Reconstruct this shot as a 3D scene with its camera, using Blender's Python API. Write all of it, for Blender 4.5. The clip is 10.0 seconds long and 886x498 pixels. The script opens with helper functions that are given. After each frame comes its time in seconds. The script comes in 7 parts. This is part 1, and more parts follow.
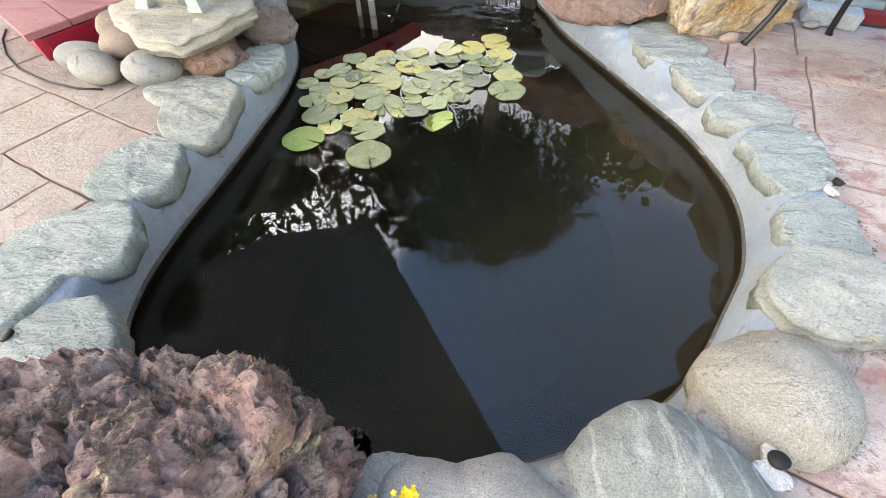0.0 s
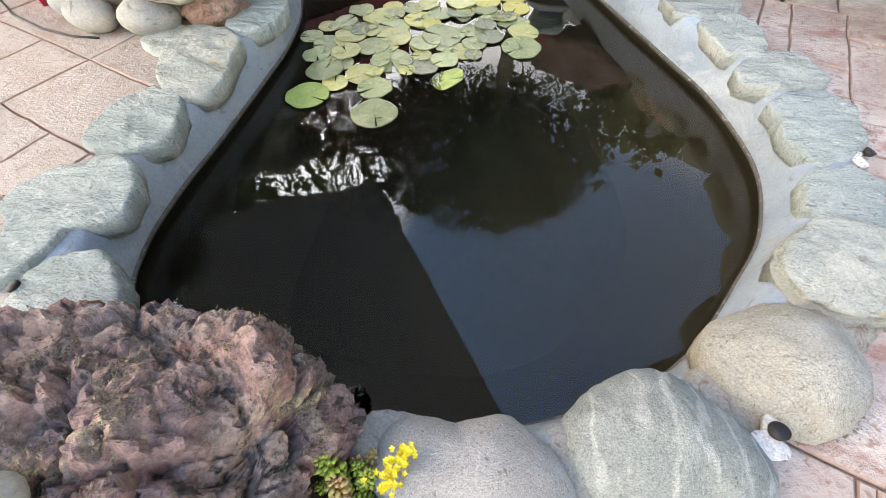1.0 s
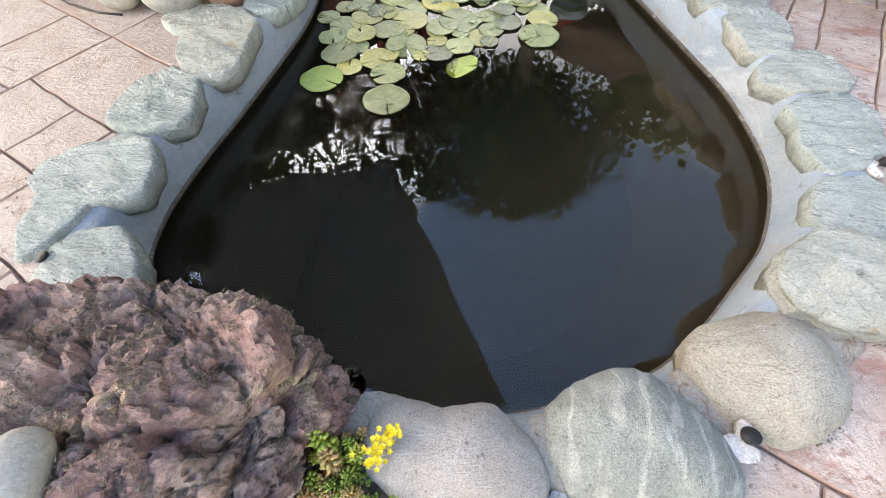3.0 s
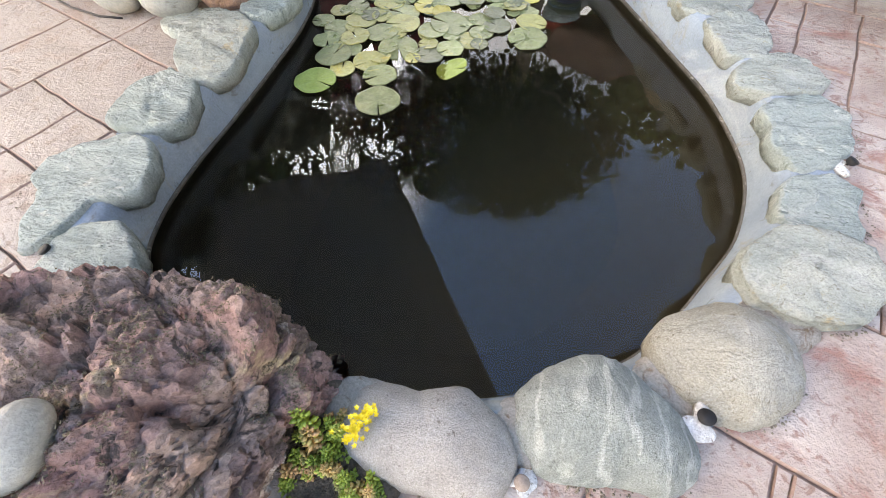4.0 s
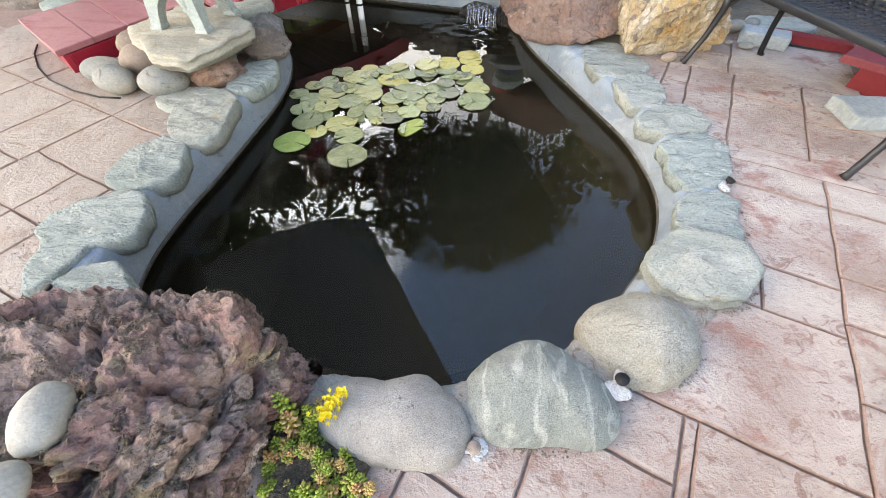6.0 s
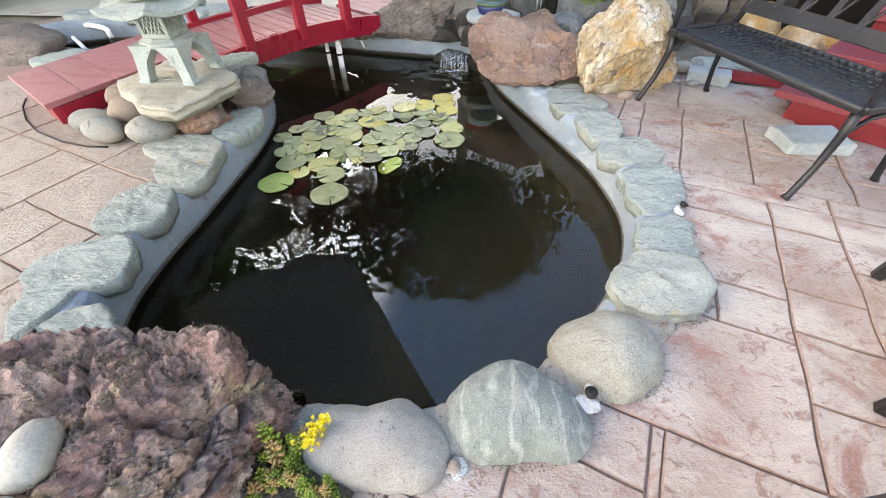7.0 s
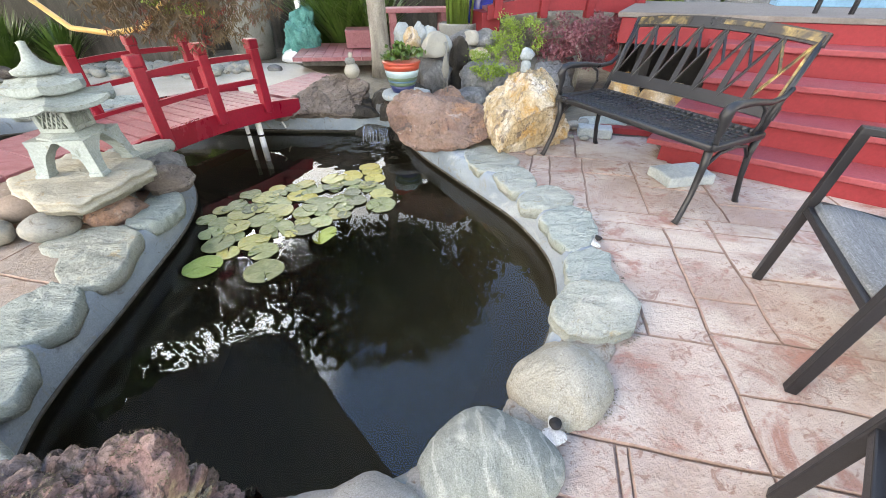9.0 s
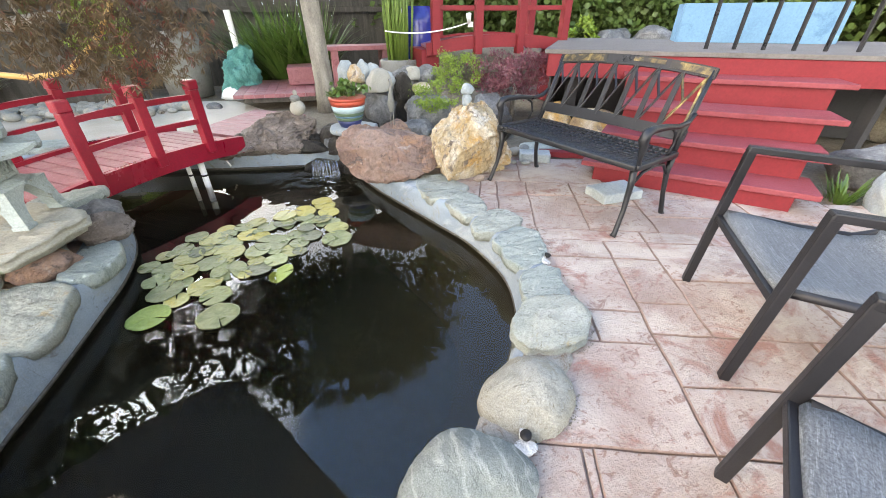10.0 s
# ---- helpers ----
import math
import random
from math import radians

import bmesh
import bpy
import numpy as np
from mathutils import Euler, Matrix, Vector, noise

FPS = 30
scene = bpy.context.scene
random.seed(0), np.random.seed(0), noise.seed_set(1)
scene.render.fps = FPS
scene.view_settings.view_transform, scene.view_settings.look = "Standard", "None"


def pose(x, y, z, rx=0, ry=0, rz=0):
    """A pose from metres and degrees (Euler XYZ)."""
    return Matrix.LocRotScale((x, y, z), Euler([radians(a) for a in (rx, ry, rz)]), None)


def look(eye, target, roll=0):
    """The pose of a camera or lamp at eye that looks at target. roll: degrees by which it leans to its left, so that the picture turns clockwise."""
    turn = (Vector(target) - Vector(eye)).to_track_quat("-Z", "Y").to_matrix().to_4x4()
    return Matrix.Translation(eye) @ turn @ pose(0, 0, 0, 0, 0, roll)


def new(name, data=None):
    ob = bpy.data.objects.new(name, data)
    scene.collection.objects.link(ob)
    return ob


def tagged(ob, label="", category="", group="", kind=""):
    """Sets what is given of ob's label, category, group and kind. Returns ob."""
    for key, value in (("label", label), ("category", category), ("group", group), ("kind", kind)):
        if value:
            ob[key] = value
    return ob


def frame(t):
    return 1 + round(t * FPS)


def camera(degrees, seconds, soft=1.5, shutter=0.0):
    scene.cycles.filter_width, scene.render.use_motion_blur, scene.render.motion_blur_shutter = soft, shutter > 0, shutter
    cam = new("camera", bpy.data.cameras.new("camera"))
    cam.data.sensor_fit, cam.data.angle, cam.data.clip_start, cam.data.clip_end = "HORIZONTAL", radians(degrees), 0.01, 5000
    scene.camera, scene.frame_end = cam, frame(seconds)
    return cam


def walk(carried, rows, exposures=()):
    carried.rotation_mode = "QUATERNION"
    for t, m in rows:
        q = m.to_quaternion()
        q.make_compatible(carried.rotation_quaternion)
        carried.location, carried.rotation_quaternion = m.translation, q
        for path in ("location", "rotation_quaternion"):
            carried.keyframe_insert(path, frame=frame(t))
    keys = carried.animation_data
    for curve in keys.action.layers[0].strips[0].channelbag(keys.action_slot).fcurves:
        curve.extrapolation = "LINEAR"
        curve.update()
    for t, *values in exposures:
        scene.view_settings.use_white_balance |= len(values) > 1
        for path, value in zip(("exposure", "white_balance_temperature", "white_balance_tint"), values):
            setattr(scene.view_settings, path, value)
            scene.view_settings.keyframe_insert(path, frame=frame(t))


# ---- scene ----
cam = camera(99.5, 10.0, soft=0.9)
PATH = [
    (0, (0.268, 0.284, 0.891), (0.156, 1.534, -0.666), -0.4),
    (0.5, (0.279, 0.285, 0.876), (0.148, 1.463, -0.736), -0.5),
    (1, (0.273, 0.289, 0.864), (0.139, 1.398, -0.795), -0.3),
    (1.5, (0.268, 0.293, 0.869), (0.113, 1.349, -0.822), -0.7),
    (2, (0.279, 0.304, 0.885), (0.108, 1.331, -0.822), -0.7),
    (3.5, (0.338, 0.292, 0.921), (0.141, 1.309, -0.79), -0.8),
    (4, (0.373, 0.268, 0.942), (0.175, 1.288, -0.767), -0.8),
    (4.5, (0.393, 0.228, 0.968), (0.194, 1.28, -0.721), -0.6),
    (5, (0.421, 0.17, 0.983), (0.232, 1.308, -0.651), -0.5),
    (6.3, (0.495, 0.04, 1.052), (0.381, 1.359, -0.447), -0.4),
    (6.5, (0.505, 0.027, 1.066), (0.402, 1.375, -0.409), -0.5),
    (7, (0.52, 0.005, 1.081), (0.448, 1.417, -0.334), -0.5),
    (7.5, (0.53, -0.014, 1.106), (0.49, 1.45, -0.256), -0.4),
    (8, (0.536, -0.037, 1.116), (0.58, 1.487, -0.179), -0.4),
    (8.5, (0.513, -0.037, 1.094), (0.687, 1.532, -0.135), -0.2),
    (9, (0.493, -0.041, 1.094), (0.763, 1.56, -0.074), -0.2),
    (9.5, (0.48, -0.061, 1.11), (0.861, 1.559, 0.0), -0.2),
    (10, (0.466, -0.08, 1.137), (0.983, 1.537, 0.08), -0.2),
]
walk(cam, [(t, look(eye, target, roll)) for t, eye, target, roll in PATH], [(0.0, 0.48, 16800, 12), (2.2, 0.48, 16800, 13), (4.2, 0.37, 16800, 14), (5.2, 0.30, 16600, 12), (10.0, 0.35, 15600, 10)])

# ---- light ----
SUN_ELEV, SUN_ROT = 36.0, -98.0
world = bpy.data.worlds.new("overcast_sky")
scene.world = world
world.use_nodes = True
wn, wl = world.node_tree.nodes, world.node_tree.links
sky = wn.new("ShaderNodeTexSky")
sky.sky_type = "NISHITA"
sky.sun_disc = False
sky.sun_elevation, sky.sun_rotation = radians(SUN_ELEV), radians(SUN_ROT)
sky.air_density, sky.dust_density, sky.ozone_density = 1.0, 1.0, 1.0
wn["Background"].inputs["Strength"].default_value = 0.14
# a thin bright cloud veil over the clear sky
veil = wn.new("ShaderNodeMix")
veil.data_type, veil.blend_type = "RGBA", "ADD"
veil.inputs[0].default_value = 1.0
geo_w, sep_w, grad_w = wn.new("ShaderNodeTexCoord"), wn.new("ShaderNodeSeparateXYZ"), wn.new("ShaderNodeValToRGB")
for _ in range(2):
    grad_w.color_ramp.elements.new(0.5)
for el, (pos, col) in zip(grad_w.color_ramp.elements, ((0.0, (29.0, 38.0, 59.0)), (0.47, (27.0, 36.0, 56.0)), (0.62, (2.9, 9.2, 27.2)), (1.0, (2.0, 7.7, 24.6)))):
    el.position, el.color = pos, (*col, 1)
wl.new(geo_w.outputs["Generated"], sep_w.inputs[0])
wl.new(sep_w.outputs["Z"], grad_w.inputs[0])
# a bright patch added to the veil, apart from the sun, for white reflections
glow_dot, glow_map, glow_add = wn.new("ShaderNodeVectorMath"), wn.new("ShaderNodeMapRange"), wn.new("ShaderNodeMix")
glow_dot.operation = "DOT_PRODUCT"
glow_az, glow_el = radians(-39), radians(38)
glow_dot.inputs[1].default_value = (math.sin(glow_az) * math.cos(glow_el), math.cos(glow_az) * math.cos(glow_el), math.sin(glow_el))
glow_map.interpolation_type = "SMOOTHSTEP"
glow_map.inputs[1].default_value, glow_map.inputs[2].default_value = 0.915, 0.985
glow_add.data_type, glow_add.blend_type = "RGBA", "ADD"
glow_add.inputs[7].default_value = (82.0, 110.0, 172.0, 1)
wl.new(geo_w.outputs["Generated"], glow_dot.inputs[0])
wl.new(glow_dot.outputs["Value"], glow_map.inputs[0])
wl.new(glow_map.outputs[0], glow_add.inputs[0])
thin_map, thin = wn.new("ShaderNodeMapRange"), wn.new("ShaderNodeMix")
thin_map.inputs[1].default_value, thin_map.inputs[2].default_value = -0.55, 0.65
thin_map.inputs[3].default_value, thin_map.inputs[4].default_value = 1.25, 0.45
thin.data_type, thin.blend_type = "RGBA", "MULTIPLY"
thin.inputs[0].default_value = 1.0
wl.new(sep_w.outputs["X"], thin_map.inputs[0])
wl.new(grad_w.outputs[0], thin.inputs[6])
wl.new(thin_map.outputs[0], thin.inputs[7])
wl.new(thin.outputs[2], glow_add.inputs[6])
wl.new(glow_add.outputs[2], veil.inputs[7])
wl.new(sky.outputs["Color"], veil.inputs[6])
wl.new(veil.outputs[2], wn["Background"].inputs["Color"])
sun_data = bpy.data.lights.new("sun", "SUN")
sun_data.energy, sun_data.angle, sun_data.color = 1.5, radians(36), (1.0, 0.90, 0.78)
sun = new("sun", sun_data)
az = radians(SUN_ROT)
sun_dir = Vector((math.sin(az) * math.cos(radians(SUN_ELEV)), math.cos(az) * math.cos(radians(SUN_ELEV)), math.sin(radians(SUN_ELEV))))
sun.matrix_world = look(sun_dir * 20, (0, 0, 0))


# ---- materials ----
def surface(name, cols, scale=4.0, fine=40.0, rough=0.7, bump=0.25, grain=0.3, spots=None, spot_scale=9.0, spot_cut=0.62,
            metal=0.0, vary=0.0, stretch=(1, 1, 1), spec=0.5, bump_dist=0.01, streaks=None, cells=None, spots2=None, relief=2.0, spots3=None, poured=False):
    """A weathered surface: colours mixed by a broad noise, fine grain, spots of another colour, and relief."""
    m = bpy.data.materials.new(name)
    m.use_nodes = True
    n, l = m.node_tree.nodes, m.node_tree.links
    b = n["Principled BSDF"]
    tc, mp, info = n.new("ShaderNodeTexCoord"), n.new("ShaderNodeMapping"), n.new("ShaderNodeObjectInfo")
    shift = n.new("ShaderNodeVectorMath")
    shift.operation = "MULTIPLY_ADD"
    rnd = n.new("ShaderNodeCombineXYZ")
    l.new(info.outputs["Random"], rnd.inputs[0]), l.new(info.outputs["Random"], rnd.inputs[1])
    l.new(rnd.outputs[0], shift.inputs[0])
    shift.inputs[1].default_value = (37.0, 71.0, 13.0)
    if poured:
        l.new(n.new("ShaderNodeNewGeometry").outputs["Position"], shift.inputs[2])
        shift.inputs[1].default_value = (0.0, 0.0, 0.0)
    else:
        l.new(tc.outputs["Object"], shift.inputs[2])
    l.new(shift.outputs[0], mp.inputs[0])
    mp.inputs["Scale"].default_value = stretch

    def noise_node(s, detail=5.0, r=0.6, dist=0.0, plain=False):
        t = n.new("ShaderNodeTexNoise")
        t.inputs["Scale"].default_value, t.inputs["Detail"].default_value = s, detail
        t.inputs["Roughness"].default_value, t.inputs["Distortion"].default_value = r, dist
        l.new(shift.outputs[0] if plain else mp.outputs[0], t.inputs["Vector"])
        return t

    def mix(mode, fac, a, c):
        x = n.new("ShaderNodeMix")
        x.data_type, x.blend_type = "RGBA", mode
        for sock, val in ((x.inputs[0], fac), (x.inputs[6], a), (x.inputs[7], c)):
            if hasattr(val, "is_linked"):
                l.new(val, sock)
            elif isinstance(val, float):
                sock.default_value = val
            else:
                sock.default_value = (*val, 1)
        return x.outputs[2]

    def ramp(src, stops):
        r = n.new("ShaderNodeValToRGB")
        e = r.color_ramp.elements
        while len(e) < len(stops):
            e.new(0.5)
        for el, (p, c) in zip(e, stops):
            el.position, el.color = p, (*c, 1)
        l.new(src, r.inputs[0])
        return r.outputs[0]

    broad, small = noise_node(scale, 6.0, 0.6, 0.4), noise_node(fine, 5.0, 0.75, 0.0, True)
    k = len(cols)
    stops = [(0.3 + 0.4 * i / max(1, k - 1), c) for i, c in enumerate(cols)]
    col = ramp(broad.outputs["Fac"], stops) if k > 1 else None
    if col is None:
        col = mix("MIX", 0.5, cols[0], cols[0])
    if cells:
        vor = n.new("ShaderNodeTexVoronoi")
        vor.inputs["Scale"].default_value = cells[0]
        warp = noise_node(cells[0] * 1.5, 3.0)
        wadd = n.new("ShaderNodeVectorMath")
        wadd.operation = "MULTIPLY_ADD"
        wadd.inputs[1].default_value = (0.15, 0.15, 0.15)
        l.new(warp.outputs["Color"], wadd.inputs[0]), l.new(mp.outputs[0], wadd.inputs[2])
        l.new(wadd.outputs[0], vor.inputs["Vector"])
        sep = n.new("ShaderNodeSeparateColor")
        l.new(vor.outputs["Color"], sep.inputs[0])
        pick = ramp(sep.outputs[0], [(i / max(1, len(cells) - 2), c) for i, c in enumerate(cells[1:])])
        col = mix("MIX", 0.55, col, pick)
    if spots:
        sp = noise_node(spot_scale, 6.0, 0.7, 0.8)
        mask = ramp(sp.outputs["Fac"], [(spot_cut - 0.05, (0, 0, 0)), (spot_cut + 0.05, (1, 1, 1))])
        col = mix("MIX", mask, col, spots)
    if spots2:
        sp = noise_node(spots2[0], 4.0, 0.65, 1.5)
        mask = ramp(sp.outputs["Fac"], [(spots2[1] - 0.03, (0, 0, 0)), (spots2[1] + 0.04, (1, 1, 1))])
        col = mix("MIX", mask, col, spots2[2])
    if spots3:
        sp = noise_node(spots3[0], 6.0, 0.7, 0.6)
        mask = ramp(sp.outputs["Fac"], [(spots3[1] - 0.04, (0, 0, 0)), (spots3[1] + 0.05, (1, 1, 1))])
        col = mix("MIX", mask, col, spots3[2])
    if streaks:
        wv = n.new("ShaderNodeTexWave")
        wv.inputs["Scale"].default_value, wv.inputs["Distortion"].default_value = streaks[0], 11.0
        wv.inputs["Detail"].default_value, wv.inputs["Detail Scale"].default_value = 4.0, 2.0
        l.new(mp.outputs[0], wv.inputs["Vector"])
        mask = ramp(wv.outputs["Fac"], [(0.80, (0, 0, 0)), (1.0, (0.7, 0.7, 0.7))])
        where = ramp(noise_node(4.5, 3.0, 0.5, 0.5).outputs["Fac"], [(0.42, (0, 0, 0)), (0.54, (1, 1, 1))])
        mask = mix("MULTIPLY", 1.0, mask, where)
        col = mix("MIX", mask, col, streaks[1])
    g = ramp(small.outputs["Fac"], [(0.32, (1 - grain,) * 3), (0.68, (1.0 + grain * 0.6,) * 3)])
    col = mix("MULTIPLY", 1.0, col, g)
    if vary:
        hsv = n.new("ShaderNodeHueSaturation")
        mr = n.new("ShaderNodeMapRange")
        mr.inputs[3].default_value, mr.inputs[4].default_value = 1 - vary, 1 + vary
        l.new(info.outputs["Random"], mr.inputs[0])
        l.new(mr.outputs[0], hsv.inputs["Value"])
        l.new(col, hsv.inputs["Color"])
        col = hsv.outputs[0]
    l.new(col, b.inputs["Base Color"])
    rr = ramp(broad.outputs["Fac"], [(0.3, (max(0.02, rough - 0.1),) * 3), (0.7, (min(1, rough + 0.1),) * 3)])
    l.new(rr, b.inputs["Roughness"])
    b.inputs["Metallic"].default_value = metal
    b.inputs["Specular IOR Level"].default_value = spec
    if bump:
        add = n.new("ShaderNodeMath")
        add.operation = "MULTIPLY_ADD"
        l.new(broad.outputs["Fac"], add.inputs[0])
        add.inputs[1].default_value = relief
        l.new(small.outputs["Fac"], add.inputs[2])
        bp = n.new("ShaderNodeBump")
        bp.inputs["Strength"].default_value, bp.inputs["Distance"].default_value = bump, bump_dist
        l.new(add.outputs[0], bp.inputs["Height"])
        l.new(bp.outputs[0], b.inputs["Normal"])
    return m


M = {}
M["paver"] = surface("stamped_concrete", [(0.285, 0.196, 0.168), (0.357, 0.266, 0.234), (0.427, 0.345, 0.308), (0.475, 0.405, 0.363)], 2.2, 60, 0.55, 0.8, 0.09, (0.30, 0.147, 0.122), 3.6, 0.585, vary=0.05, bump_dist=0.012, spots2=(16.0, 0.588, (0.27, 0.165, 0.14)), spots3=(1.5, 0.56, (0.455, 0.385, 0.34)), relief=5.0, spec=0.35, stretch=(1.0, 1.2, 1), poured=True)
# less red, slightly darker mix for pavers west of x = -0.6
M["pavercream"] = surface("cream_stamped_concrete", [(0.252, 0.199, 0.174), (0.31, 0.253, 0.224), (0.36, 0.308, 0.277)], 2.2, 60, 0.55, 0.8, 0.09, (0.268, 0.188, 0.158), 3.6, 0.59, vary=0.05, bump_dist=0.012, spots2=(15.0, 0.60, (0.23, 0.17, 0.143)), relief=5.0, spec=0.35, stretch=(1.0, 1.2, 1), poured=True)
M["grout"] = surface("groove_concrete", [(0.235, 0.15, 0.126), (0.32, 0.215, 0.182)], 5, 60, 0.85, 0.3, 0.3)
M["wall"] = surface("pond_stucco", [(0.168, 0.219, 0.268), (0.225, 0.28, 0.327), (0.285, 0.338, 0.374)], 3.0, 120, 0.8, 0.6, 0.18, (0.25, 0.252, 0.23), 4, 0.61, spots2=(11.0, 0.63, (0.155, 0.176, 0.192)), spots3=(1.6, 0.62, (0.35, 0.395, 0.425)), spec=0.3)
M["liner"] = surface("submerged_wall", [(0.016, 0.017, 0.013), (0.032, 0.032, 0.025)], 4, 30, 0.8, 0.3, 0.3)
M["slate"] = surface("green_grey_slate", [(0.27, 0.329, 0.31), (0.348, 0.401, 0.378), (0.435, 0.472, 0.441)], 7.0, 120, 0.85, 1.0, 0.26, (0.557, 0.579, 0.531), 11, 0.63, vary=0.10, stretch=(1, 1.7, 1), bump_dist=0.014, relief=5.0, spots2=(24.0, 0.63, (0.217, 0.263, 0.243)), spec=0.25)
M["pale"] = surface("pale_flagstone", [(0.295, 0.329, 0.302), (0.365, 0.392, 0.356), (0.436, 0.446, 0.396)], 6, 120, 0.85, 1.0, 0.26, (0.37, 0.315, 0.216), 8, 0.64, vary=0.08, bump_dist=0.014, stretch=(1, 1.3, 1), relief=5.0, spots2=(22.0, 0.63, (0.255, 0.252, 0.216)), spots3=(5.0, 0.60, (0.466, 0.486, 0.45)), spec=0.25)
M["granite"] = surface("speckled_granite", [(0.30, 0.275, 0.25), (0.375, 0.345, 0.315), (0.44, 0.41, 0.375)], 7, 280, 0.88, 0.9, 0.45, bump_dist=0.006, relief=4.0, spec=0.25, spots2=(60.0, 0.64, (0.22, 0.195, 0.175)))
M["banded"] = surface("banded_grey_stone", [(0.23, 0.262, 0.243), (0.295, 0.328, 0.305), (0.362, 0.39, 0.362)], 7, 260, 0.85, 1.0, 0.45, (0.43, 0.455, 0.42), 6, 0.60, streaks=(2.4, (0.54, 0.555, 0.52)), bump_dist=0.009, stretch=(2.0, 0.9, 1), relief=4.0, spec=0.25, spots2=(55.0, 0.63, (0.18, 0.20, 0.18)))
M["tanround"] = surface("tan_grey_boulder", [(0.34, 0.315, 0.255), (0.44, 0.415, 0.345), (0.52, 0.495, 0.42)], 8, 220, 0.88, 1.0, 0.40, (0.52, 0.52, 0.47), 7, 0.58, bump_dist=0.013, cells=(4.0, (0.47, 0.45, 0.39), (0.38, 0.34, 0.27), (0.49, 0.49, 0.45)), relief=6.0, spec=0.25, spots2=(40.0, 0.64, (0.27, 0.24, 0.19)))
M["lava"] = surface("lava_rock", [(0.10, 0.072, 0.066), (0.22, 0.14, 0.122), (0.35, 0.212, 0.183), (0.31, 0.238, 0.205), (0.50, 0.37, 0.29)], 7.5, 90, 0.9, 1.0, 0.5, (0.58, 0.44, 0.27), 4.0, 0.63, bump_dist=0.012, spots2=(13.0, 0.58, (0.10, 0.073, 0.065)), spots3=(5.5, 0.62, (0.62, 0.53, 0.48)), cells=(6.0, (0.12, 0.085, 0.083), (0.42, 0.195, 0.178), (0.30, 0.232, 0.212), (0.54, 0.36, 0.29), (0.13, 0.098, 0.092), (0.40, 0.205, 0.185), (0.36, 0.30, 0.27)), relief=2.2, spec=0.25)
M["drymoss"] = surface("dry_brown_moss", [(0.095, 0.072, 0.046), (0.16, 0.122, 0.078), (0.24, 0.19, 0.125)], 20, 90, 0.95, 0.0, 0.3)
M["brownrock"] = surface("brown_rock", [(0.12, 0.096, 0.089), (0.20, 0.162, 0.147), (0.30, 0.25, 0.226)], 5, 70, 0.85, 1.0, 0.3, (0.34, 0.30, 0.27), 7, 0.64, bump_dist=0.018, stretch=(1, 1, 2.5), relief=3.0, spots2=(14.0, 0.62, (0.10, 0.08, 0.072)))
M["redrock"] = surface("red_brown_rock", [(0.15, 0.092, 0.078), (0.25, 0.145, 0.115), (0.27, 0.185, 0.16), (0.36, 0.215, 0.165)], 3.5, 40, 0.85, 1.0, 0.28, (0.40, 0.215, 0.14), 3, 0.58, bump_dist=0.025, relief=4.0, spots2=(8.0, 0.64, (0.12, 0.085, 0.078)), spots3=(5.0, 0.63, (0.42, 0.34, 0.31)))
M["goldrock"] = surface("golden_quartz_rock", [(0.22, 0.145, 0.085), (0.43, 0.305, 0.175), (0.55, 0.455, 0.345), (0.63, 0.575, 0.51)], 6, 70, 0.8, 1.0, 0.35, (0.46, 0.25, 0.085), 5, 0.58, bump_dist=0.014, relief=3.0, spots2=(9.0, 0.60, (0.20, 0.15, 0.12)), spots3=(4.0, 0.59, (0.62, 0.58, 0.55)), stretch=(1, 1, 0.6))
M["greyrock"] = surface("grey_rock", [(0.09, 0.095, 0.10), (0.17, 0.175, 0.18), (0.29, 0.295, 0.29)], 5, 40, 0.85, 1.0, 0.4, (0.38, 0.375, 0.35), 8, 0.66, bump_dist=0.02, vary=0.2, relief=3.0)
M["wetrock"] = surface("wet_dark_rock", [(0.016, 0.014, 0.012), (0.035, 0.030, 0.026), (0.07, 0.06, 0.052)], 6, 40, 0.62, 1.0, 0.4, spec=0.3, bump_dist=0.02, relief=3.0)
M["pebble"] = surface("river_pebble", [(0.14, 0.155, 0.152), (0.215, 0.218, 0.205), (0.33, 0.29, 0.235)], 7, 90, 0.75, 0.3, 0.25, (0.10, 0.085, 0.07), 12, 0.64, vary=0.25)
M["tanpebble"] = surface("tan_pebble", [(0.19, 0.135, 0.11), (0.265, 0.20, 0.162)], 4, 80, 0.75, 0.2, 0.25, (0.33, 0.28, 0.24), 6, 0.64, vary=0.2)
M["whitepebble"] = surface("white_pebble", [(0.30, 0.29, 0.255), (0.385, 0.365, 0.32)], 4, 120, 0.75, 0.4, 0.22, (0.20, 0.15, 0.10), 26, 0.67, vary=0.05)
M["lantern"] = surface("cast_lantern_stone", [(0.235, 0.285, 0.275), (0.30, 0.35, 0.34), (0.36, 0.405, 0.39)], 5, 90, 0.85, 0.6, 0.24, (0.18, 0.215, 0.195), 8, 0.62, spec=0.3, spots2=(18.0, 0.64, (0.22, 0.23, 0.20)))
M["red"] = surface("glossy_red_paint", [(0.235, 0.005, 0.02), (0.305, 0.009, 0.028)], 3, 50, 0.33, 0.15, 0.15, (0.18, 0.015, 0.022), 10, 0.70, stretch=(1, 1, 0.4))
M["planks"] = surface("faded_red_planks", [(0.245, 0.076, 0.088), (0.325, 0.122, 0.136), (0.28, 0.094, 0.108)], 3, 40, 0.42, 0.25, 0.2, (0.195, 0.055, 0.06), 6, 0.64, vary=0.12, stretch=(1, 3, 1), spec=0.35)
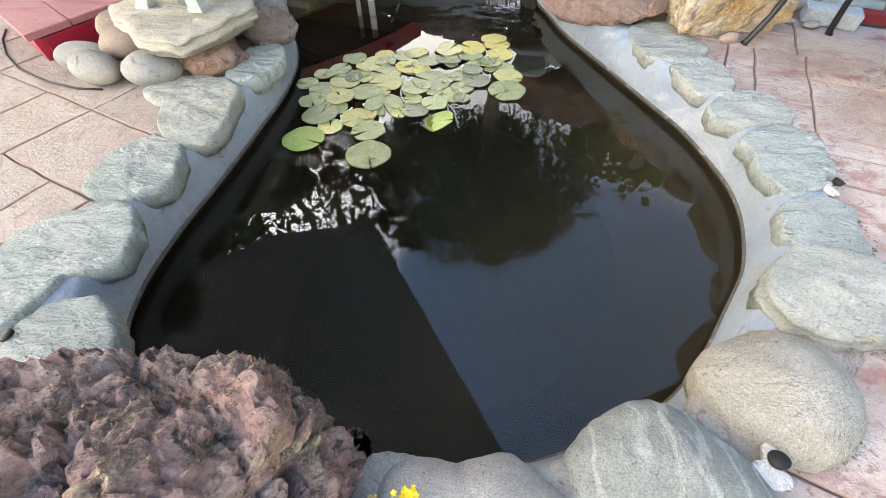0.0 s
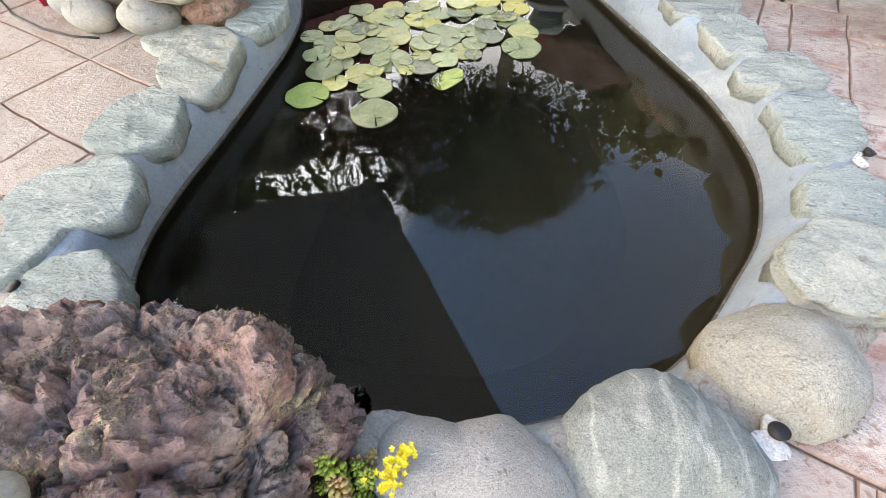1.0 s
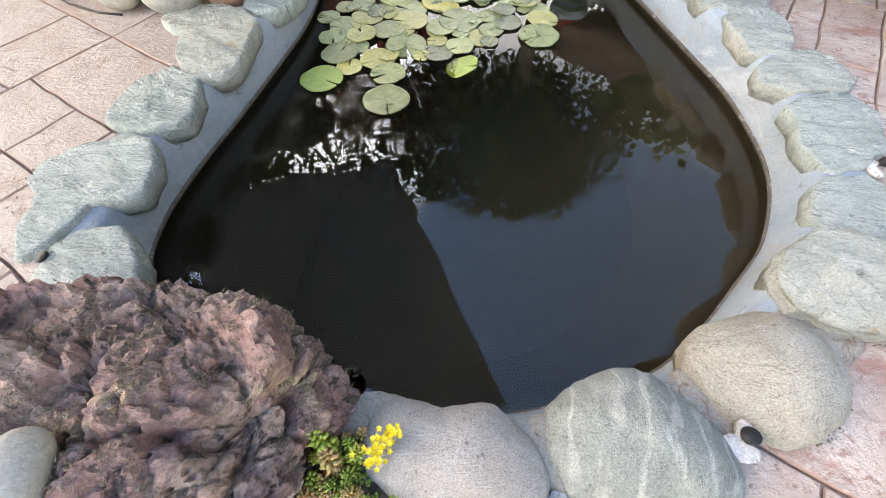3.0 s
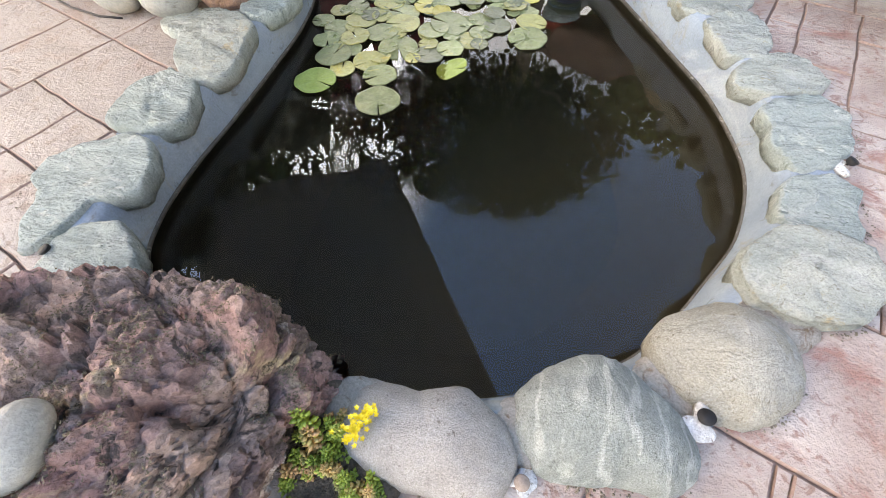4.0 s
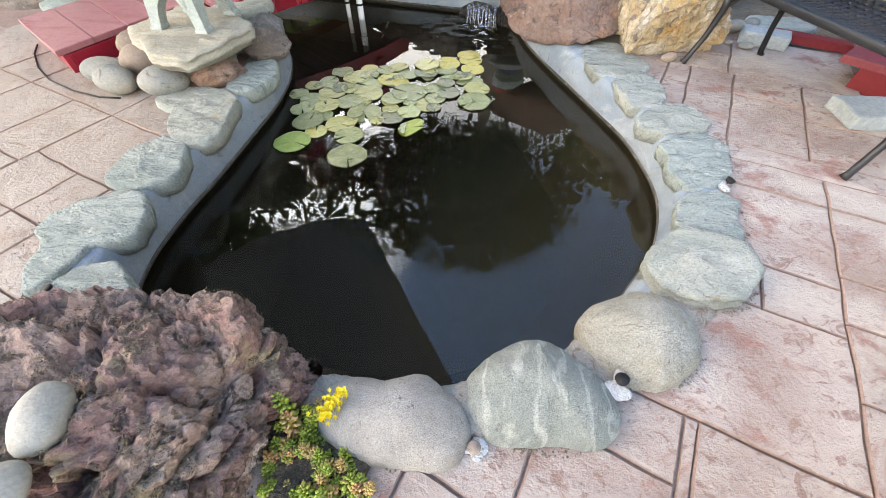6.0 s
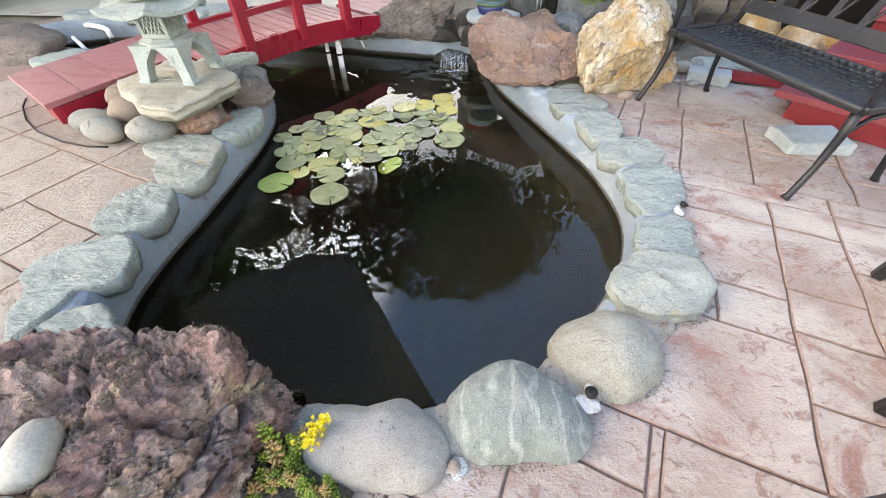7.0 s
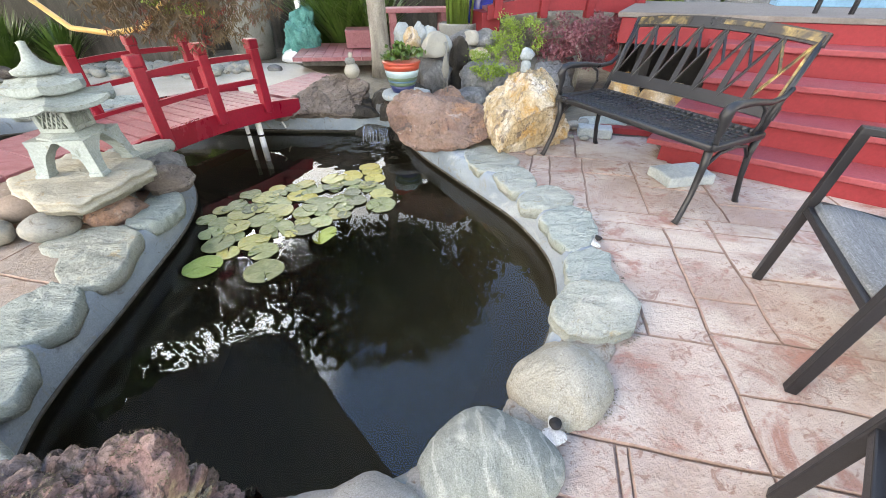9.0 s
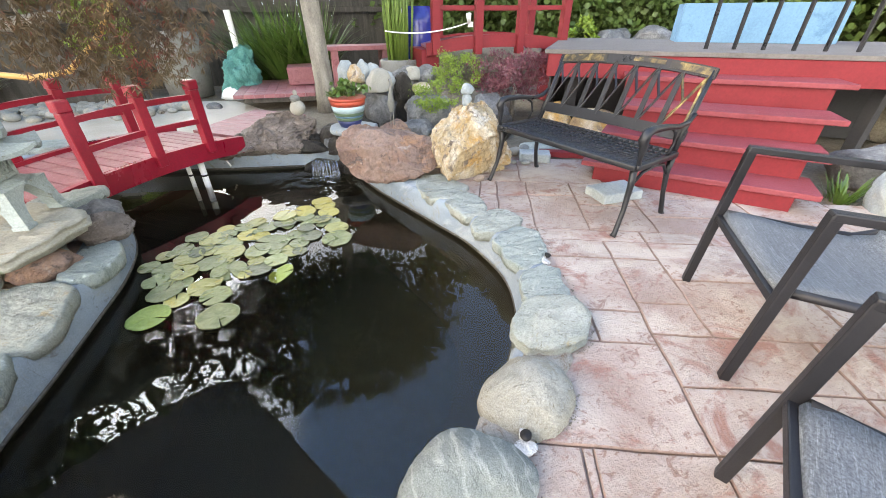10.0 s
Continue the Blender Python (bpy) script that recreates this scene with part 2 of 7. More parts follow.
M["stepred"] = surface("step_red_paint", [(0.18, 0.017, 0.023), (0.235, 0.025, 0.032)], 2, 40, 0.55, 0.15, 0.15, (0.15, 0.016, 0.02), 5, 0.7, spec=0.2)
M["nosing"] = surface("worn_red_tread", [(0.21, 0.034, 0.042), (0.27, 0.055, 0.065)], 3, 40, 0.5, 0.2, 0.18, spec=0.25)
M["deckgrey"] = surface("grey_deck_boards", [(0.115, 0.105, 0.10), (0.165, 0.15, 0.145)], 3, 50, 0.8, 0.3, 0.2, stretch=(0.3, 3, 1), spec=0.2)
M["iron"] = surface("black_cast_metal", [(0.009, 0.010, 0.013), (0.018, 0.019, 0.023)], 5, 60, 0.34, 0.15, 0.2, metal=0.0, spec=0.35)
# gold patches that paint low sunlight onto the bench's black metal
M["sunlit"] = surface("sunlit_gold_tint", [(0.014, 0.014, 0.016), (0.03, 0.025, 0.02), (0.20, 0.14, 0.055), (0.48, 0.34, 0.13)], 11, 40, 0.45, 0.15, 0.3, metal=0.25)
M["chairblack"] = surface("black_powder_coat", [(0.010, 0.010, 0.012), (0.018, 0.018, 0.022)], 4, 200, 0.42, 0.1, 0.15, spec=0.35)
M["fabric"] = surface("grey_sling_fabric", [(0.075, 0.088, 0.10), (0.15, 0.165, 0.18)], 30, 160, 0.85, 0.3, 0.6, stretch=(0.35, 7, 1), spots=(0.20, 0.215, 0.23), spot_scale=34, spot_cut=0.60)
M["bluestone"] = surface("blue_grey_slab", [(0.22, 0.265, 0.285), (0.29, 0.335, 0.35), (0.36, 0.385, 0.38)], 4, 60, 0.8, 0.5, 0.25, (0.36, 0.32, 0.25), 7, 0.66)
M["pad"] = surface("lily_pad_green", [(0.13, 0.165, 0.075), (0.20, 0.235, 0.115), (0.275, 0.295, 0.155)], 9, 70, 0.34, 0.3, 0.25, (0.31, 0.27, 0.10), 10, 0.66, vary=0.22, bump_dist=0.005, spots2=(26.0, 0.66, (0.13, 0.11, 0.05)))
M["padolive"] = surface("lily_pad_olive", [(0.22, 0.225, 0.085), (0.30, 0.295, 0.12), (0.36, 0.34, 0.15)], 9, 70, 0.36, 0.3, 0.25, (0.40, 0.31, 0.08), 8, 0.62, vary=0.18, bump_dist=0.005, spots2=(26.0, 0.66, (0.17, 0.13, 0.05)))
M["padbright"] = surface("lily_pad_bright_green", [(0.17, 0.25, 0.06), (0.25, 0.33, 0.10)], 9, 70, 0.4, 0.2, 0.2, (0.08, 0.07, 0.03), 12, 0.70, bump_dist=0.004)
M["mulch"] = surface("dark_bark_mulch", [(0.06, 0.042, 0.032), (0.12, 0.085, 0.062), (0.20, 0.14, 0.10)], 30, 140, 0.95, 1.0, 0.5, (0.20, 0.14, 0.09), 60, 0.62, bump_dist=0.01)
M["padyellow"] = surface("lily_pad_yellow", [(0.34, 0.29, 0.07), (0.42, 0.35, 0.10), (0.36, 0.35, 0.13)], 8, 70, 0.42, 0.2, 0.2, (0.42, 0.23, 0.05), 9, 0.66, vary=0.1, bump_dist=0.004)
M["paddark"] = surface("lily_pad_dark", [(0.10, 0.12, 0.075), (0.17, 0.18, 0.12)], 9, 70, 0.4, 0.2, 0.25, (0.2, 0.17, 0.10), 9, 0.66, bump_dist=0.004)
M["soil"] = surface("garden_soil", [(0.10, 0.085, 0.065), (0.18, 0.15, 0.115), (0.25, 0.21, 0.16)], 3, 30, 0.95, 0.8, 0.4, bump_dist=0.03)
M["path"] = surface("tan_concrete_path", [(0.37, 0.325, 0.27), (0.44, 0.39, 0.33), (0.50, 0.45, 0.385)], 2, 60, 0.8, 0.4, 0.15, (0.33, 0.25, 0.20), 3, 0.66)
M["bark"] = surface("grey_bark", [(0.20, 0.18, 0.155), (0.31, 0.28, 0.245), (0.40, 0.37, 0.325)], 10, 60, 0.9, 0.8, 0.3, stretch=(1, 1, 0.3), bump_dist=0.02)
M["fence"] = surface("weathered_fence", [(0.042, 0.038, 0.033), (0.07, 0.064, 0.057), (0.105, 0.096, 0.086)], 5, 50, 0.9, 0.4, 0.3, vary=0.15, stretch=(3, 3, 0.3))
M["concrete"] = surface("grey_concrete", [(0.14, 0.14, 0.13), (0.21, 0.21, 0.195)], 3, 50, 0.85, 0.3, 0.25, (0.11, 0.10, 0.085), 3, 0.62)
M["leaf"] = surface("tree_leaf", [(0.035, 0.075, 0.018), (0.07, 0.13, 0.03), (0.11, 0.17, 0.05)], 2, 20, 0.55, 0.0, 0.3)
M["strap"] = surface("strap_leaf", [(0.030, 0.075, 0.014), (0.062, 0.135, 0.028), (0.11, 0.20, 0.05)], 4, 30, 0.4, 0.0, 0.2)
M["lime"] = surface("lime_leaf", [(0.10, 0.18, 0.022), (0.17, 0.27, 0.04), (0.26, 0.36, 0.07)], 8, 60, 0.5, 0.0, 0.2)
M["maple"] = surface("bronze_maple_leaf", [(0.056, 0.032, 0.021), (0.101, 0.066, 0.035), (0.15, 0.101, 0.056)], 4, 30, 0.55, 0.0, 0.2, (0.225, 0.032, 0.028), 5, 0.60)
M["redleaf"] = surface("red_maple_leaf", [(0.09, 0.02, 0.03), (0.17, 0.04, 0.055), (0.30, 0.15, 0.17)], 5, 30, 0.5, 0.0, 0.2)
M["reed"] = surface("green_reed", [(0.09, 0.17, 0.03), (0.17, 0.27, 0.06)], 5, 50, 0.45, 0.0, 0.2)
M["sedum"] = surface("sedum_leaf", [(0.14, 0.20, 0.03), (0.26, 0.33, 0.05), (0.40, 0.43, 0.09)], 14, 70, 0.42, 0.0, 0.25, (0.48, 0.30, 0.09), 14, 0.63)
M["sedumred"] = surface("red_tipped_sedum_leaf", [(0.27, 0.34, 0.08), (0.50, 0.32, 0.12), (0.58, 0.22, 0.13)], 12, 70, 0.42, 0.0, 0.2)
M["yellow"] = surface("yellow_flower", [(0.66, 0.45, 0.01), (0.78, 0.58, 0.03)], 9, 50, 0.5, 0.0, 0.1)
M["hose"] = surface("yellow_hose", [(0.496, 0.288, 0.088), (0.56, 0.36, 0.132)], 5, 60, 0.4, 0.05, 0.15)
M["white"] = surface("white_plastic", [(0.70, 0.72, 0.73), (0.78, 0.79, 0.80)], 4, 60, 0.35, 0.05, 0.08)
M["blackplastic"] = surface("black_plastic", [(0.010, 0.010, 0.011), (0.018, 0.018, 0.02)], 4, 80, 0.6, 0.1, 0.15, spec=0.25)
M["mortar"] = surface("white_mortar", [(0.50, 0.505, 0.505), (0.66, 0.66, 0.65)], 14, 90, 0.85, 0.8, 0.35, (0.22, 0.18, 0.15), 30, 0.60)
M["teal"] = surface("teal_net", [(0.015, 0.165, 0.15), (0.038, 0.255, 0.232), (0.09, 0.315, 0.285)], 8, 60, 0.7, 0.4, 0.4)
M["bluebox"] = surface("pale_blue_paint", [(0.085, 0.22, 0.34), (0.115, 0.27, 0.40)], 2, 40, 0.7, 0.1, 0.15, (0.07, 0.19, 0.30), 2, 0.6, spec=0.3)
M["bluepot"] = surface("cobalt_glaze", [(0.01, 0.02, 0.16), (0.02, 0.04, 0.26)], 4, 40, 0.15, 0.05, 0.1)
# near-black colour that stands in for the shade under the deck
M["underdeck"] = surface("underdeck_shade", [(0.022, 0.022, 0.025), (0.035, 0.034, 0.036)], 3, 40, 0.8, 0.2, 0.2)

for key, c in (("pot_red", (0.50, 0.075, 0.045)), ("pot_pale", (0.36, 0.50, 0.54)), ("pot_navy", (0.014, 0.026, 0.11)), ("pot_green", (0.09, 0.15, 0.09)), ("pot_blue", (0.06, 0.17, 0.27))):
    M[key] = surface(key, [tuple(0.9 * v for v in c), c], 6, 50, 0.4, 0.1, 0.12)


def water_material():
    m = bpy.data.materials.new("pond_water")
    m.use_nodes = True
    n, l = m.node_tree.nodes, m.node_tree.links
    b = n["Principled BSDF"]
    b.inputs["Base Color"].default_value = (0.48, 0.46, 0.37, 1)
    b.inputs["Transmission Weight"].default_value = 1.0
    b.inputs["IOR"].default_value = 1.40
    b.inputs["Roughness"].default_value = 0.0
    tc = n.new("ShaderNodeTexCoord")
    dist = n.new("ShaderNodeVectorMath")
    dist.operation = "DISTANCE"
    dist.inputs[1].default_value = (0.42, 3.55, -0.2)
    l.new(tc.outputs["Object"], dist.inputs[0])
    near = n.new("ShaderNodeMapRange")
    near.inputs[1].default_value, near.inputs[2].default_value = 0.1, 0.72
    near.inputs[3].default_value, near.inputs[4].default_value = 0.9, 0.0
    l.new(dist.outputs["Value"], near.inputs[0])
    # the open middle is stirred, the rest lies almost still
    mid_d, mid_m, patch, patch_m = n.new("ShaderNodeVectorMath"), n.new("ShaderNodeMapRange"), n.new("ShaderNodeTexNoise"), n.new("ShaderNodeMapRange")
    mid_d.operation = "DISTANCE"
    mid_d.inputs[1].default_value = (-0.10, 1.75, -0.2)
    l.new(tc.outputs["Object"], mid_d.inputs[0])
    mid_m.inputs[1].default_value, mid_m.inputs[2].default_value = 0.25, 1.05
    mid_m.inputs[3].default_value, mid_m.inputs[4].default_value = 0.17, 0.035
    l.new(mid_d.outputs["Value"], mid_m.inputs[0])
    patch.inputs["Scale"].default_value, patch.inputs["Detail"].default_value = 2.2, 1.0
    l.new(tc.outputs["Object"], patch.inputs["Vector"])
    patch_m.inputs[1].default_value, patch_m.inputs[2].default_value = 0.38, 0.62
    patch_m.inputs[3].default_value, patch_m.inputs[4].default_value = 0.25, 1.3
    l.new(patch.outputs["Fac"], patch_m.inputs[0])
    stir, both = n.new("ShaderNodeMath"), n.new("ShaderNodeMath")
    stir.operation, both.operation = "MULTIPLY", "ADD"
    l.new(mid_m.outputs[0], stir.inputs[0]), l.new(patch_m.outputs[0], stir.inputs[1])
    l.new(stir.outputs[0], both.inputs[0]), l.new(near.outputs[0], both.inputs[1])
    a, c = n.new("ShaderNodeTexNoise"), n.new("ShaderNodeTexNoise")
    a.inputs["Scale"].default_value, a.inputs["Detail"].default_value = 5.5, 1.0
    c.inputs["Scale"].default_value, c.inputs["Detail"].default_value = 17.0, 2.0
    sm = n.new("ShaderNodeMath")
    sm.operation = "MULTIPLY_ADD"
    sm.inputs[1].default_value = 0.10
    for t in (a, c):
        l.new(tc.outputs["Object"], t.inputs["Vector"])
    l.new(c.outputs["Fac"], sm.inputs[0]), l.new(a.outputs["Fac"], sm.inputs[2])
    bp = n.new("ShaderNodeBump")
    bp.inputs["Distance"].default_value = 0.03
    l.new(both.outputs[0], bp.inputs["Strength"])
    l.new(sm.outputs[0], bp.inputs["Height"])
    l.new(bp.outputs[0], b.inputs["Normal"])
    return m


def cloth_material():
    """Grey shade cloth that lets part of the daylight through."""
    m = bpy.data.materials.new("shade_cloth")
    m.use_nodes = True
    n, l = m.node_tree.nodes, m.node_tree.links
    weave, lets, both = n.new("ShaderNodeTexNoise"), n.new("ShaderNodeBsdfTranslucent"), n.new("ShaderNodeMixShader")
    weave.inputs["Scale"].default_value = 6.0
    tone = n.new("ShaderNodeValToRGB")
    tone.color_ramp.elements[0].color, tone.color_ramp.elements[1].color = (0.41, 0.42, 0.44, 1), (0.49, 0.50, 0.52, 1)
    l.new(weave.outputs["Fac"], tone.inputs[0])
    l.new(tone.outputs[0], lets.inputs["Color"]), l.new(tone.outputs[0], n["Principled BSDF"].inputs["Base Color"])
    n["Principled BSDF"].inputs["Roughness"].default_value = 0.9
    both.inputs[0].default_value = 0.6
    l.new(n["Principled BSDF"].outputs[0], both.inputs[1]), l.new(lets.outputs[0], both.inputs[2])
    l.new(both.outputs[0], n["Material Output"].inputs["Surface"])
    return m


M["cloth"] = cloth_material()
M["bedding"] = surface("grey_brown_bedding", [(0.27, 0.24, 0.21), (0.34, 0.31, 0.275), (0.40, 0.37, 0.33)], 7, 160, 0.9, 0.9, 0.35, (0.22, 0.15, 0.11), 14, 0.62, spec=0.25)
M["water"] = water_material()


# ---- mesh helpers ----
def finish(name, bm, mat, smooth=True):
    me = bpy.data.meshes.new(name)
    bmesh.ops.recalc_face_normals(bm, faces=bm.faces)
    bm.normal_update()
    if bm.faces and all(f.normal.z < -0.99 for f in bm.faces):
        bmesh.ops.reverse_faces(bm, faces=bm.faces)
    bm.to_mesh(me)
    bm.free()
    me.materials.append(M[mat])
    if smooth:
        me.polygons.foreach_set("use_smooth", [True] * len(me.polygons))
    return me


def part(name, bm, mat, parent, label="", smooth=True):
    ob = new(name, finish(name, bm, mat, smooth))
    ob.parent = parent
    if label:
        tagged(ob, label)
    return ob


def solo(name, bm, mat, label, category, m=None, group="", kind="", smooth=True):
    ob = new(name, finish(name, bm, mat, smooth))
    if m is not None:
        ob.matrix_basis = m
    return tagged(ob, label, category, group, kind)


def thing(name, label, category, m=None, group="", kind=""):
    ob = new(name)
    ob.empty_display_size = 0.1
    if m is not None:
        ob.matrix_basis = m
    return tagged(ob, label, category, group, kind)


def box(bm, lo, hi, bevel=0.004, m=None):
    lo, hi = Vector(lo), Vector(hi)
    g = bmesh.ops.create_cube(bm, size=1.0)
    vs = g["verts"]
    for v in vs:
        v.co = Vector((lo[i] + (v.co[i] + 0.5) * (hi[i] - lo[i]) for i in range(3)))
    if bevel:
        es = list({e for v in vs for e in v.link_edges})
        r = bmesh.ops.bevel(bm, geom=es, offset=bevel, segments=2, profile=0.5, affect="EDGES")
        vs = list({v for f in r["faces"] for v in f.verts} | {v for v in vs if v.is_valid})
    if m is not None:
        bmesh.ops.transform(bm, matrix=m, verts=[v for v in vs if v.is_valid])
    return bm


def beam(bm, p0, p1, w, h, bevel=0.003, up=(0, 0, 1)):
    """A squared bar from p0 to p1, w across and h along up."""
    p0, p1 = Vector(p0), Vector(p1)
    d = (p1 - p0).normalized()
    s = d.cross(Vector(up))
    s = s.normalized() if s.length > 1e-4 else Vector((1, 0, 0))
    u = s.cross(d)
    m = Matrix((s, d, u)).transposed().to_4x4()
    m.translation = p0
    return box(bm, (-w / 2, 0, -h / 2), (w / 2, (p1 - p0).length, h / 2), bevel, m)


def rings(bm, loops, close=True, cap=True):
    rows = [[bm.verts.new(p) for p in lp] for lp in loops]
    k = len(rows[0])
    for a, b in zip(rows, rows[1:]):
        for i in range(k if close else k - 1):
            bm.faces.new((a[i], a[(i + 1) % k], b[(i + 1) % k], b[i]))
    if cap and close:
        bm.faces.new(rows[0][::-1])
        bm.faces.new(rows[-1])
    return bm


def tube(bm, pts, radius, seg=8, cap=True):
    pts = [Vector(p) for p in pts]
    rad = radius if isinstance(radius, (list, tuple)) else [radius] * len(pts)
    loops, ref = [], None
    for i, p in enumerate(pts):
        d = (pts[min(i + 1, len(pts) - 1)] - pts[max(i - 1, 0)]).normalized()
        if ref is None:
            ref = d.orthogonal().normalized()
        ref = (ref - d * ref.dot(d)).normalized()
        s = d.cross(ref)
        loops.append([p + (ref * math.cos(2 * math.pi * k / seg) + s * math.sin(2 * math.pi * k / seg)) * rad[i] for k in range(seg)])
    return rings(bm, loops, True, cap)


def lathe(bm, prof, seg=24, centre=(0, 0, 0)):
    c = Vector(centre)
    loops = []
    for r, z in prof:
        loops.append([c + Vector((r * math.cos(2 * math.pi * k / seg), r * math.sin(2 * math.pi * k / seg), z)) for k in range(seg)])
    return rings(bm, loops)


def arc(p0, p1, rise, n=12, side=(0, 0, 1)):
    p0, p1, side = Vector(p0), Vector(p1), Vector(side)
    return [p0.lerp(p1, i / n) + side * rise * 4 * (i / n) * (1 - i / n) for i in range(n + 1)]


def rock(bm, size, seed, amp=0.16, cuts=9, sub=4, freq=1.6, rough=0.04, base=-0.6, crag=0.0, bite=(0.62, 0.88)):
    """A broken boulder: a lump cut by random planes, with coarse and fine unevenness; its foot is flat."""
    rng = random.Random(seed)
    g = bmesh.ops.create_icosphere(bm, subdivisions=sub, radius=1.0)
    planes = []
    for _ in range(cuts):
        v = Vector((rng.gauss(0, 1), rng.gauss(0, 1), rng.gauss(0, 0.8))).normalized()
        planes.append((v, rng.uniform(*bite)))
    off = Vector((seed * 3.1, seed * 1.7, seed * 0.9))
    for v in g["verts"]:
        p = v.co.copy()
        for nv, d in planes:
            over = p.dot(nv) - d
            if over > 0:
                p -= nv * over * 0.92
        p *= 1 + amp * noise.noise(p * freq + off) + rough * noise.fractal(p * 5 + off, 0.8, 2.1, 4)
        if crag:
            for f, k in ((1.5, 1.2), (3.4, 0.7), (8.0, 0.30), (20.0, 0.12)):
                w = Vector((noise.noise(p * 2.5 + off), noise.noise(p * 2.5 - off), noise.noise(p * 2.7)))
                ds, cs = noise.voronoi((p + w * 0.22) * f + off)
                tilt = 0.5 * noise.noise(cs[0] * 3.3)
                p *= 1 + crag * k * (min(0.22, ds[1] - ds[0]) - 0.15 + tilt)
        if p.z < base:
            p.z = base
        v.co = Vector((p.x * size[0], p.y * size[1], (p.z - base) / (1 - base) * size[2]))
    return bm


def pebble(bm, size, seed, sub=3):
    g = bmesh.ops.create_icosphere(bm, subdivisions=sub, radius=1.0)
    off = Vector((seed * 2.3, seed, 4.0))
    for v in g["verts"]:
        p = v.co * (1 + 0.10 * noise.noise(v.co * 1.1 + off))
        v.co = Vector((p.x * size[0], p.y * size[1], (p.z + 0.85) * size[2]))
    return bm


def flag(bm, r0, harm, height, seed, dome=0.12, foot=-0.06, seg=84, rough=0.007):
    """A flagstone or low boulder whose outline is a circle bent by a few harmonics."""
    off = Vector((seed * 1.9, seed * 0.7, seed * 2.3))
    e = min(0.08, 0.006 / r0)
    prof = [((1 - 2.6 * e) * k / 14, 1 - 0.05 * (k / 14) ** 2) for k in range(15)] + [(1 - 1.4 * e, 0.90), (1 - 0.6 * e, 0.76), (1 - 0.15 * e, 0.5), (1.0, 0.12), (0.985, -0.3), (0.95, -1)]
    if dome > 0.3:
        prof = [(0.0, 1), (0.15, 0.99), (0.3, 0.98), (0.45, 0.96), (0.58, 0.93), (0.73, 0.86), (0.85, 0.75), (0.93, 0.6), (0.985, 0.36), (1.0, 0.08), (0.985, -0.3), (0.95, -1)]
    if dome <= 0.1 and height > 0.06:
        prof[-6:] = [(1 - 0.3 * e, 0.86), (1.0, 0.74), (0.965, 0.70), (0.96, 0.46), (1.015, 0.42), (1.005, 0.14), (0.95, 0.08), (0.92, -1)]

    def bent(a):
        return 1 + sum(harm[2 * i] * math.cos((i + 1) * a) + harm[2 * i + 1] * math.sin((i + 1) * a) for i in range(4))

    rg = random.Random(seed * 7 + 3)
    corners = sorted(2 * math.pi * (k + rg.uniform(-0.32, 0.32)) / 12 for k in range(12))

    def chord(a):
        """The outline where straight broken sides join the corners."""
        k = next((k for k in range(12) if corners[k] > a), 0)
        a1, a0 = corners[k] + (2 * math.pi if corners[k] <= a else 0), corners[k - 1] - (2 * math.pi if corners[k - 1] > a else 0)
        r1, r0 = bent(a1), bent(a0)
        return r0 * r1 * math.sin(a1 - a0) / (r0 * math.sin(a - a0) + r1 * math.sin(a1 - a)) * 1.02

    loops = []
    for f, z in prof:
        lp = []
        for k in range(seg):
            a = 2 * math.pi * k / seg
            r = bent(a) if dome > 0.3 else 0.3 * bent(a) + 0.7 * chord(a)
            q = Vector((math.cos(a), math.sin(a), 0))
            r *= r0 * (1 + 0.05 * noise.noise(q * 2.5 + off) + 0.035 * noise.noise(q * 6 + off) + 0.018 * noise.noise(q * 14 + off)) * max(f, 0.02)
            zz = height * (1 - dome + dome * (1 - f * f)) * z if z > 0 else foot * -z
            p = Vector((r * math.cos(a), r * math.sin(a), zz))
            if z > 0:
                if dome <= 0.3 and height > 0.02:
                    ds, cs = noise.voronoi(Vector((p.x * 9 + 0.3 * noise.noise(p * 14), p.y * 16 + 0.3 * noise.noise(p * 14 + off), 0)) + off)
                    p.z += 0.006 * noise.noise(cs[0] * 4.1) + 0.05 * noise.noise(cs[0] * 2.9) * p.y
                p.z += rough * (noise.noise(Vector((p.x * 7, p.y * 18, 0)) + off) + 0.5 * noise.noise(p * 34 + off)) + (0.09 if dome > 0.3 else 0.10) * height * noise.noise(p * 3.5 + off)
            lp.append(p)
        loops.append(lp)
    return rings(bm, loops)


def inside(p, poly):
    x, y, c, j = p[0], p[1], False, len(poly) - 1
    for i in range(len(poly)):
        if (poly[i][1] > y) != (poly[j][1] > y) and x < (poly[j][0] - poly[i][0]) * (y - poly[i][1]) / (poly[j][1] - poly[i][1]) + poly[i][0]:
            c = not c
        j = i
    return c


def spline(ctrl, per=8):
    n, out = len(ctrl), []
    for i in range(n):
        a, b, c, d = (Vector(ctrl[(i + k) % n]) for k in (-1, 0, 1, 2))
        for s in range(per):
            t = s / per
            out.append(0.5 * (2 * b + (c - a) * t + (2 * a - 5 * b + 4 * c - d) * t * t + (3 * b - a - 3 * c + d) * t ** 3))
    return out


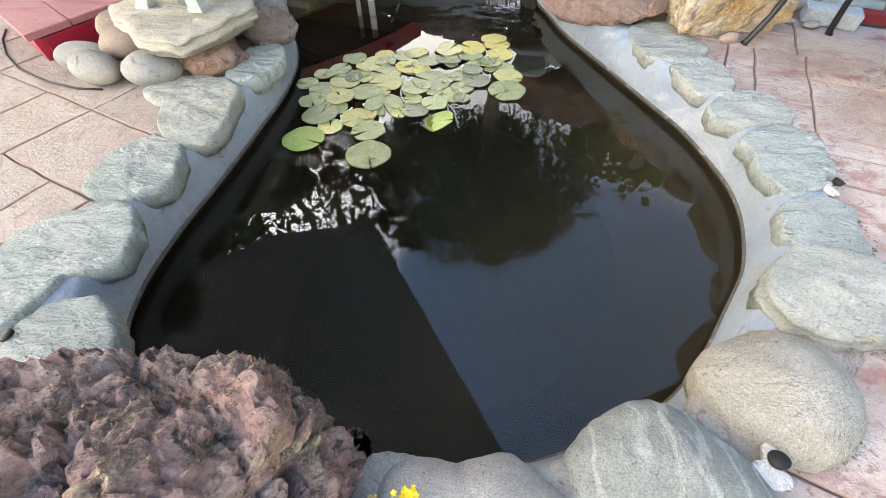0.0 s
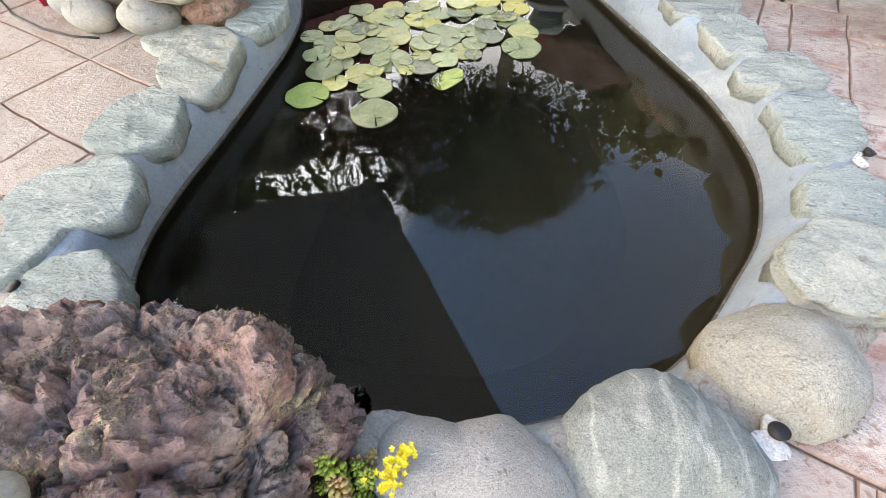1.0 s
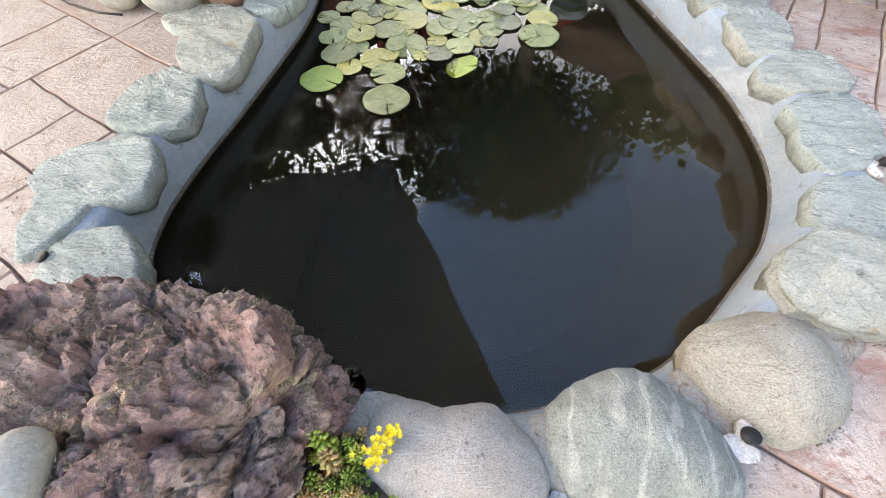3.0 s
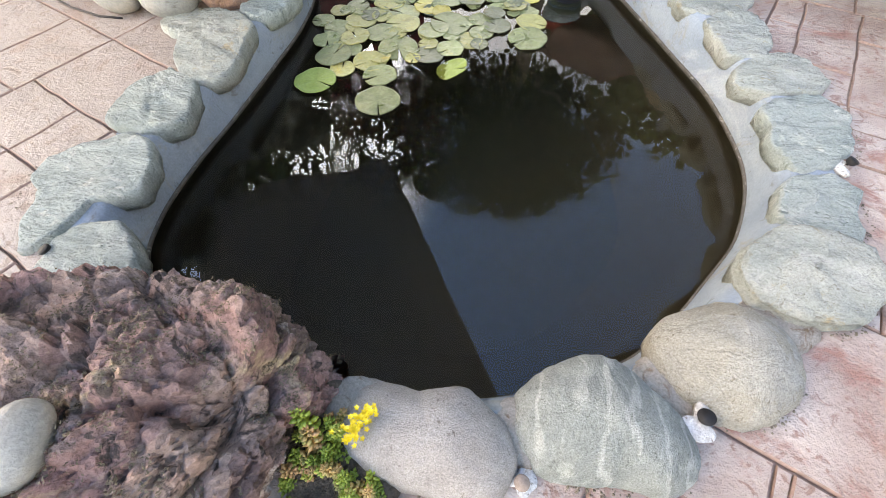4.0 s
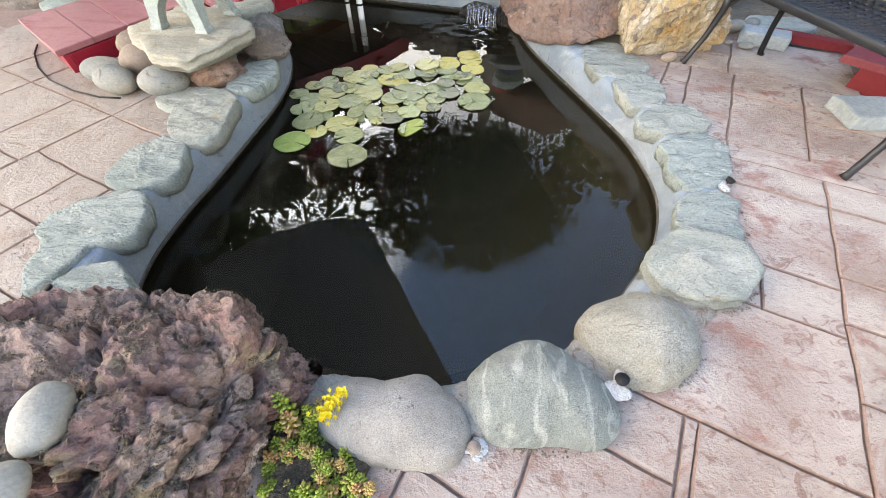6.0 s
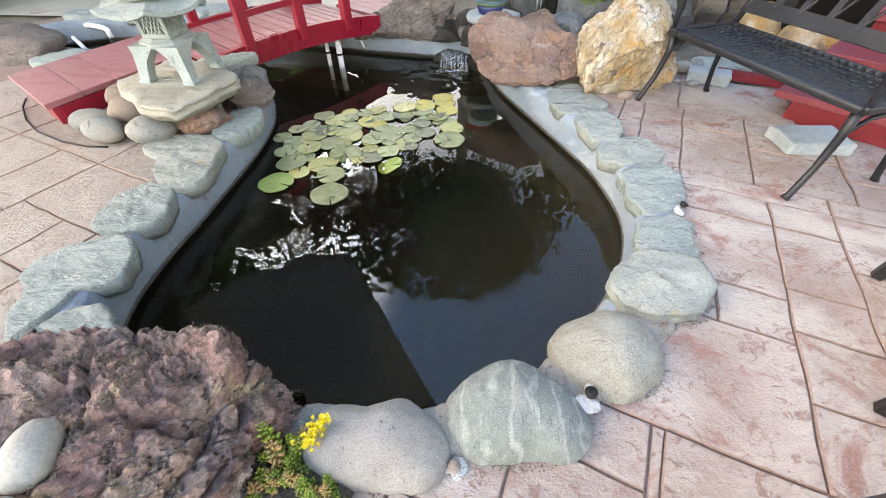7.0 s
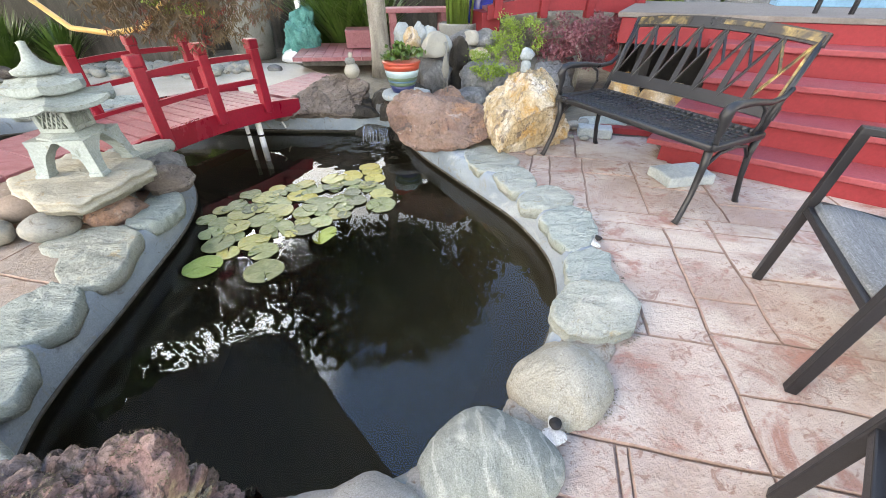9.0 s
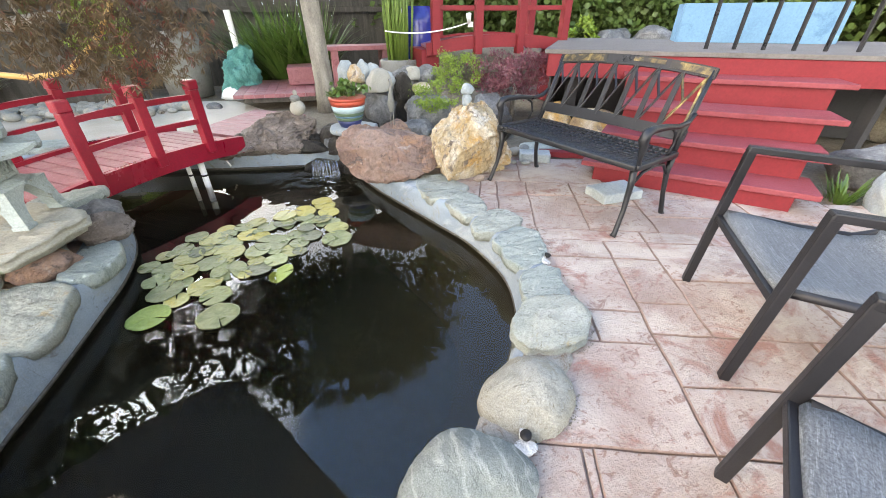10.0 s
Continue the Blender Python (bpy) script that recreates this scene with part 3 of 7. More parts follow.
def blades(bm, count, rng, spread, length, width, droop, up=1.0, base=0.03):
    """Long curved leaves that rise from one clump."""
    for _ in range(count):
        a, s = rng.uniform(0, 2 * math.pi), rng.uniform(0.3, 1)
        ln, w = length * rng.uniform(0.65, 1.1), width * rng.uniform(0.7, 1.2)
        o = Vector((math.cos(a), math.sin(a), 0))
        side = Vector((-o.y, o.x, 0))
        p0 = o * base * rng.random() * 3
        prev = None
        for i in range(6):
            t = i / 5
            c = p0 + o * spread * s * t * ln + Vector((0, 0, up * ln * (t - droop * s * t * t)))
            ww = w * (1 - t ** 2) * 0.5 + 0.0005
            pair = (bm.verts.new(c - side * ww), bm.verts.new(c + side * ww))
            if prev:
                bm.faces.new((prev[0], prev[1], pair[1], pair[0]))
            prev = pair
    return bm


def leaves(bm, count, rng, centre, radii, size, flat=0.0, lobes=1, hollow=0.3):
    """Many small leaves scattered in uneven clumps inside an ellipsoid."""
    clumps = []
    while len(clumps) < max(6, count // 60):
        p = Vector((rng.uniform(-1, 1), rng.uniform(-1, 1), rng.uniform(-1, 1)))
        if hollow < p.length < 1 and noise.noise(p * 2.2 + Vector(centre)) > -0.25:
            clumps.append(p)
    for _ in range(count):
        c = rng.choice(clumps)
        p = c + Vector((rng.gauss(0, 0.13), rng.gauss(0, 0.13), rng.gauss(0, 0.10)))
        p = Vector(centre) + Vector((p.x * radii[0], p.y * radii[1], p.z * radii[2]))
        for _ in range(lobes):
            d = Vector((rng.gauss(0, 1), rng.gauss(0, 1), rng.gauss(0, 1) - flat)).normalized()
            s = d.orthogonal().normalized()
            s = (s * math.cos(1.0) + d.cross(s) * math.sin(rng.uniform(0, 6))).normalized()
            ln, w = size * rng.uniform(0.6, 1.2), size * 0.22 if lobes > 1 else size * 0.42
            q = [p, p + d * ln * 0.5 + s * w, p + d * ln, p + d * ln * 0.5 - s * w]
            bm.faces.new([bm.verts.new(v) for v in q])
    return bm


# ---- the pond and the ground ----
WATER = -0.195
SHORE = [(-0.72, 0.68), (-0.45, 0.50), (-0.1, 0.44), (0.22, 0.44), (0.50, 0.48), (0.86, 0.66), (1.14, 0.99), (1.27, 1.20), (1.345, 1.50),
         (1.30, 1.90), (1.17, 2.26), (1.0, 2.68), (0.84, 3.10), (0.74, 3.5), (0.58, 3.84), (0.14, 3.92), (-0.35, 4.02), (-0.9, 4.14), (-1.6, 4.28),
         (-2.5, 4.42), (-3.3, 4.36), (-3.75, 4.0), (-3.4, 3.62), (-2.4, 3.42), (-1.5, 3.24), (-1.06, 3.0), (-0.84, 2.6), (-0.765, 2.2), (-0.77, 1.8),
         (-0.785, 1.45), (-0.81, 1.15), (-0.80, 0.88)]
shore = spline(SHORE, 7)


def offset(o):
    n, out = len(shore), []
    for i in range(n):
        d = (shore[(i + 2) % n] - shore[i - 2]).normalized()
        out.append(shore[i] + Vector((d.y, -d.x)) * o)
    return out


CUT = offset(0.13)


def loft(profile, wob=0.0):
    bm = bmesh.new()
    loops = []
    for o, z in profile:
        loops.append([Vector((p.x, p.y, z + wob * noise.noise(Vector((p.x, p.y, o * 5)) * 4))) for p in offset(o)])
    return rings(bm, loops, True, False)


solo("pond_wall", loft([(0.03, -0.172), (0.003, -0.174), (-0.002, -0.165), (0.003, -0.12), (0.012, -0.05), (0.026, 0.0), (0.045, 0.012), (0.10, 0.012), (0.16, 0.004), (0.26, -0.03)], 0.006), "wall",
     "blue-grey stucco wall round the sunken pond", "pond wall", kind="structure")
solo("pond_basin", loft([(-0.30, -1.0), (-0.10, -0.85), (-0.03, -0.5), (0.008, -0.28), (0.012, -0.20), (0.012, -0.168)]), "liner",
     "dark lining of the pond", "pond lining", kind="structure")
M["lip"] = surface("stained_wall_lip", [(0.035, 0.032, 0.03), (0.075, 0.066, 0.058), (0.03, 0.028, 0.027)], 9, 60, 0.7, 0.3, 0.3, (0.26, 0.25, 0.235), 30, 0.62)
solo("wall_lip", loft([(0.01, -0.176), (-0.006, -0.176), (-0.008, -0.168), (-0.005, -0.160), (0.004, -0.159)], 0.003), "lip",
     "brown water-stained edge below the pond wall", "pond edge", kind="structure")
bm = bmesh.new()
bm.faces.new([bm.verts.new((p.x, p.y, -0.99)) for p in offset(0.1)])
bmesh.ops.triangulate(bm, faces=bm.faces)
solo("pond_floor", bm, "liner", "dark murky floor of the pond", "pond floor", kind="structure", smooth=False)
bm = bmesh.new()
bm.faces.new([bm.verts.new((p.x, p.y, WATER)) for p in offset(0.013)])
bmesh.ops.triangulate(bm, faces=bm.faces)
water = solo("water", bm, "water", "dark still pond water that mirrors trees and sky", "water", kind="structure")
water.visible_shadow = False


def sheet(outer, hole, z):
    bm = bmesh.new()
    edges = []
    for lp in (outer, hole):
        vs = [bm.verts.new((p[0], p[1], z)) for p in lp]
        edges += [bm.edges.new((vs[i], vs[(i + 1) % len(vs)])) for i in range(len(vs))]
    bmesh.ops.triangle_fill(bm, use_beauty=True, edges=edges)
    return bm


R = 900.0
solo("ground", sheet([(R * math.cos(a * math.pi / 12), R * math.sin(a * math.pi / 12)) for a in range(24)], [tuple(p) for p in offset(0.16)], -0.03), "soil",
     "brown garden soil round the patio", "ground", kind="structure", smooth=False)
solo("pavement", sheet([(-3.8, -4.0), (5.2, -4.0), (5.2, 1.0), (3.75, 1.3), (2.7, 2.6), (2.25, 3.25), (1.6, 3.4), (1.25, 3.0)] + [(1.1, 3.2), (0.9, 3.9), (0.7, 4.3), (-3.8, 4.75), (-4.2, 4.0), (-3.9, 3.1)], [tuple(p) for p in CUT], -0.012), "grout",
     "stamped concrete patio with brown grooves", "pavement", kind="structure", smooth=False)


# ---- stones round the pond ----
def flagstone(name, mat, label, x, y, r0, harm, height, seed, z=0.0, dome=0.05, group="flat stones round the pond", category="stone", foot=-0.05):
    return solo(name, flag(bmesh.new(), r0 * (1.03 if height < 0.03 else 1.0), harm, height, seed, dome, foot), mat, label, category, pose(x, y, z), group)


flagstone("flagstone", "slate", "pale green-grey flat stone half under the lava rock", -0.724, 0.581, 0.151, (0.01, 0.01, -0.08, -0.01, 0.11, 0.06, 0.05, -0.03), 0.036, 1)
flagstone("flagstone", "slate", "large green-grey slate slab with layered ridges", -0.925, 0.850, 0.195, (-0.02, 0.17, -0.19, 0.06, 0.02, 0.2, 0.17, -0.04), 0.036, 2)
flagstone("flagstone", "slate", "rounded green-grey slate on the pond rim", -0.930, 1.274, 0.170, (0, 0, -0.07, -0.05, 0.02, -0.06, -0.04, -0.03), 0.036, 3)
flagstone("flagstone", "pale", "pale grey flat stone with a crossing crack", -0.900, 1.665, 0.202, (-0.02, 0.01, -0.25, -0.15, -0.06, 0, 0.01, 0.03), 0.036, 4)
flagstone("flagstone", "slate", "grey flat stone near the stone lantern", -0.820, 2.095, 0.158, (0, 0, -0.28, 0, 0.02, 0, 0.06, 0), 0.036, 5)
flagstone("boulder", "granite", "warm grey speckled granite boulder at the water", 0.325, 0.333, 0.149, (0.01, 0, 0.31, -0.02, -0.05, 0, 0.05, -0.05), 0.10, 6, dome=0.38, group="boulders on the pond rim")
flagstone("boulder", "banded", "grey boulder with curved white bands", 0.698, 0.429, 0.166, (0, 0.02, 0.18, 0, 0.02, -0.09, 0.01, -0.02), 0.125, 7, dome=0.5, group="boulders on the pond rim")
flagstone("boulder", "tanround", "round tan-grey boulder with cracked crust", 1.001, 0.630, 0.164, (0, 0, 0.08, 0.06, -0.02, 0.01, 0.02, 0), 0.12, 8, dome=0.5, group="boulders on the pond rim")
flagstone("flagstone", "pale", "broad pale grey-green stone with a lobed edge", 1.258, 0.904, 0.170, (0, 0, 0.11, 0.13, 0, 0, 0, 0.05), 0.07, 9)
flagstone("flagstone", "slate", "small dark grey-green squared stone", 1.390, 1.178, 0.136, (-0.02, -0.01, -0.11, 0.20, -0.04, 0.04, -0.08, 0.02), 0.022, 10)
flagstone("flagstone", "slate", "grey-green squared stone beside a spotlight", 1.458, 1.540, 0.172, (0, 0.02, -0.17, 0.17, 0.05, 0.06, -0.07, -0.07), 0.022, 11)
flagstone("flagstone", "pale", "cream flat stone with brown veins", 1.446, 1.862, 0.158, (0.01, 0.01, 0.12, 0.16, -0.01, -0.09, -0.04, -0.01), 0.022, 12)
flagstone("flagstone", "pale", "pale grey flat stone on the rim", 1.357, 2.149, 0.159, (0, 0.01, -0.22, 0.06, -0.02, 0.05, 0.03, -0.08), 0.022, 13)
flagstone("flagstone", "pale", "pale grey flat stone below the golden rock", 1.279, 2.529, 0.215, (0, -0.01, -0.18, -0.04, 0.03, -0.07, 0.01, -0.04), 0.022, 14)


def boulder(name, mat, label, category, x, y, z, size, seed, turn=0, amp=0.16, cuts=9, sub=4, rough=0.04, group="", base=-0.6, lean=0, crag=0.0, bite=(0.62, 0.88)):
    return solo(name, rock(bmesh.new(), size, seed, amp, cuts, sub, 1.6, rough, base, crag, bite), mat, label, category, pose(x, y, z, lean, 0, turn), group)


CLEFT = []


def lava_rock():
    """One craggy block: a squarish dome cut by a few broad planes, broken into blocks with narrow cracks and a pitted skin."""
    bm = bmesh.new()
    bmesh.ops.create_icosphere(bm, subdivisions=7, radius=1.0)
    planes = [(Vector(v).normalized(), d) for v, d in (((0.10, 0.15, 1.0), 0.262), ((-0.55, -0.1, 0.85), 0.34), ((0.75, -0.35, 0.55), 0.32), ((0.1, 0.95, 0.45), 0.355), ((0.95, 0.25, 0.1), 0.41), ((0.5, -0.8, 0.4), 0.31), ((-0.3, -0.7, 0.7), 0.30), ((-1.0, 0.05, 0.25), 0.30))]
    for v in bm.verts:
        d = v.co.normalized()
        k = (abs(d.x) ** 2.8 + abs(d.y) ** 2.8 + abs(d.z) ** 2.8) ** (-1 / 2.8)
        p = Vector((d.x * k * 0.43, d.y * k * 0.34, d.z * k * 0.285))
        p.x -= 0.19 * max(0.0, d.x) * max(0.0, 0.45 - d.y)
        for nv, dist in planes:
            over = p.dot(nv) - dist - 0.03 * noise.noise(p * 4.0 + nv * 5)
            if over > 0:
                p -= nv * over * 0.85
        nrm = Vector((d.x / 0.43, d.y / 0.325, d.z / 0.235)).normalized()
        wob = Vector((noise.noise(p * 7), noise.noise(p * 7 + Vector((7, 1, 3))), noise.noise(p * 7 - Vector((2, 5, 1)))))
        out, split = 0.030 * noise.noise(p * 3.2 + Vector((4.4, 1.2, 0))), 0.0
        for f, hgt, slope, crack, wide in ((3.6, 0.050, 0.26, 0.034, 0.10), (8.0, 0.030, 0.32, 0.020, 0.11), (17.0, 0.014, 0.34, 0.010, 0.12), (36.0, 0.006, 0.26, 0.004, 0.14)):
            ds, cs = noise.voronoi((p + wob * (0.15 / f)) * f)
            c = cs[0]
            lean = Vector((noise.noise(c * 3.7), noise.noise(c * 3.7 + Vector((9, 0, 0))), noise.noise(c * 3.7 + Vector((0, 9, 0)))))
            out += hgt * noise.noise(c * 5.3 + Vector((1, 2, 3))) * 1.3 + slope * lean.dot(p - c / f) * 1.3
            gap = max(0.0, 1 - (ds[1] - ds[0]) / wide) * (0.5 + abs(noise.noise(p * 5)))
            out -= crack * gap
            split = max(split, gap * min(1.0, crack * 40))
        crags = noise.ridged_multi_fractal(Vector((p.x * 5.0 + p.z * 2, p.y * 6.5, p.z * 8.0)) + Vector((3.3, 1.1, 0.4)), 0.85, 2.2, 6, 0.95, 2.0)
        out += 0.020 * (min(crags, 2.6) - 1.3)
        rough = 0.6 + 0.8 * noise.noise(p * 5.5 + Vector((2, 2, 7)))
        out += 1.5 * rough * (0.007 * (0.5 - abs(noise.noise(p * 22))) + 0.009 * (0.5 - abs(noise.noise(p * 48)))) + 0.007 * noise.fractal(p * 60, 0.7, 2.0, 3)
        p += nrm * out
        p.z = max(p.z + 0.05, -0.01)
        v.co = p
        CLEFT.append(split)
    return bm


LAVA = pose(-0.31, 0.205, 0.0, 0, 0, 8)
bm = lava_rock()
bm.normal_update()
tops = [(LAVA @ v.co, v.normal.copy(), cleft) for v, cleft in zip(bm.verts, CLEFT) if v.normal.z > 0.2]
lava = solo("lava_rock", bm, "lava", "large craggy red-brown lava rock with moss", "rock", LAVA)
lava.data.set_sharp_from_angle(angle=radians(34))


def lava_top(x, y, r):
    return max(p.z for p, _, _ in tops if (p.x - x) ** 2 + (p.y - y) ** 2 < r * r)


# dry moss caught in a band across the rock's crest and in its clefts
mo = random.Random(58)
bm = bmesh.new()
back = LAVA.inverted()
for p, nv, cleft in tops:
    band = abs((p.x + 0.22) * 0.80 + (p.y - 0.34) * -0.60)
    grown = max(0.8 * max(0.0, 1 - band / 0.17) * (noise.noise(p * 9) > -0.12), 0.75 * min(1.0, cleft * 2.2) * (noise.noise(p * 6 + Vector((3, 8, 1))) > -0.2))
    if p.y < 0.10 or mo.random() > grown * (noise.noise(p * 26) > -0.3):
        continue
    for _ in range(5):
        a = mo.uniform(0, 6.28)
        d = (Vector((math.cos(a), math.sin(a), mo.uniform(0.0, 0.6))) + nv * 0.4).normalized() * mo.uniform(0.003, 0.008)
        w = d.cross(nv).normalized() * mo.uniform(0.0010, 0.0020)
        q = p + Vector((mo.gauss(0, 0.004), mo.gauss(0, 0.004), mo.uniform(0, 0.003)))
        bm.faces.new([bm.verts.new(back @ x) for x in (q - w, q + w, q + d)])
tagged(part("dry_moss", bm, "drymoss", lava, "tangle of dry brown moss"), kind="stuff")
for x, y, sx, sy, sz, tr, sd in ((-0.262, 0.195, 0.046, 0.070, 0.042, 28, 1), (-0.245, 0.07, 0.05, 0.06, 0.035, -40, 2)):
    solo("pebble", pebble(bmesh.new(), (sx, sy, sz), sd), "whitepebble", "smooth white pebble resting on the lava rock", "pebble", pose(x, y, lava_top(x, y, 0.035) - 0.012, 0, 0, tr), "white pebbles")

def fracture(bm, seed, amount=1.0):
    """Break a boulder's skin into tilted facets with narrow cracks between them; its foot stays."""
    bm.normal_update()
    off = Vector((seed * 2.3, seed * 1.1, seed * 0.7))
    moved = []
    for v in bm.verts:
        p, out = v.co, 0.0
        wob = Vector((noise.noise(p * 7 + off), noise.noise(p * 7 + Vector((7, 1, 3))), noise.noise(p * 7 - off)))
        for f, hgt, slope, crack, wide in ((3.2, 0.040, 0.26, 0.026, 0.09), (7.5, 0.022, 0.32, 0.014, 0.11), (17.0, 0.010, 0.32, 0.007, 0.12)):
            ds, cs = noise.voronoi((p + wob * (0.2 / f)) * f + off)
            c = cs[0]
            lean = Vector((noise.noise(c * 3.7), noise.noise(c * 3.7 + Vector((9, 0, 0))), noise.noise(c * 3.7 + Vector((0, 9, 0)))))
            out += hgt * noise.noise(c * 5.3 + Vector((1, 2, 3))) * 1.3 + slope * lean.dot(p - (c - off) / f) * 1.3
            out -= crack * max(0.0, 1 - (ds[1] - ds[0]) / wide) * (0.5 + abs(noise.noise(p * 5)))
        out += 0.006 * noise.fractal(p * 40 + off, 0.7, 2.0, 3)
        moved.append(p + v.normal * out * amount * min(1.0, max(0.0, p.z / 0.05)))
    for v, p in zip(bm.verts, moved):
        v.co = p
    return bm


# rocks at the waterfall and the bench
bm = rock(bmesh.new(), (0.62, 0.35, 0.62), 12, 0.14, 13, 6, 1.6, 0.07, -0.6, 0.07, (0.56, 0.82))
for v in bm.verts:
    v.co.z *= 0.53 + 0.85 * v.co.x
fracture(bm, 12, 0.75)
solo("rock", bm, "brownrock", "broad brown layered rock beside the bridge", "rock", pose(-0.10, 4.13, -0.06, 0, 0, 3)).data.set_sharp_from_angle(angle=radians(34))
boulder("rock", "wetrock", "dark damp rock above the waterfall", "rock", 0.62, 4.02, -0.02, (0.17, 0.2, 0.22), 15, 30, 0.15, 9, 4, 0.06)
bm = fracture(rock(bmesh.new(), (0.47, 0.37, 0.49), 31, 0.10, 9, 6, 1.6, 0.05, -0.6, 0.0, (0.42, 0.70)), 31, 0.38)
solo("rock", bm, "redrock", "large red-brown rock at the waterfall", "rock", pose(1.04, 3.03, -0.02, 0, 0, -8)).data.set_sharp_from_angle(angle=radians(34))
bm = rock(bmesh.new(), (0.44, 0.37, 0.66), 21, 0.08, 14, 6, 1.6, 0.06, -0.6, 0.04, (0.58, 0.82))
for v in bm.verts:
    k = 1.0 - 0.42 * max(0.0, v.co.z - 0.1) / 0.5
    v.co.x, v.co.y = v.co.x * k + 0.03 * v.co.z, v.co.y * k
fracture(bm, 21, 0.5)
solo("rock", bm, "goldrock", "golden and white quartz boulder beside the bench", "rock", pose(1.575, 2.82, -0.02, 0, 0, 20)).data.set_sharp_from_angle(angle=radians(34))
boulder("rock", "goldrock", "tan rock beneath the deck", "rock", 2.95, 3.62, -0.02, (0.19, 0.17, 0.36), 24, 0, 0.12, 8, 4, 0.05, group="tan rocks under the deck")
boulder("rock", "goldrock", "tan rock beside the red steps", "rock", 3.30, 3.33, -0.02, (0.30, 0.18, 0.36), 26, -40, 0.12, 8, 4, 0.05, group="tan rocks under the deck")
for x, y, z, sx, sy, sz, sd, lb in ((0.36, 3.94, -0.05, 0.20, 0.13, 0.15, 38, "wet dark rock laid on the wall head"), (0.64, 3.86, -0.06, 0.16, 0.14, 0.19, 39, "wet dark rock laid beside the spout"), (0.74, 3.60, -0.10, 0.10, 0.17, 0.13, 40, "low damp rock at the foot of the red rock"), (0.46, 3.89, -0.27, 0.22, 0.19, 0.205, 31, "wet black spout ledge of the waterfall"), (0.40, 4.07, -0.03, 0.16, 0.13, 0.15, 36, "wet dark rock in the stream channel"), (0.27, 3.965, -0.06, 0.15, 0.10, 0.12, 37, "low wet rock at the pond rim"), (0.22, 4.02, -0.22, 0.15, 0.11, 0.19, 34, "wet black rock beside the waterfall spout"), (0.68, 3.74, -0.27, 0.12, 0.20, 0.22, 33, "wet dark rock beside the falling water"), (0.62, 3.96, -0.1, 0.16, 0.13, 0.17, 35, "wet dark rock stepping up behind the falls"), (0.48, 4.06, -0.1, 0.14, 0.11, 0.16, 36, "wet dark rock behind the spout ledge")):
    boulder("rock", "wetrock", lb, "rock", x, y, z, (sx, sy, sz), sd, 0, 0.14, 13, 5, 0.07, group="wet rocks of the waterfall", crag=0.06, bite=(0.5, 0.8))

for i, (x, y, r) in enumerate(((0.14, 0.375, 0.075), (0.53, 0.385, 0.09), (0.86, 0.535, 0.10), (1.13, 0.75, 0.10))):
    solo("bedding", flag(bmesh.new(), r, (0.1, 0, 0.15, 0.1, 0.05, 0, 0, 0.05), 0.025, 240 + i, 0.4, -0.10), "bedding", "grey-brown cement bedding between boulders", "cement bedding", pose(x, y, 0.0), "cement bedding between boulders")

# grit and crumbs gathered along the foot of the stones
cr = random.Random(64)
bm = bmesh.new()
for cx, cy, rx, ry, a0, a1, count in ((0.325, 0.333, 0.20, 0.115, 200, 330, 60), (0.698, 0.429, 0.21, 0.145, 215, 345, 110), (1.001, 0.630, 0.185, 0.16, 230, 350, 90), (1.258, 0.904, 0.20, 0.17, 250, 370, 80), (1.39, 1.178, 0.15, 0.145, 280, 400, 50), (1.458, 1.54, 0.18, 0.175, 290, 420, 50), (0.10, 0.20, 0.11, 0.12, 170, 380, 150), (-0.724, 0.581, 0.17, 0.17, 90, 220, 40), (-0.942, 0.88, 0.23, 0.20, 100, 250, 40)):
    for _ in range(count):
        a, d = radians(cr.uniform(a0, a1)), cr.gauss(0.93, 0.05)
        x, y, r = cx + rx * d * math.cos(a), cy + ry * d * math.sin(a), cr.uniform(0.0014, 0.0042)
        top = [bm.verts.new((x + r * cr.uniform(0.7, 1.2) * math.cos(t), y + r * cr.uniform(0.7, 1.2) * math.sin(t), 0.001)) for t in (0.0, 1.3, 2.5, 3.8, 5.0)]
        tip = bm.verts.new((x, y, 0.001 + r))
        for n0 in range(5):
            bm.faces.new((top[n0], top[(n0 + 1) % 5], tip))
solo("grit", bm, "soil", "dark crumbs of soil along the foot of the stones", "grit", kind="stuff", smooth=False)

# ---- spotlights ----
def spotlight(x, y, z, turn, label, lens="blackplastic", size=0.54, bed=(0.0, 0.0)):
    t = thing("spotlight", label, "garden spotlight", pose(x, y, z, 0, 0, turn) @ Matrix.Diagonal((size, size, size, 1)), "small garden spotlights")
    bm = flag(bmesh.new(), 0.062, (0.0, 0.0, 0.2, 0.1, 0.25, 0.1, 0.15, 0.1), 0.012, int(x * 100) % 17, 0.5, -0.02, 24, 0.004)
    bmesh.ops.translate(bm, verts=bm.verts, vec=pose(0, 0, 0, 0, 0, -turn) @ Vector((*bed, 0)))
    part("mortar_bed", bm, "mortar", t, "splash of white mortar")
    bm = tube(bmesh.new(), [(0, 0.0, 0.004), (0, 0.004, 0.03)], 0.007, 8)
    part("stem", bm, "blackplastic", t)
    bm = tube(bmesh.new(), [(0, 0.0, 0.014), (0, 0.002, 0.020), (0, 0.008, 0.038), (0, 0.009, 0.041)], [0.020, 0.028, 0.032, 0.031], 18)
    h = part("head", bm, lens, t)
    bm = tube(bmesh.new(), [(0, 0.0085, 0.0395), (0, 0.0100, 0.0440), (0, 0.0098, 0.0436), (0, 0.0087, 0.0400)], [0.0335, 0.0330, 0.0260, 0.0255], 18)
    part("bezel", bm, lens, h)
    return t


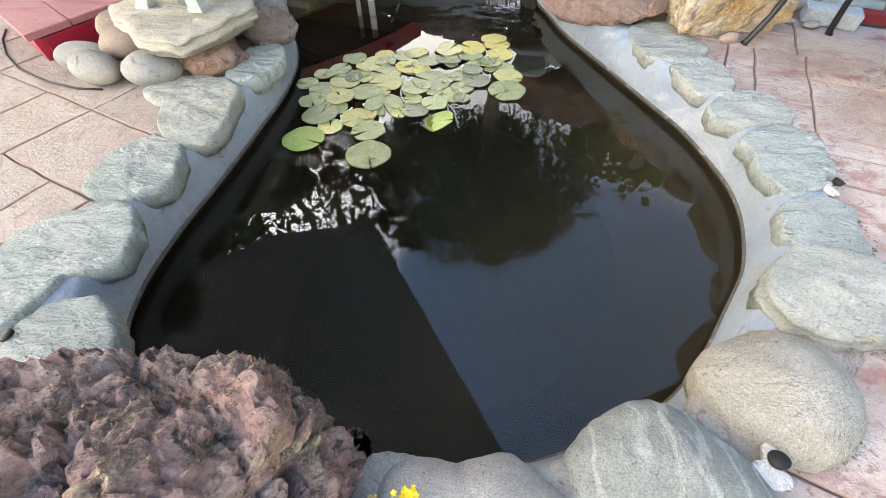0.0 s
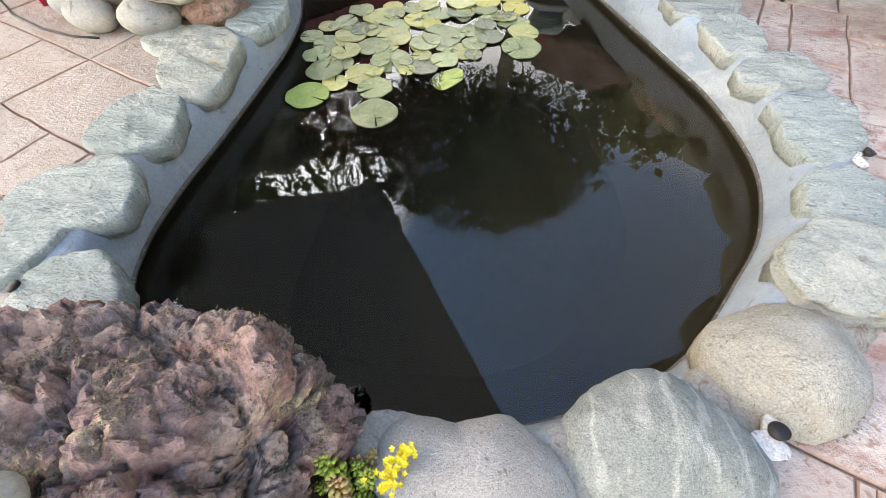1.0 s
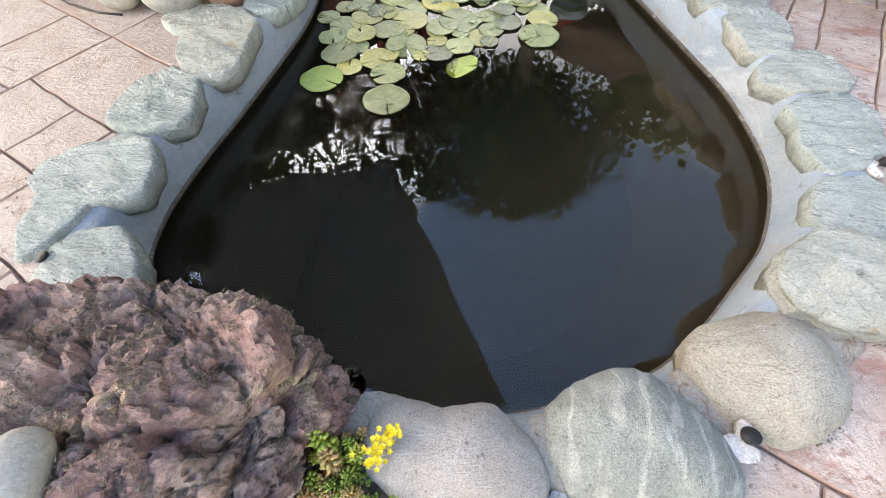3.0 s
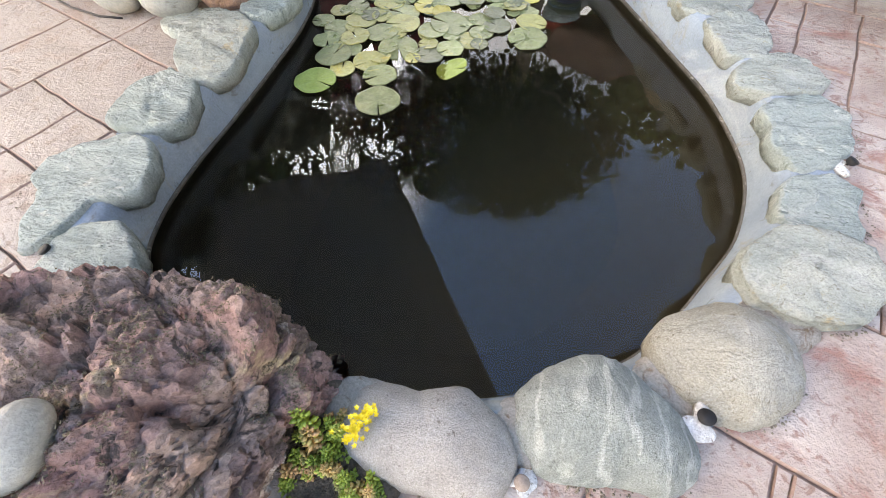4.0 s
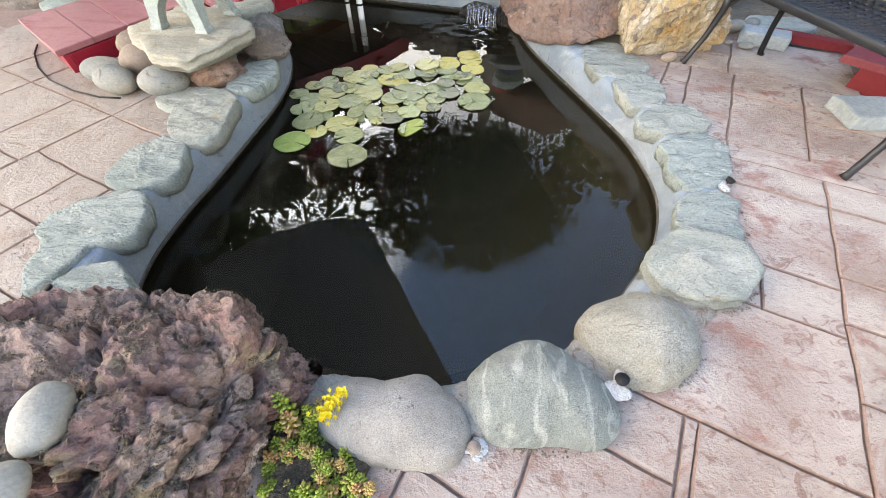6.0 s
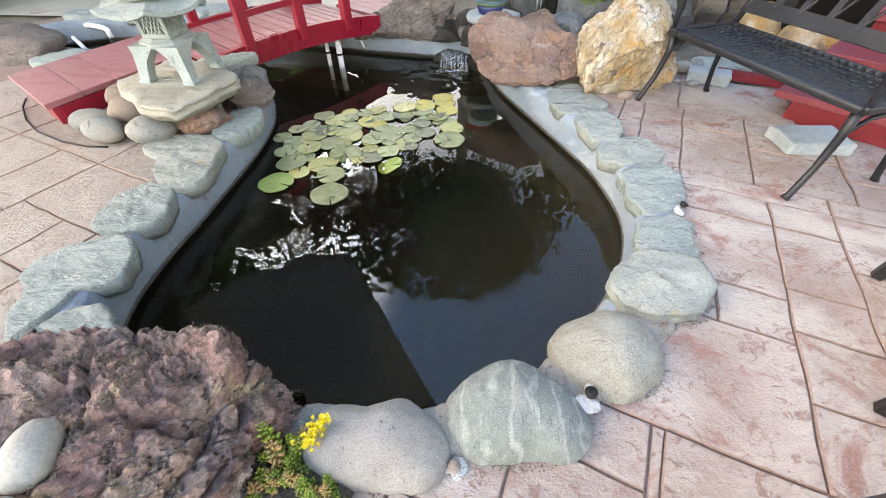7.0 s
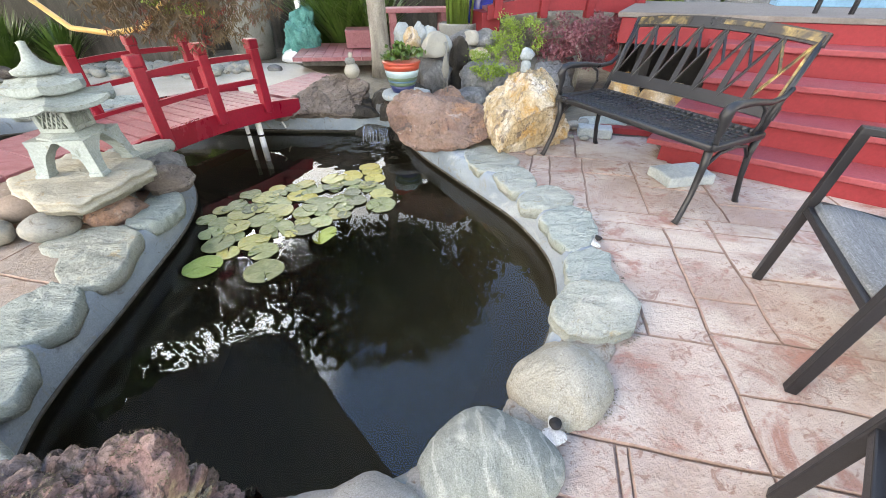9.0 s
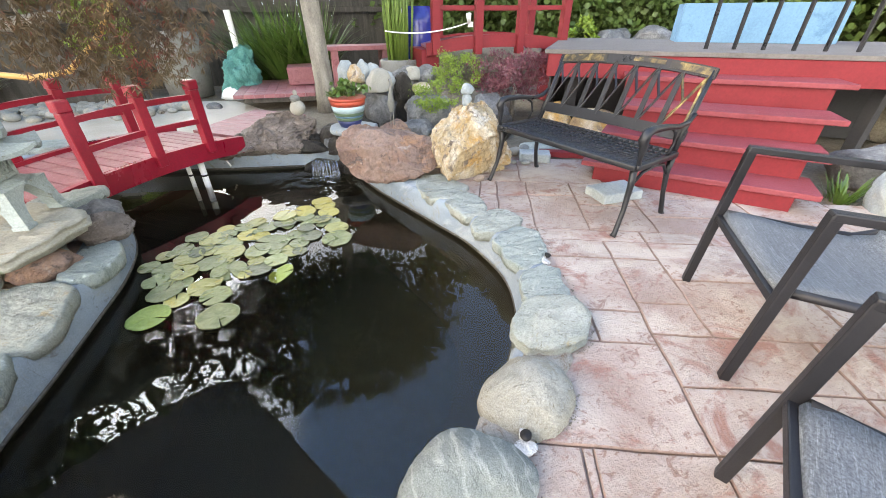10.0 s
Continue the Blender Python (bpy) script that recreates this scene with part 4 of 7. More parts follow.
spotlight(0.908, 0.474, 0.042, 60, "black garden spotlight set in white mortar between boulders", bed=(-0.015, -0.02))
spotlight(1.525, 1.375, 0.014, -80, "black garden spotlight set in white mortar on slate", bed=(-0.055, 0.0))
spotlight(-0.850, 0.610, 0.014, 100, "black garden spotlight between green-grey slates", bed=(0.03, 0.0))
spotlight(0.53, 0.290, 0.005, 170, "small brown capped spotlight in white mortar", "tanpebble", 0.5)


# ---- water lilies ----
def lily_pad(x, y, r, seed, mat, label, tilt=4.0):
    """A leathery pad: slit to its middle, ragged and slightly curled at the rim, with raised ribs."""
    rng = random.Random(seed)
    bm = bmesh.new()
    seg, notch = 40, rng.uniform(0.03, 0.13)
    hub = bm.verts.new((0, 0, 0.004))
    prev = None
    curl = rng.uniform(0.0, 0.010)
    torn = rng.uniform(0.015, 0.06)
    for rad in (0.3, 0.6, 0.82, 0.94, 1.0):
        row = []
        for k in range(seg + 1):
            a = notch + (2 * math.pi - 2 * notch) * k / seg
            q = Vector((math.cos(a), math.sin(a), 0))
            rr = r * 1.02 * rad * (1 + torn * noise.noise(q * 2 + Vector((0, 0, seed))) + 0.4 * torn * noise.noise(q * 9 + Vector((0, 0, seed))) * (rad > 0.9))
            rib = 0.0012 * (k % 4 == 0) * (0.2 < rad < 0.95)
            z = 0.004 + 0.008 * noise.noise(q * 1.5 + Vector((0, 0, seed * 1.7))) * rad + rib + (curl * max(0.0, noise.noise(q * 1.2 + Vector((3, 0, seed)))) + 0.002 if rad > 0.93 else 0)
            row.append(bm.verts.new((rr * q.x, rr * q.y, z)))
        for k in range(seg):
            bm.faces.new((prev[k], prev[k + 1], row[k + 1], row[k]) if prev else (hub, row[k], row[k + 1]))
        prev = row
    ext = bmesh.ops.extrude_face_region(bm, geom=list(bm.faces))
    for v in ext["geom"]:
        if isinstance(v, bmesh.types.BMVert):
            v.co.z += 0.003
    z = WATER - 0.002 + rng.uniform(0, 0.008)
    return solo("lily_pad", bm, mat, label, "lily pad", pose(x, y, z, rng.gauss(0, tilt * 0.5), rng.gauss(0, tilt * 0.5), rng.uniform(0, 360)), "floating lily pads")


PADS_WEST = [(-0.20, 1.68, 0.103), (-0.52, 1.99, 0.094), (-0.32, 1.97, 0.084), (-0.24, 1.87, 0.081), (-0.21, 2.12, 0.100), (-0.46, 2.17, 0.081), (-0.60, 2.12, 0.072),
             (-0.33, 2.24, 0.087), (-0.48, 2.35, 0.085), (-0.58, 2.24, 0.074), (-0.69, 2.31, 0.062), (-0.62, 2.42, 0.063), (-0.54, 2.49, 0.064), (-0.49, 2.64, 0.074),
             (-0.37, 2.57, 0.093), (-0.41, 2.45, 0.063), (-0.26, 2.46, 0.087), (-0.24, 2.35, 0.095), (-0.29, 2.61, 0.066), (-0.19, 2.69, 0.067), (-0.11, 2.74, 0.075)]
PADS_EAST = [(-0.06, 2.30, 0.083), (0.02, 2.38, 0.108), (0.14, 2.25, 0.078), (0.05, 2.26, 0.046), (0.18, 2.46, 0.066), (0.09, 2.80, 0.090), (0.23, 2.73, 0.080), (0.31, 2.66, 0.065),
             (0.36, 2.63, 0.064), (-0.02, 2.64, 0.073), (0.44, 2.58, 0.059), (0.46, 2.47, 0.084), (0.45, 2.31, 0.101), (-0.26, 2.10, 0.052), (-0.44, 1.89, 0.061), (0.06, 2.15, 0.070), (0.20, 2.33, 0.066)]
PADS_YELLOW = [(-0.31, 2.70, 0.062), (-0.13, 2.56, 0.088), (0.24, 2.84, 0.083), (0.38, 2.99, 0.084), (0.42, 2.76, 0.080), (0.40, 2.90, 0.083), (-0.05, 2.50, 0.056)]
PADS_DARK = [(-0.04, 2.08, 0.077), (0.10, 2.67, 0.082), (0.28, 2.41, 0.074), (0.25, 2.53, 0.063)]
for i, (x, y, r) in enumerate(PADS_WEST + PADS_EAST):
    mt, lb = (("pad", "olive green lily pad floating on the pond"), ("pad", "olive green lily pad floating on the pond"), ("padolive", "yellow-olive lily pad floating on the pond"))[(i * 7) % 3]
    lily_pad(x, y, r, 100 + i, mt, lb)
# smaller leaves pushed in between the large ones
pr = random.Random(29)
for i in range(24):
    x = pr.uniform(-0.68, 0.42)
    y = 2.32 + 0.42 * x + pr.uniform(-0.24, 0.40)
    lily_pad(x, y, pr.uniform(0.035, 0.06), 500 + i, *pr.choice((("pad", "small olive green lily pad between larger ones"), ("padolive", "small yellow-olive lily pad between larger ones"), ("paddark", "small dull lily pad between larger ones"))), 6)
for i, (x, y, r) in enumerate(PADS_YELLOW):
    lily_pad(x, y, r, 200 + i, "padyellow", "yellowing lily pad floating on the pond")
for i, (x, y, r) in enumerate(PADS_DARK):
    lily_pad(x, y, r, 300 + i, "paddark", "dark wilting lily pad at the water surface", 7)
lily_pad(-0.54, 1.78, 0.100, 400, "padbright", "bright green lily pad floating apart from the cluster", 3)
lily_pad(0.10, 1.98, 0.080, 401, "padbright", "folded green lily pad standing out of the water", 40)

# ---- waterfall ----
rng = random.Random(7)
bm = bmesh.new()
for i in range(36):
    x = 0.335 + 0.0066 * i + rng.uniform(-0.006, 0.006)
    drift = rng.uniform(-0.014, 0.014)
    y = 3.71 - 0.35 * (x - 0.335) + 0.02 * noise.noise(Vector((i * 0.3, 0, 0)))
    tube(bm, [(x, y + 0.09, -0.078), (x, y + 0.02, -0.084), (x + drift * 0.3, y - 0.035, -0.112), (x + drift, y - 0.065, WATER - 0.01)], [0.001, rng.uniform(0.0008, 0.0024), rng.uniform(0.001, 0.004), rng.uniform(0.002, 0.006)], 6)
# broken crests and drops where it strikes the pond
for i in range(50):
    a, d = rng.uniform(0, 2 * math.pi), abs(rng.gauss(0, 0.07)) + 0.01
    x, y, turn = 0.45 + 1.6 * d * math.cos(a), 3.57 + d * math.sin(a), rng.uniform(-0.5, 0.3)
    ln = rng.uniform(0.008, 0.035)
    tube(bm, [(x - ln * math.cos(turn), y - ln * math.sin(turn), WATER), (x, y + 0.004, WATER + 0.001), (x + ln * math.cos(turn), y + ln * math.sin(turn), WATER)], [0.0006, rng.uniform(0.0015, 0.0035), 0.0006], 5)
M["fall"] = surface("falling_water", [(0.66, 0.71, 0.75), (0.82, 0.86, 0.88)], 20, 80, 0.08, 0.1, 0.1)
M["fall"].node_tree.nodes["Principled BSDF"].inputs["Transmission Weight"].default_value = 0.75
M["fall"].node_tree.nodes["Principled BSDF"].inputs["IOR"].default_value = 1.33
solo("waterfall", bm, "fall", "small clear waterfall spilling over wet rock", "waterfall", kind="stuff")

# ---- lantern and its stones ----
lan = thing("stone_lantern", "pale grey cast stone garden lantern with tiered roof", "stone lantern", pose(-1.15, 2.29, 0.235, 0, 0, -5))
bm = bmesh.new()
for sx in (-1, 1):
    for sy in (-1, 1):
        loops = []
        for t, cx, w in ((0, 0.137, 0.034), (0.08, 0.135, 0.034), (0.12, 0.132, 0.029), (0.4, 0.122, 0.031), (0.62, 0.110, 0.038), (0.80, 0.092, 0.052), (1.0, 0.074, 0.072)):
            c = Vector((sx * cx, sy * cx, t * 0.19))
            loops.append([c + Vector((a * w, b * w, 0)) for a, b in ((-1, -1), (1, -1), (1, 1), (-1, 1))])
        lb = bmesh.new()
        rings(lb, loops)
        part("leg", lb, "lantern", lan, smooth=False)
lathe(bm, [(0.02, 0.170), (0.13, 0.172), (0.150, 0.180), (0.148, 0.200), (0.110, 0.214), (0.03, 0.216)], 8)
part("base_slab", bm, "lantern", lan, smooth=False)
for a in range(4):
    q = pose(0, 0, 0, 0, 0, 90 * a)
    part("corner_post", box(bmesh.new(), (-0.085, -0.085, 0.214), (-0.060, -0.060, 0.345), 0.004, q), "lantern", lan, smooth=False)
    part("lower_rail", box(bmesh.new(), (-0.062, -0.084, 0.214), (0.062, -0.066, 0.236), 0.003, q), "lantern", lan, smooth=False)
    part("upper_rail", box(bmesh.new(), (-0.062, -0.084, 0.322), (0.062, -0.066, 0.345), 0.003, q), "lantern", lan, smooth=False)
    for k in range(5):
        c = -0.045 + 0.0225 * k
        part("lattice_bar", beam(bmesh.new(), q @ Vector((c - 0.02, -0.076, 0.236)), q @ Vector((c + 0.02, -0.076, 0.322)), 0.008, 0.007, 0), "lantern", lan, smooth=False)
        part("lattice_bar", beam(bmesh.new(), q @ Vector((c + 0.02, -0.074, 0.236)), q @ Vector((c - 0.02, -0.074, 0.322)), 0.008, 0.007, 0), "lantern", lan, smooth=False)


def pagoda_roof(r, z, h, lift, thick):
    bm, seg, loops = bmesh.new(), 48, []
    for f, zz in ((0.15, z - thick * 0.2), (0.96, z - thick), (1.0, z - thick * 0.8), (1.0, z), (0.8, z + h * 0.18), (0.6, z + h * 0.42), (0.42, z + h * 0.75), (0.34, z + h)):
        lp = []
        for k in range(seg):
            a = 2 * math.pi * k / seg
            s = (k % 8) / 8.0
            corner = abs(s - 0.5) * 2
            rr = r * f * (1 - 0.10 * (1 - corner ** 2))
            lp.append(Vector((rr * math.cos(a), rr * math.sin(a), zz + (lift * corner ** 3 * f ** 4 if f > 0.3 else 0))))
        loops.append(lp)
    return rings(bm, loops)


part("lower_roof", pagoda_roof(0.285, 0.362, 0.055, 0.028, 0.024), "lantern", lan, "wide six-sided roof with upturned corners", smooth=False)
part("upper_roof", pagoda_roof(0.175, 0.445, 0.05, 0.014, 0.042), "lantern", lan, "smaller upper roof tier", smooth=False)
part("finial", lathe(bmesh.new(), [(0.02, 0.485), (0.095, 0.488), (0.098, 0.505), (0.060, 0.522), (0.034, 0.545), (0.022, 0.575), (0.018, 0.60), (0.019, 0.622), (0.008, 0.628)], 24), "lantern", lan, "round finial with a slender tip")
M["tanslab"] = surface("tan_layered_slab", [(0.28, 0.265, 0.22), (0.36, 0.34, 0.285), (0.42, 0.405, 0.35)], 4, 70, 0.8, 0.8, 0.25, (0.33, 0.24, 0.15), 6, 0.64, bump_dist=0.008, relief=4.0, stretch=(1, 1.5, 6))
solo("slab", flag(bmesh.new(), 0.335, (0, 0, 0, -0.17, 0, 0.05, 0.03, 0.08), 0.07, 44, 0.02, -0.02), "tanslab", "thick tan-grey flat slab under the stone lantern", "stone slab", pose(-1.16, 2.20, 0.165))
solo("slab", flag(bmesh.new(), 0.17, (0, 0, 0.15, 0.15, 0.15, 0.1, 0, 0.05), 0.05, 45, 0.06, -0.02), "slate", "grey-green flat slab at the bridge end", "stone slab", pose(-1.12, 2.66, 0.145, 0, 0, 30))
boulder("rock", "slate", "grey-green stone block carrying the slab", "rock", -1.18, 2.20, -0.02, (0.24, 0.2, 0.20), 46, 0, 0.1, 8)
boulder("rock", "greyrock", "grey rock carrying the slab at the bridge", "rock", -1.10, 2.60, -0.02, (0.18, 0.2, 0.18), 47, 0, 0.1, 8)
boulder("rock", "brownrock", "rough brown-grey rock at the pond corner", "rock", -0.86, 2.42, 0.0, (0.14, 0.15, 0.19), 48, 0, 0.15, 9, 4, 0.08)
boulder("rock", "greyrock", "blue-grey broken rock beside the bridge", "rock", -0.98, 2.68, 0.0, (0.13, 0.15, 0.15), 49, 0, 0.15, 9)
boulder("rock", "redrock", "pinkish tan angular rock under the slab", "rock", -0.985, 2.04, 0.0, (0.15, 0.10, 0.13), 50, 25, 0.15, 9)
flagstone("flagstone", "pale", "thin grey flat stone beside the pebbles", -1.08, 1.83, 0.14, (0, 0, 0.2, 0.1, 0, 0.1, 0, 0), 0.03, 51)
for i, (x, y, z, sx, sy, sz, tr, mt, lb) in enumerate((
        (-1.66, 2.03, 0, 0.13, 0.085, 0.065, 10, "pebble", "cream and grey river stone"), (-1.50, 1.90, 0, 0.115, 0.085, 0.075, -10, "pebble", "dark speckled grey river stone"),
        (-1.22, 1.90, 0, 0.125, 0.09, 0.08, 15, "pebble", "grey river stone with a hollow"), (-1.43, 2.08, 0.03, 0.125, 0.09, 0.085, 20, "tanpebble", "brown river stone"),
        (-1.55, 2.22, 0.06, 0.105, 0.085, 0.075, 40, "tanpebble", "tan river stone"))):
    solo("river_stone", pebble(bmesh.new(), (sx, sy, sz), 30 + i), mt, lb + " piled beside the boardwalk", "river stone", pose(x, y, z, 0, 0, tr), "river stones beside the boardwalk")


# ---- boardwalk and red bridge ----
def plank_run(owner, a, b, across, count, z0, rise, thick, gap, mat):
    """Planks laid crosswise from a to b, on an arch of that rise."""
    a, b, across = Vector((*a, 0)), Vector((*b, 0)), Vector((*across, 0))
    for i in range(count):
        t0, t1 = i / count, (i + 1) / count - gap
        zs = [z0 + rise * 4 * t * (1 - t) for t in (t0, t1)]
        bm = bmesh.new()
        p = [a.lerp(b, t0) + Vector((0, 0, zs[0])), a.lerp(b, t1) + Vector((0, 0, zs[1]))]
        lo = [p[0], p[1], p[1] + across, p[0] + across]
        rings(bm, [[v - Vector((0, 0, thick)) for v in lo], [v - Vector((0, 0, 0.003)) for v in lo], [c.lerp(v, 0.985) for v, c in zip(lo, [(lo[0] + lo[2]) / 2] * 4)]])
        part("plank", bm, mat, owner, smooth=False)


walkway = thing("boardwalk", "low faded red timber boardwalk beside the lantern", "boardwalk", kind="structure")
plank_run(walkway, (-1.91, 2.04), (-1.52, 3.08), (-0.62, 0.44), 5, 0.14, 0, 0.03, 0.005, "planks")
for p0, p1 in (((-1.90, 2.10, 0.055), (-1.55, 3.04, 0.055)), ((-1.90, 2.08, 0.055), (-2.50, 2.51, 0.055))):
    part("fascia", beam(bmesh.new(), p0, p1, 0.035, 0.10), "red", walkway, smooth=False)

bridge = thing("garden_bridge", "small arched red timber bridge over the pond", "bridge", kind="")
BA, BB = Vector((-1.262, 2.748, 0)), Vector((-0.267, 3.945, 0))
bdir = (BB - BA).normalized()
bn = Vector((-bdir.y, bdir.x, 0))
BL, BW = (BB - BA).length, 0.91


def bz(s):
    t = s / BL
    return 0.135 + 0.055 * 4 * t * (1 - t)


landing = thing("boardwalk", "faded pink-red timber landing behind the arched bridge", "boardwalk", kind="structure")
plank_run(landing, (-0.84, 4.64), (-0.30, 5.58), (0.62, -0.53), 8, 0.10, 0, 0.03, 0.004, "planks")
for u in (0.06, 0.5, 0.94):
    o = Vector((-0.84 + 0.62 * u, 4.64 - 0.53 * u, 0.02))
    part("joist", beam(bmesh.new(), o + Vector((0.02, 0.035, 0)), o + Vector((0.52, 0.905, 0)), 0.05, 0.10), "red", landing, smooth=False)
plank_run(bridge, BA.xy, BB.xy, (bn * BW).xy, 15, 0.135, 0.055, 0.03, 0.008, "planks")
for side, lab in ((0.0, "near"), (BW, "far")):
    o = BA + bn * side
    bm = bmesh.new()
    pts = [o + bdir * (BL * i / 14) for i in range(15)]
    w = bn * 0.025
    rings(bm, [[Vector((*(p + s * w).xy, bz(BL * i / 14) + dz)) for s, dz in ((-1, 0.03), (1, 0.03), (1, -0.12), (-1, -0.12))] for i, p in enumerate(pts)])
    part("side_beam", bm, "red", bridge, smooth=False)
    posts = (0.30, 0.75, 1.19)
    for s in posts:
        p = o + bdir * s - bn * 0.03 * (1 if side == 0 else -1)
        bm = bmesh.new()
        z = bz(s)
        box(bm, (-0.036, -0.036, z - 0.05), (0.036, 0.036, z + 0.46), 0.006, Matrix.Translation(p) @ pose(0, 0, 0, 0, 0, -40.5))
        box(bm, (-0.043, -0.043, z + 0.46), (0.043, 0.043, z + 0.535), 0.010, Matrix.Translation(p) @ pose(0, 0, 0, 0, 0, -40.5))
        part("post", bm, "red", bridge, smooth=False)
    for h in (0.20, 0.39):
        bm = bmesh.new()
        loops = []
        for i in range(13):
            s = posts[0] + (posts[2] - posts[0]) * i / 12
            c = o + bdir * s - bn * 0.03 * (1 if side == 0 else -1)
            loops.append([Vector((*(c + bn * a).xy, bz(s) + h + 0.015 + dz)) for a, dz in ((-0.014, -0.02), (0.014, -0.02), (0.014, 0.02), (-0.014, 0.02))])
        rings(bm, loops)
        part("rail", bm, "red", bridge, smooth=False)
for x, y, r in ((-0.60, 3.66, 0.026), (-0.72, 3.70, 0.018)):
    pipe = thing("standpipe", "white plastic pipe with a black collar in the pond", "pipe", pose(x, y, 0), "white pipes under the bridge")
    part("tube", tube(bmesh.new(), [(0, 0, 0.10), (0, 0, -0.6)], r, 14), "white", pipe)
    part("collar", tube(bmesh.new(), [(0, 0, -0.075), (0, 0, -0.09)], r + 0.004, 14), "blackplastic", pipe)
solo("drip_pipe", tube(bmesh.new(), [(-0.52, 3.98, 0.08), (-0.47, 3.93, 0.0), (-0.42, 3.90, -0.1)], 0.008, 8), "white", "thin white pipe slanting below the bridge", "pipe")
pipe = thing("return_pipe", "bent white pipe with black elbow at the second basin", "pipe", pose(-3.1, 4.1, -0.05))
part("tube", tube(bmesh.new(), [(-0.35, 0.20, 0.02), (-0.28, 0.16, 0.035), (-0.05, 0.05, 0.04), (0.0, 0.03, 0.03), (0.03, 0.0, -0.04)], 0.025, 12), "white", pipe)
part("elbow", tube(bmesh.new(), [(0.03, 0.0, -0.04), (0.035, -0.005, -0.13)], 0.03, 12), "blackplastic", pipe)
part("stub", tube(bmesh.new(), [(-0.38, 0.0, -0.04), (-0.10, -0.22, -0.12)], 0.02, 12), "white", pipe)
boulder("rock", "brownrock", "brown rock at the edge of the second basin", "rock", -3.25, 3.35, -0.02, (0.42, 0.30, 0.24), 60, -20, 0.15, 9)
for i, (x, y, r) in enumerate(((-2.75, 3.15, 0.2), (-2.9, 4.65, 0.3), (-2.3, 4.72, 0.26), (-1.75, 4.62, 0.24), (-3.5, 4.55, 0.25), (-1.3, 4.55, 0.2))):
    flagstone("flagstone", "slate", "grey-green flat stone round the second basin", x, y, r, (0, 0, 0.2, 0.1, 0.05, 0, 0.05, 0), 0.05, 61 + i, group="flat stones round the second basin")


# ---- bench ----
def bench_point(u, b, z):
    """u along the bench from the foot nearest the camera's start, b to its back, z up."""
    a = Vector((2.05, 1.48, 0)) + Vector((-0.300, 0.954, 0)) * u + Vector((0.954, 0.300, 0)) * b
    return Vector((a.x, a.y, z))


bench = thing("garden_bench", "black cast metal garden bench with sunlight painted gold on its back", "bench")
LB = 1.12
for u in (0.0, LB):
    s = 1 if u == 0 else -1
    part("front_leg", tube(bmesh.new(), [bench_point(u, -0.015, 0.0), bench_point(u, 0.0, 0.02), bench_point(u + 0.01 * s, 0.05, 0.15), bench_point(u + 0.02 * s, 0.075, 0.30), bench_point(u + 0.02 * s, 0.065, 0.40)], [0.020, 0.016, 0.015, 0.019, 0.022], 10), "iron", bench)
    part("back_leg", tube(bmesh.new(), [bench_point(u, 0.54, 0.0), bench_point(u, 0.525, 0.02), bench_point(u + 0.01 * s, 0.49, 0.16), bench_point(u + 0.02 * s, 0.475, 0.30), bench_point(u + 0.02 * s, 0.49, 0.41)], [0.020, 0.016, 0.015, 0.018, 0.022], 10), "iron", bench)
    part("brace", tube(bmesh.new(), [bench_point(u + 0.02 * s, 0.07, 0.29), bench_point(u + 0.02 * s, 0.17, 0.36), bench_point(u + 0.02 * s, 0.30, 0.375), bench_point(u + 0.02 * s, 0.40, 0.36), bench_point(u + 0.02 * s, 0.475, 0.28)], 0.010, 8), "iron", bench)
    part("armrest", tube(bmesh.new(), [bench_point(u, 0.075, 0.40), bench_point(u, 0.055, 0.46), bench_point(u, 0.06, 0.53), bench_point(u, 0.045, 0.57), bench_point(u, 0.06, 0.605), bench_point(u, 0.11, 0.615), bench_point(u, 0.25, 0.61), bench_point(u, 0.40, 0.59), bench_point(u, 0.50, 0.60), bench_point(u, 0.555, 0.64)], [0.014, 0.013, 0.022, 0.030, 0.026, 0.022, 0.018, 0.015, 0.014, 0.012], 10), "iron", bench)
    part("arm_scroll", tube(bmesh.new(), [bench_point(u, 0.30, 0.605), bench_point(u, 0.38, 0.56), bench_point(u, 0.40, 0.49), bench_point(u, 0.36, 0.43)], 0.009, 8), "iron", bench)
# seat: a frame with a woven lattice of slats
bm = bmesh.new()
for p, q in (((0, 0.045), (LB, 0.045)), ((0, 0.475), (LB, 0.475)), ((0, 0.045), (0, 0.475)), ((LB, 0.045), (LB, 0.475))):
    beam(bm, bench_point(*p, 0.415), bench_point(*q, 0.415), 0.035, 0.035, 0.008)
part("seat_frame", bm, "iron", bench)
for i in range(27):
    u = 0.03 + (LB - 0.06) * i / 26
    bm = bmesh.new()
    tube(bm, [bench_point(u, 0.05, 0.425), bench_point(u, 0.15, 0.408), bench_point(u, 0.28, 0.402), bench_point(u, 0.40, 0.410), bench_point(u, 0.47, 0.425)], 0.0115, 8)
    part("seat_slat", bm, "iron", bench)
for i in range(9):
    b = 0.085 + 0.0425 * i
    z = 0.426 - 0.022 * math.sin(math.pi * (b - 0.05) / 0.43)
    part("seat_weave", beam(bmesh.new(), bench_point(0.01, b, z), bench_point(LB - 0.01, b, z), 0.030, 0.010, 0.003), "iron", bench)


def back_point(u, h):
    """A place on the leaning back: u along, h from its foot."""
    crown = 0.035 * (1 - (2 * u / LB - 1) ** 2) * h
    return bench_point(u, 0.475 + 0.19 * h, 0.42 + 0.44 * h + crown)


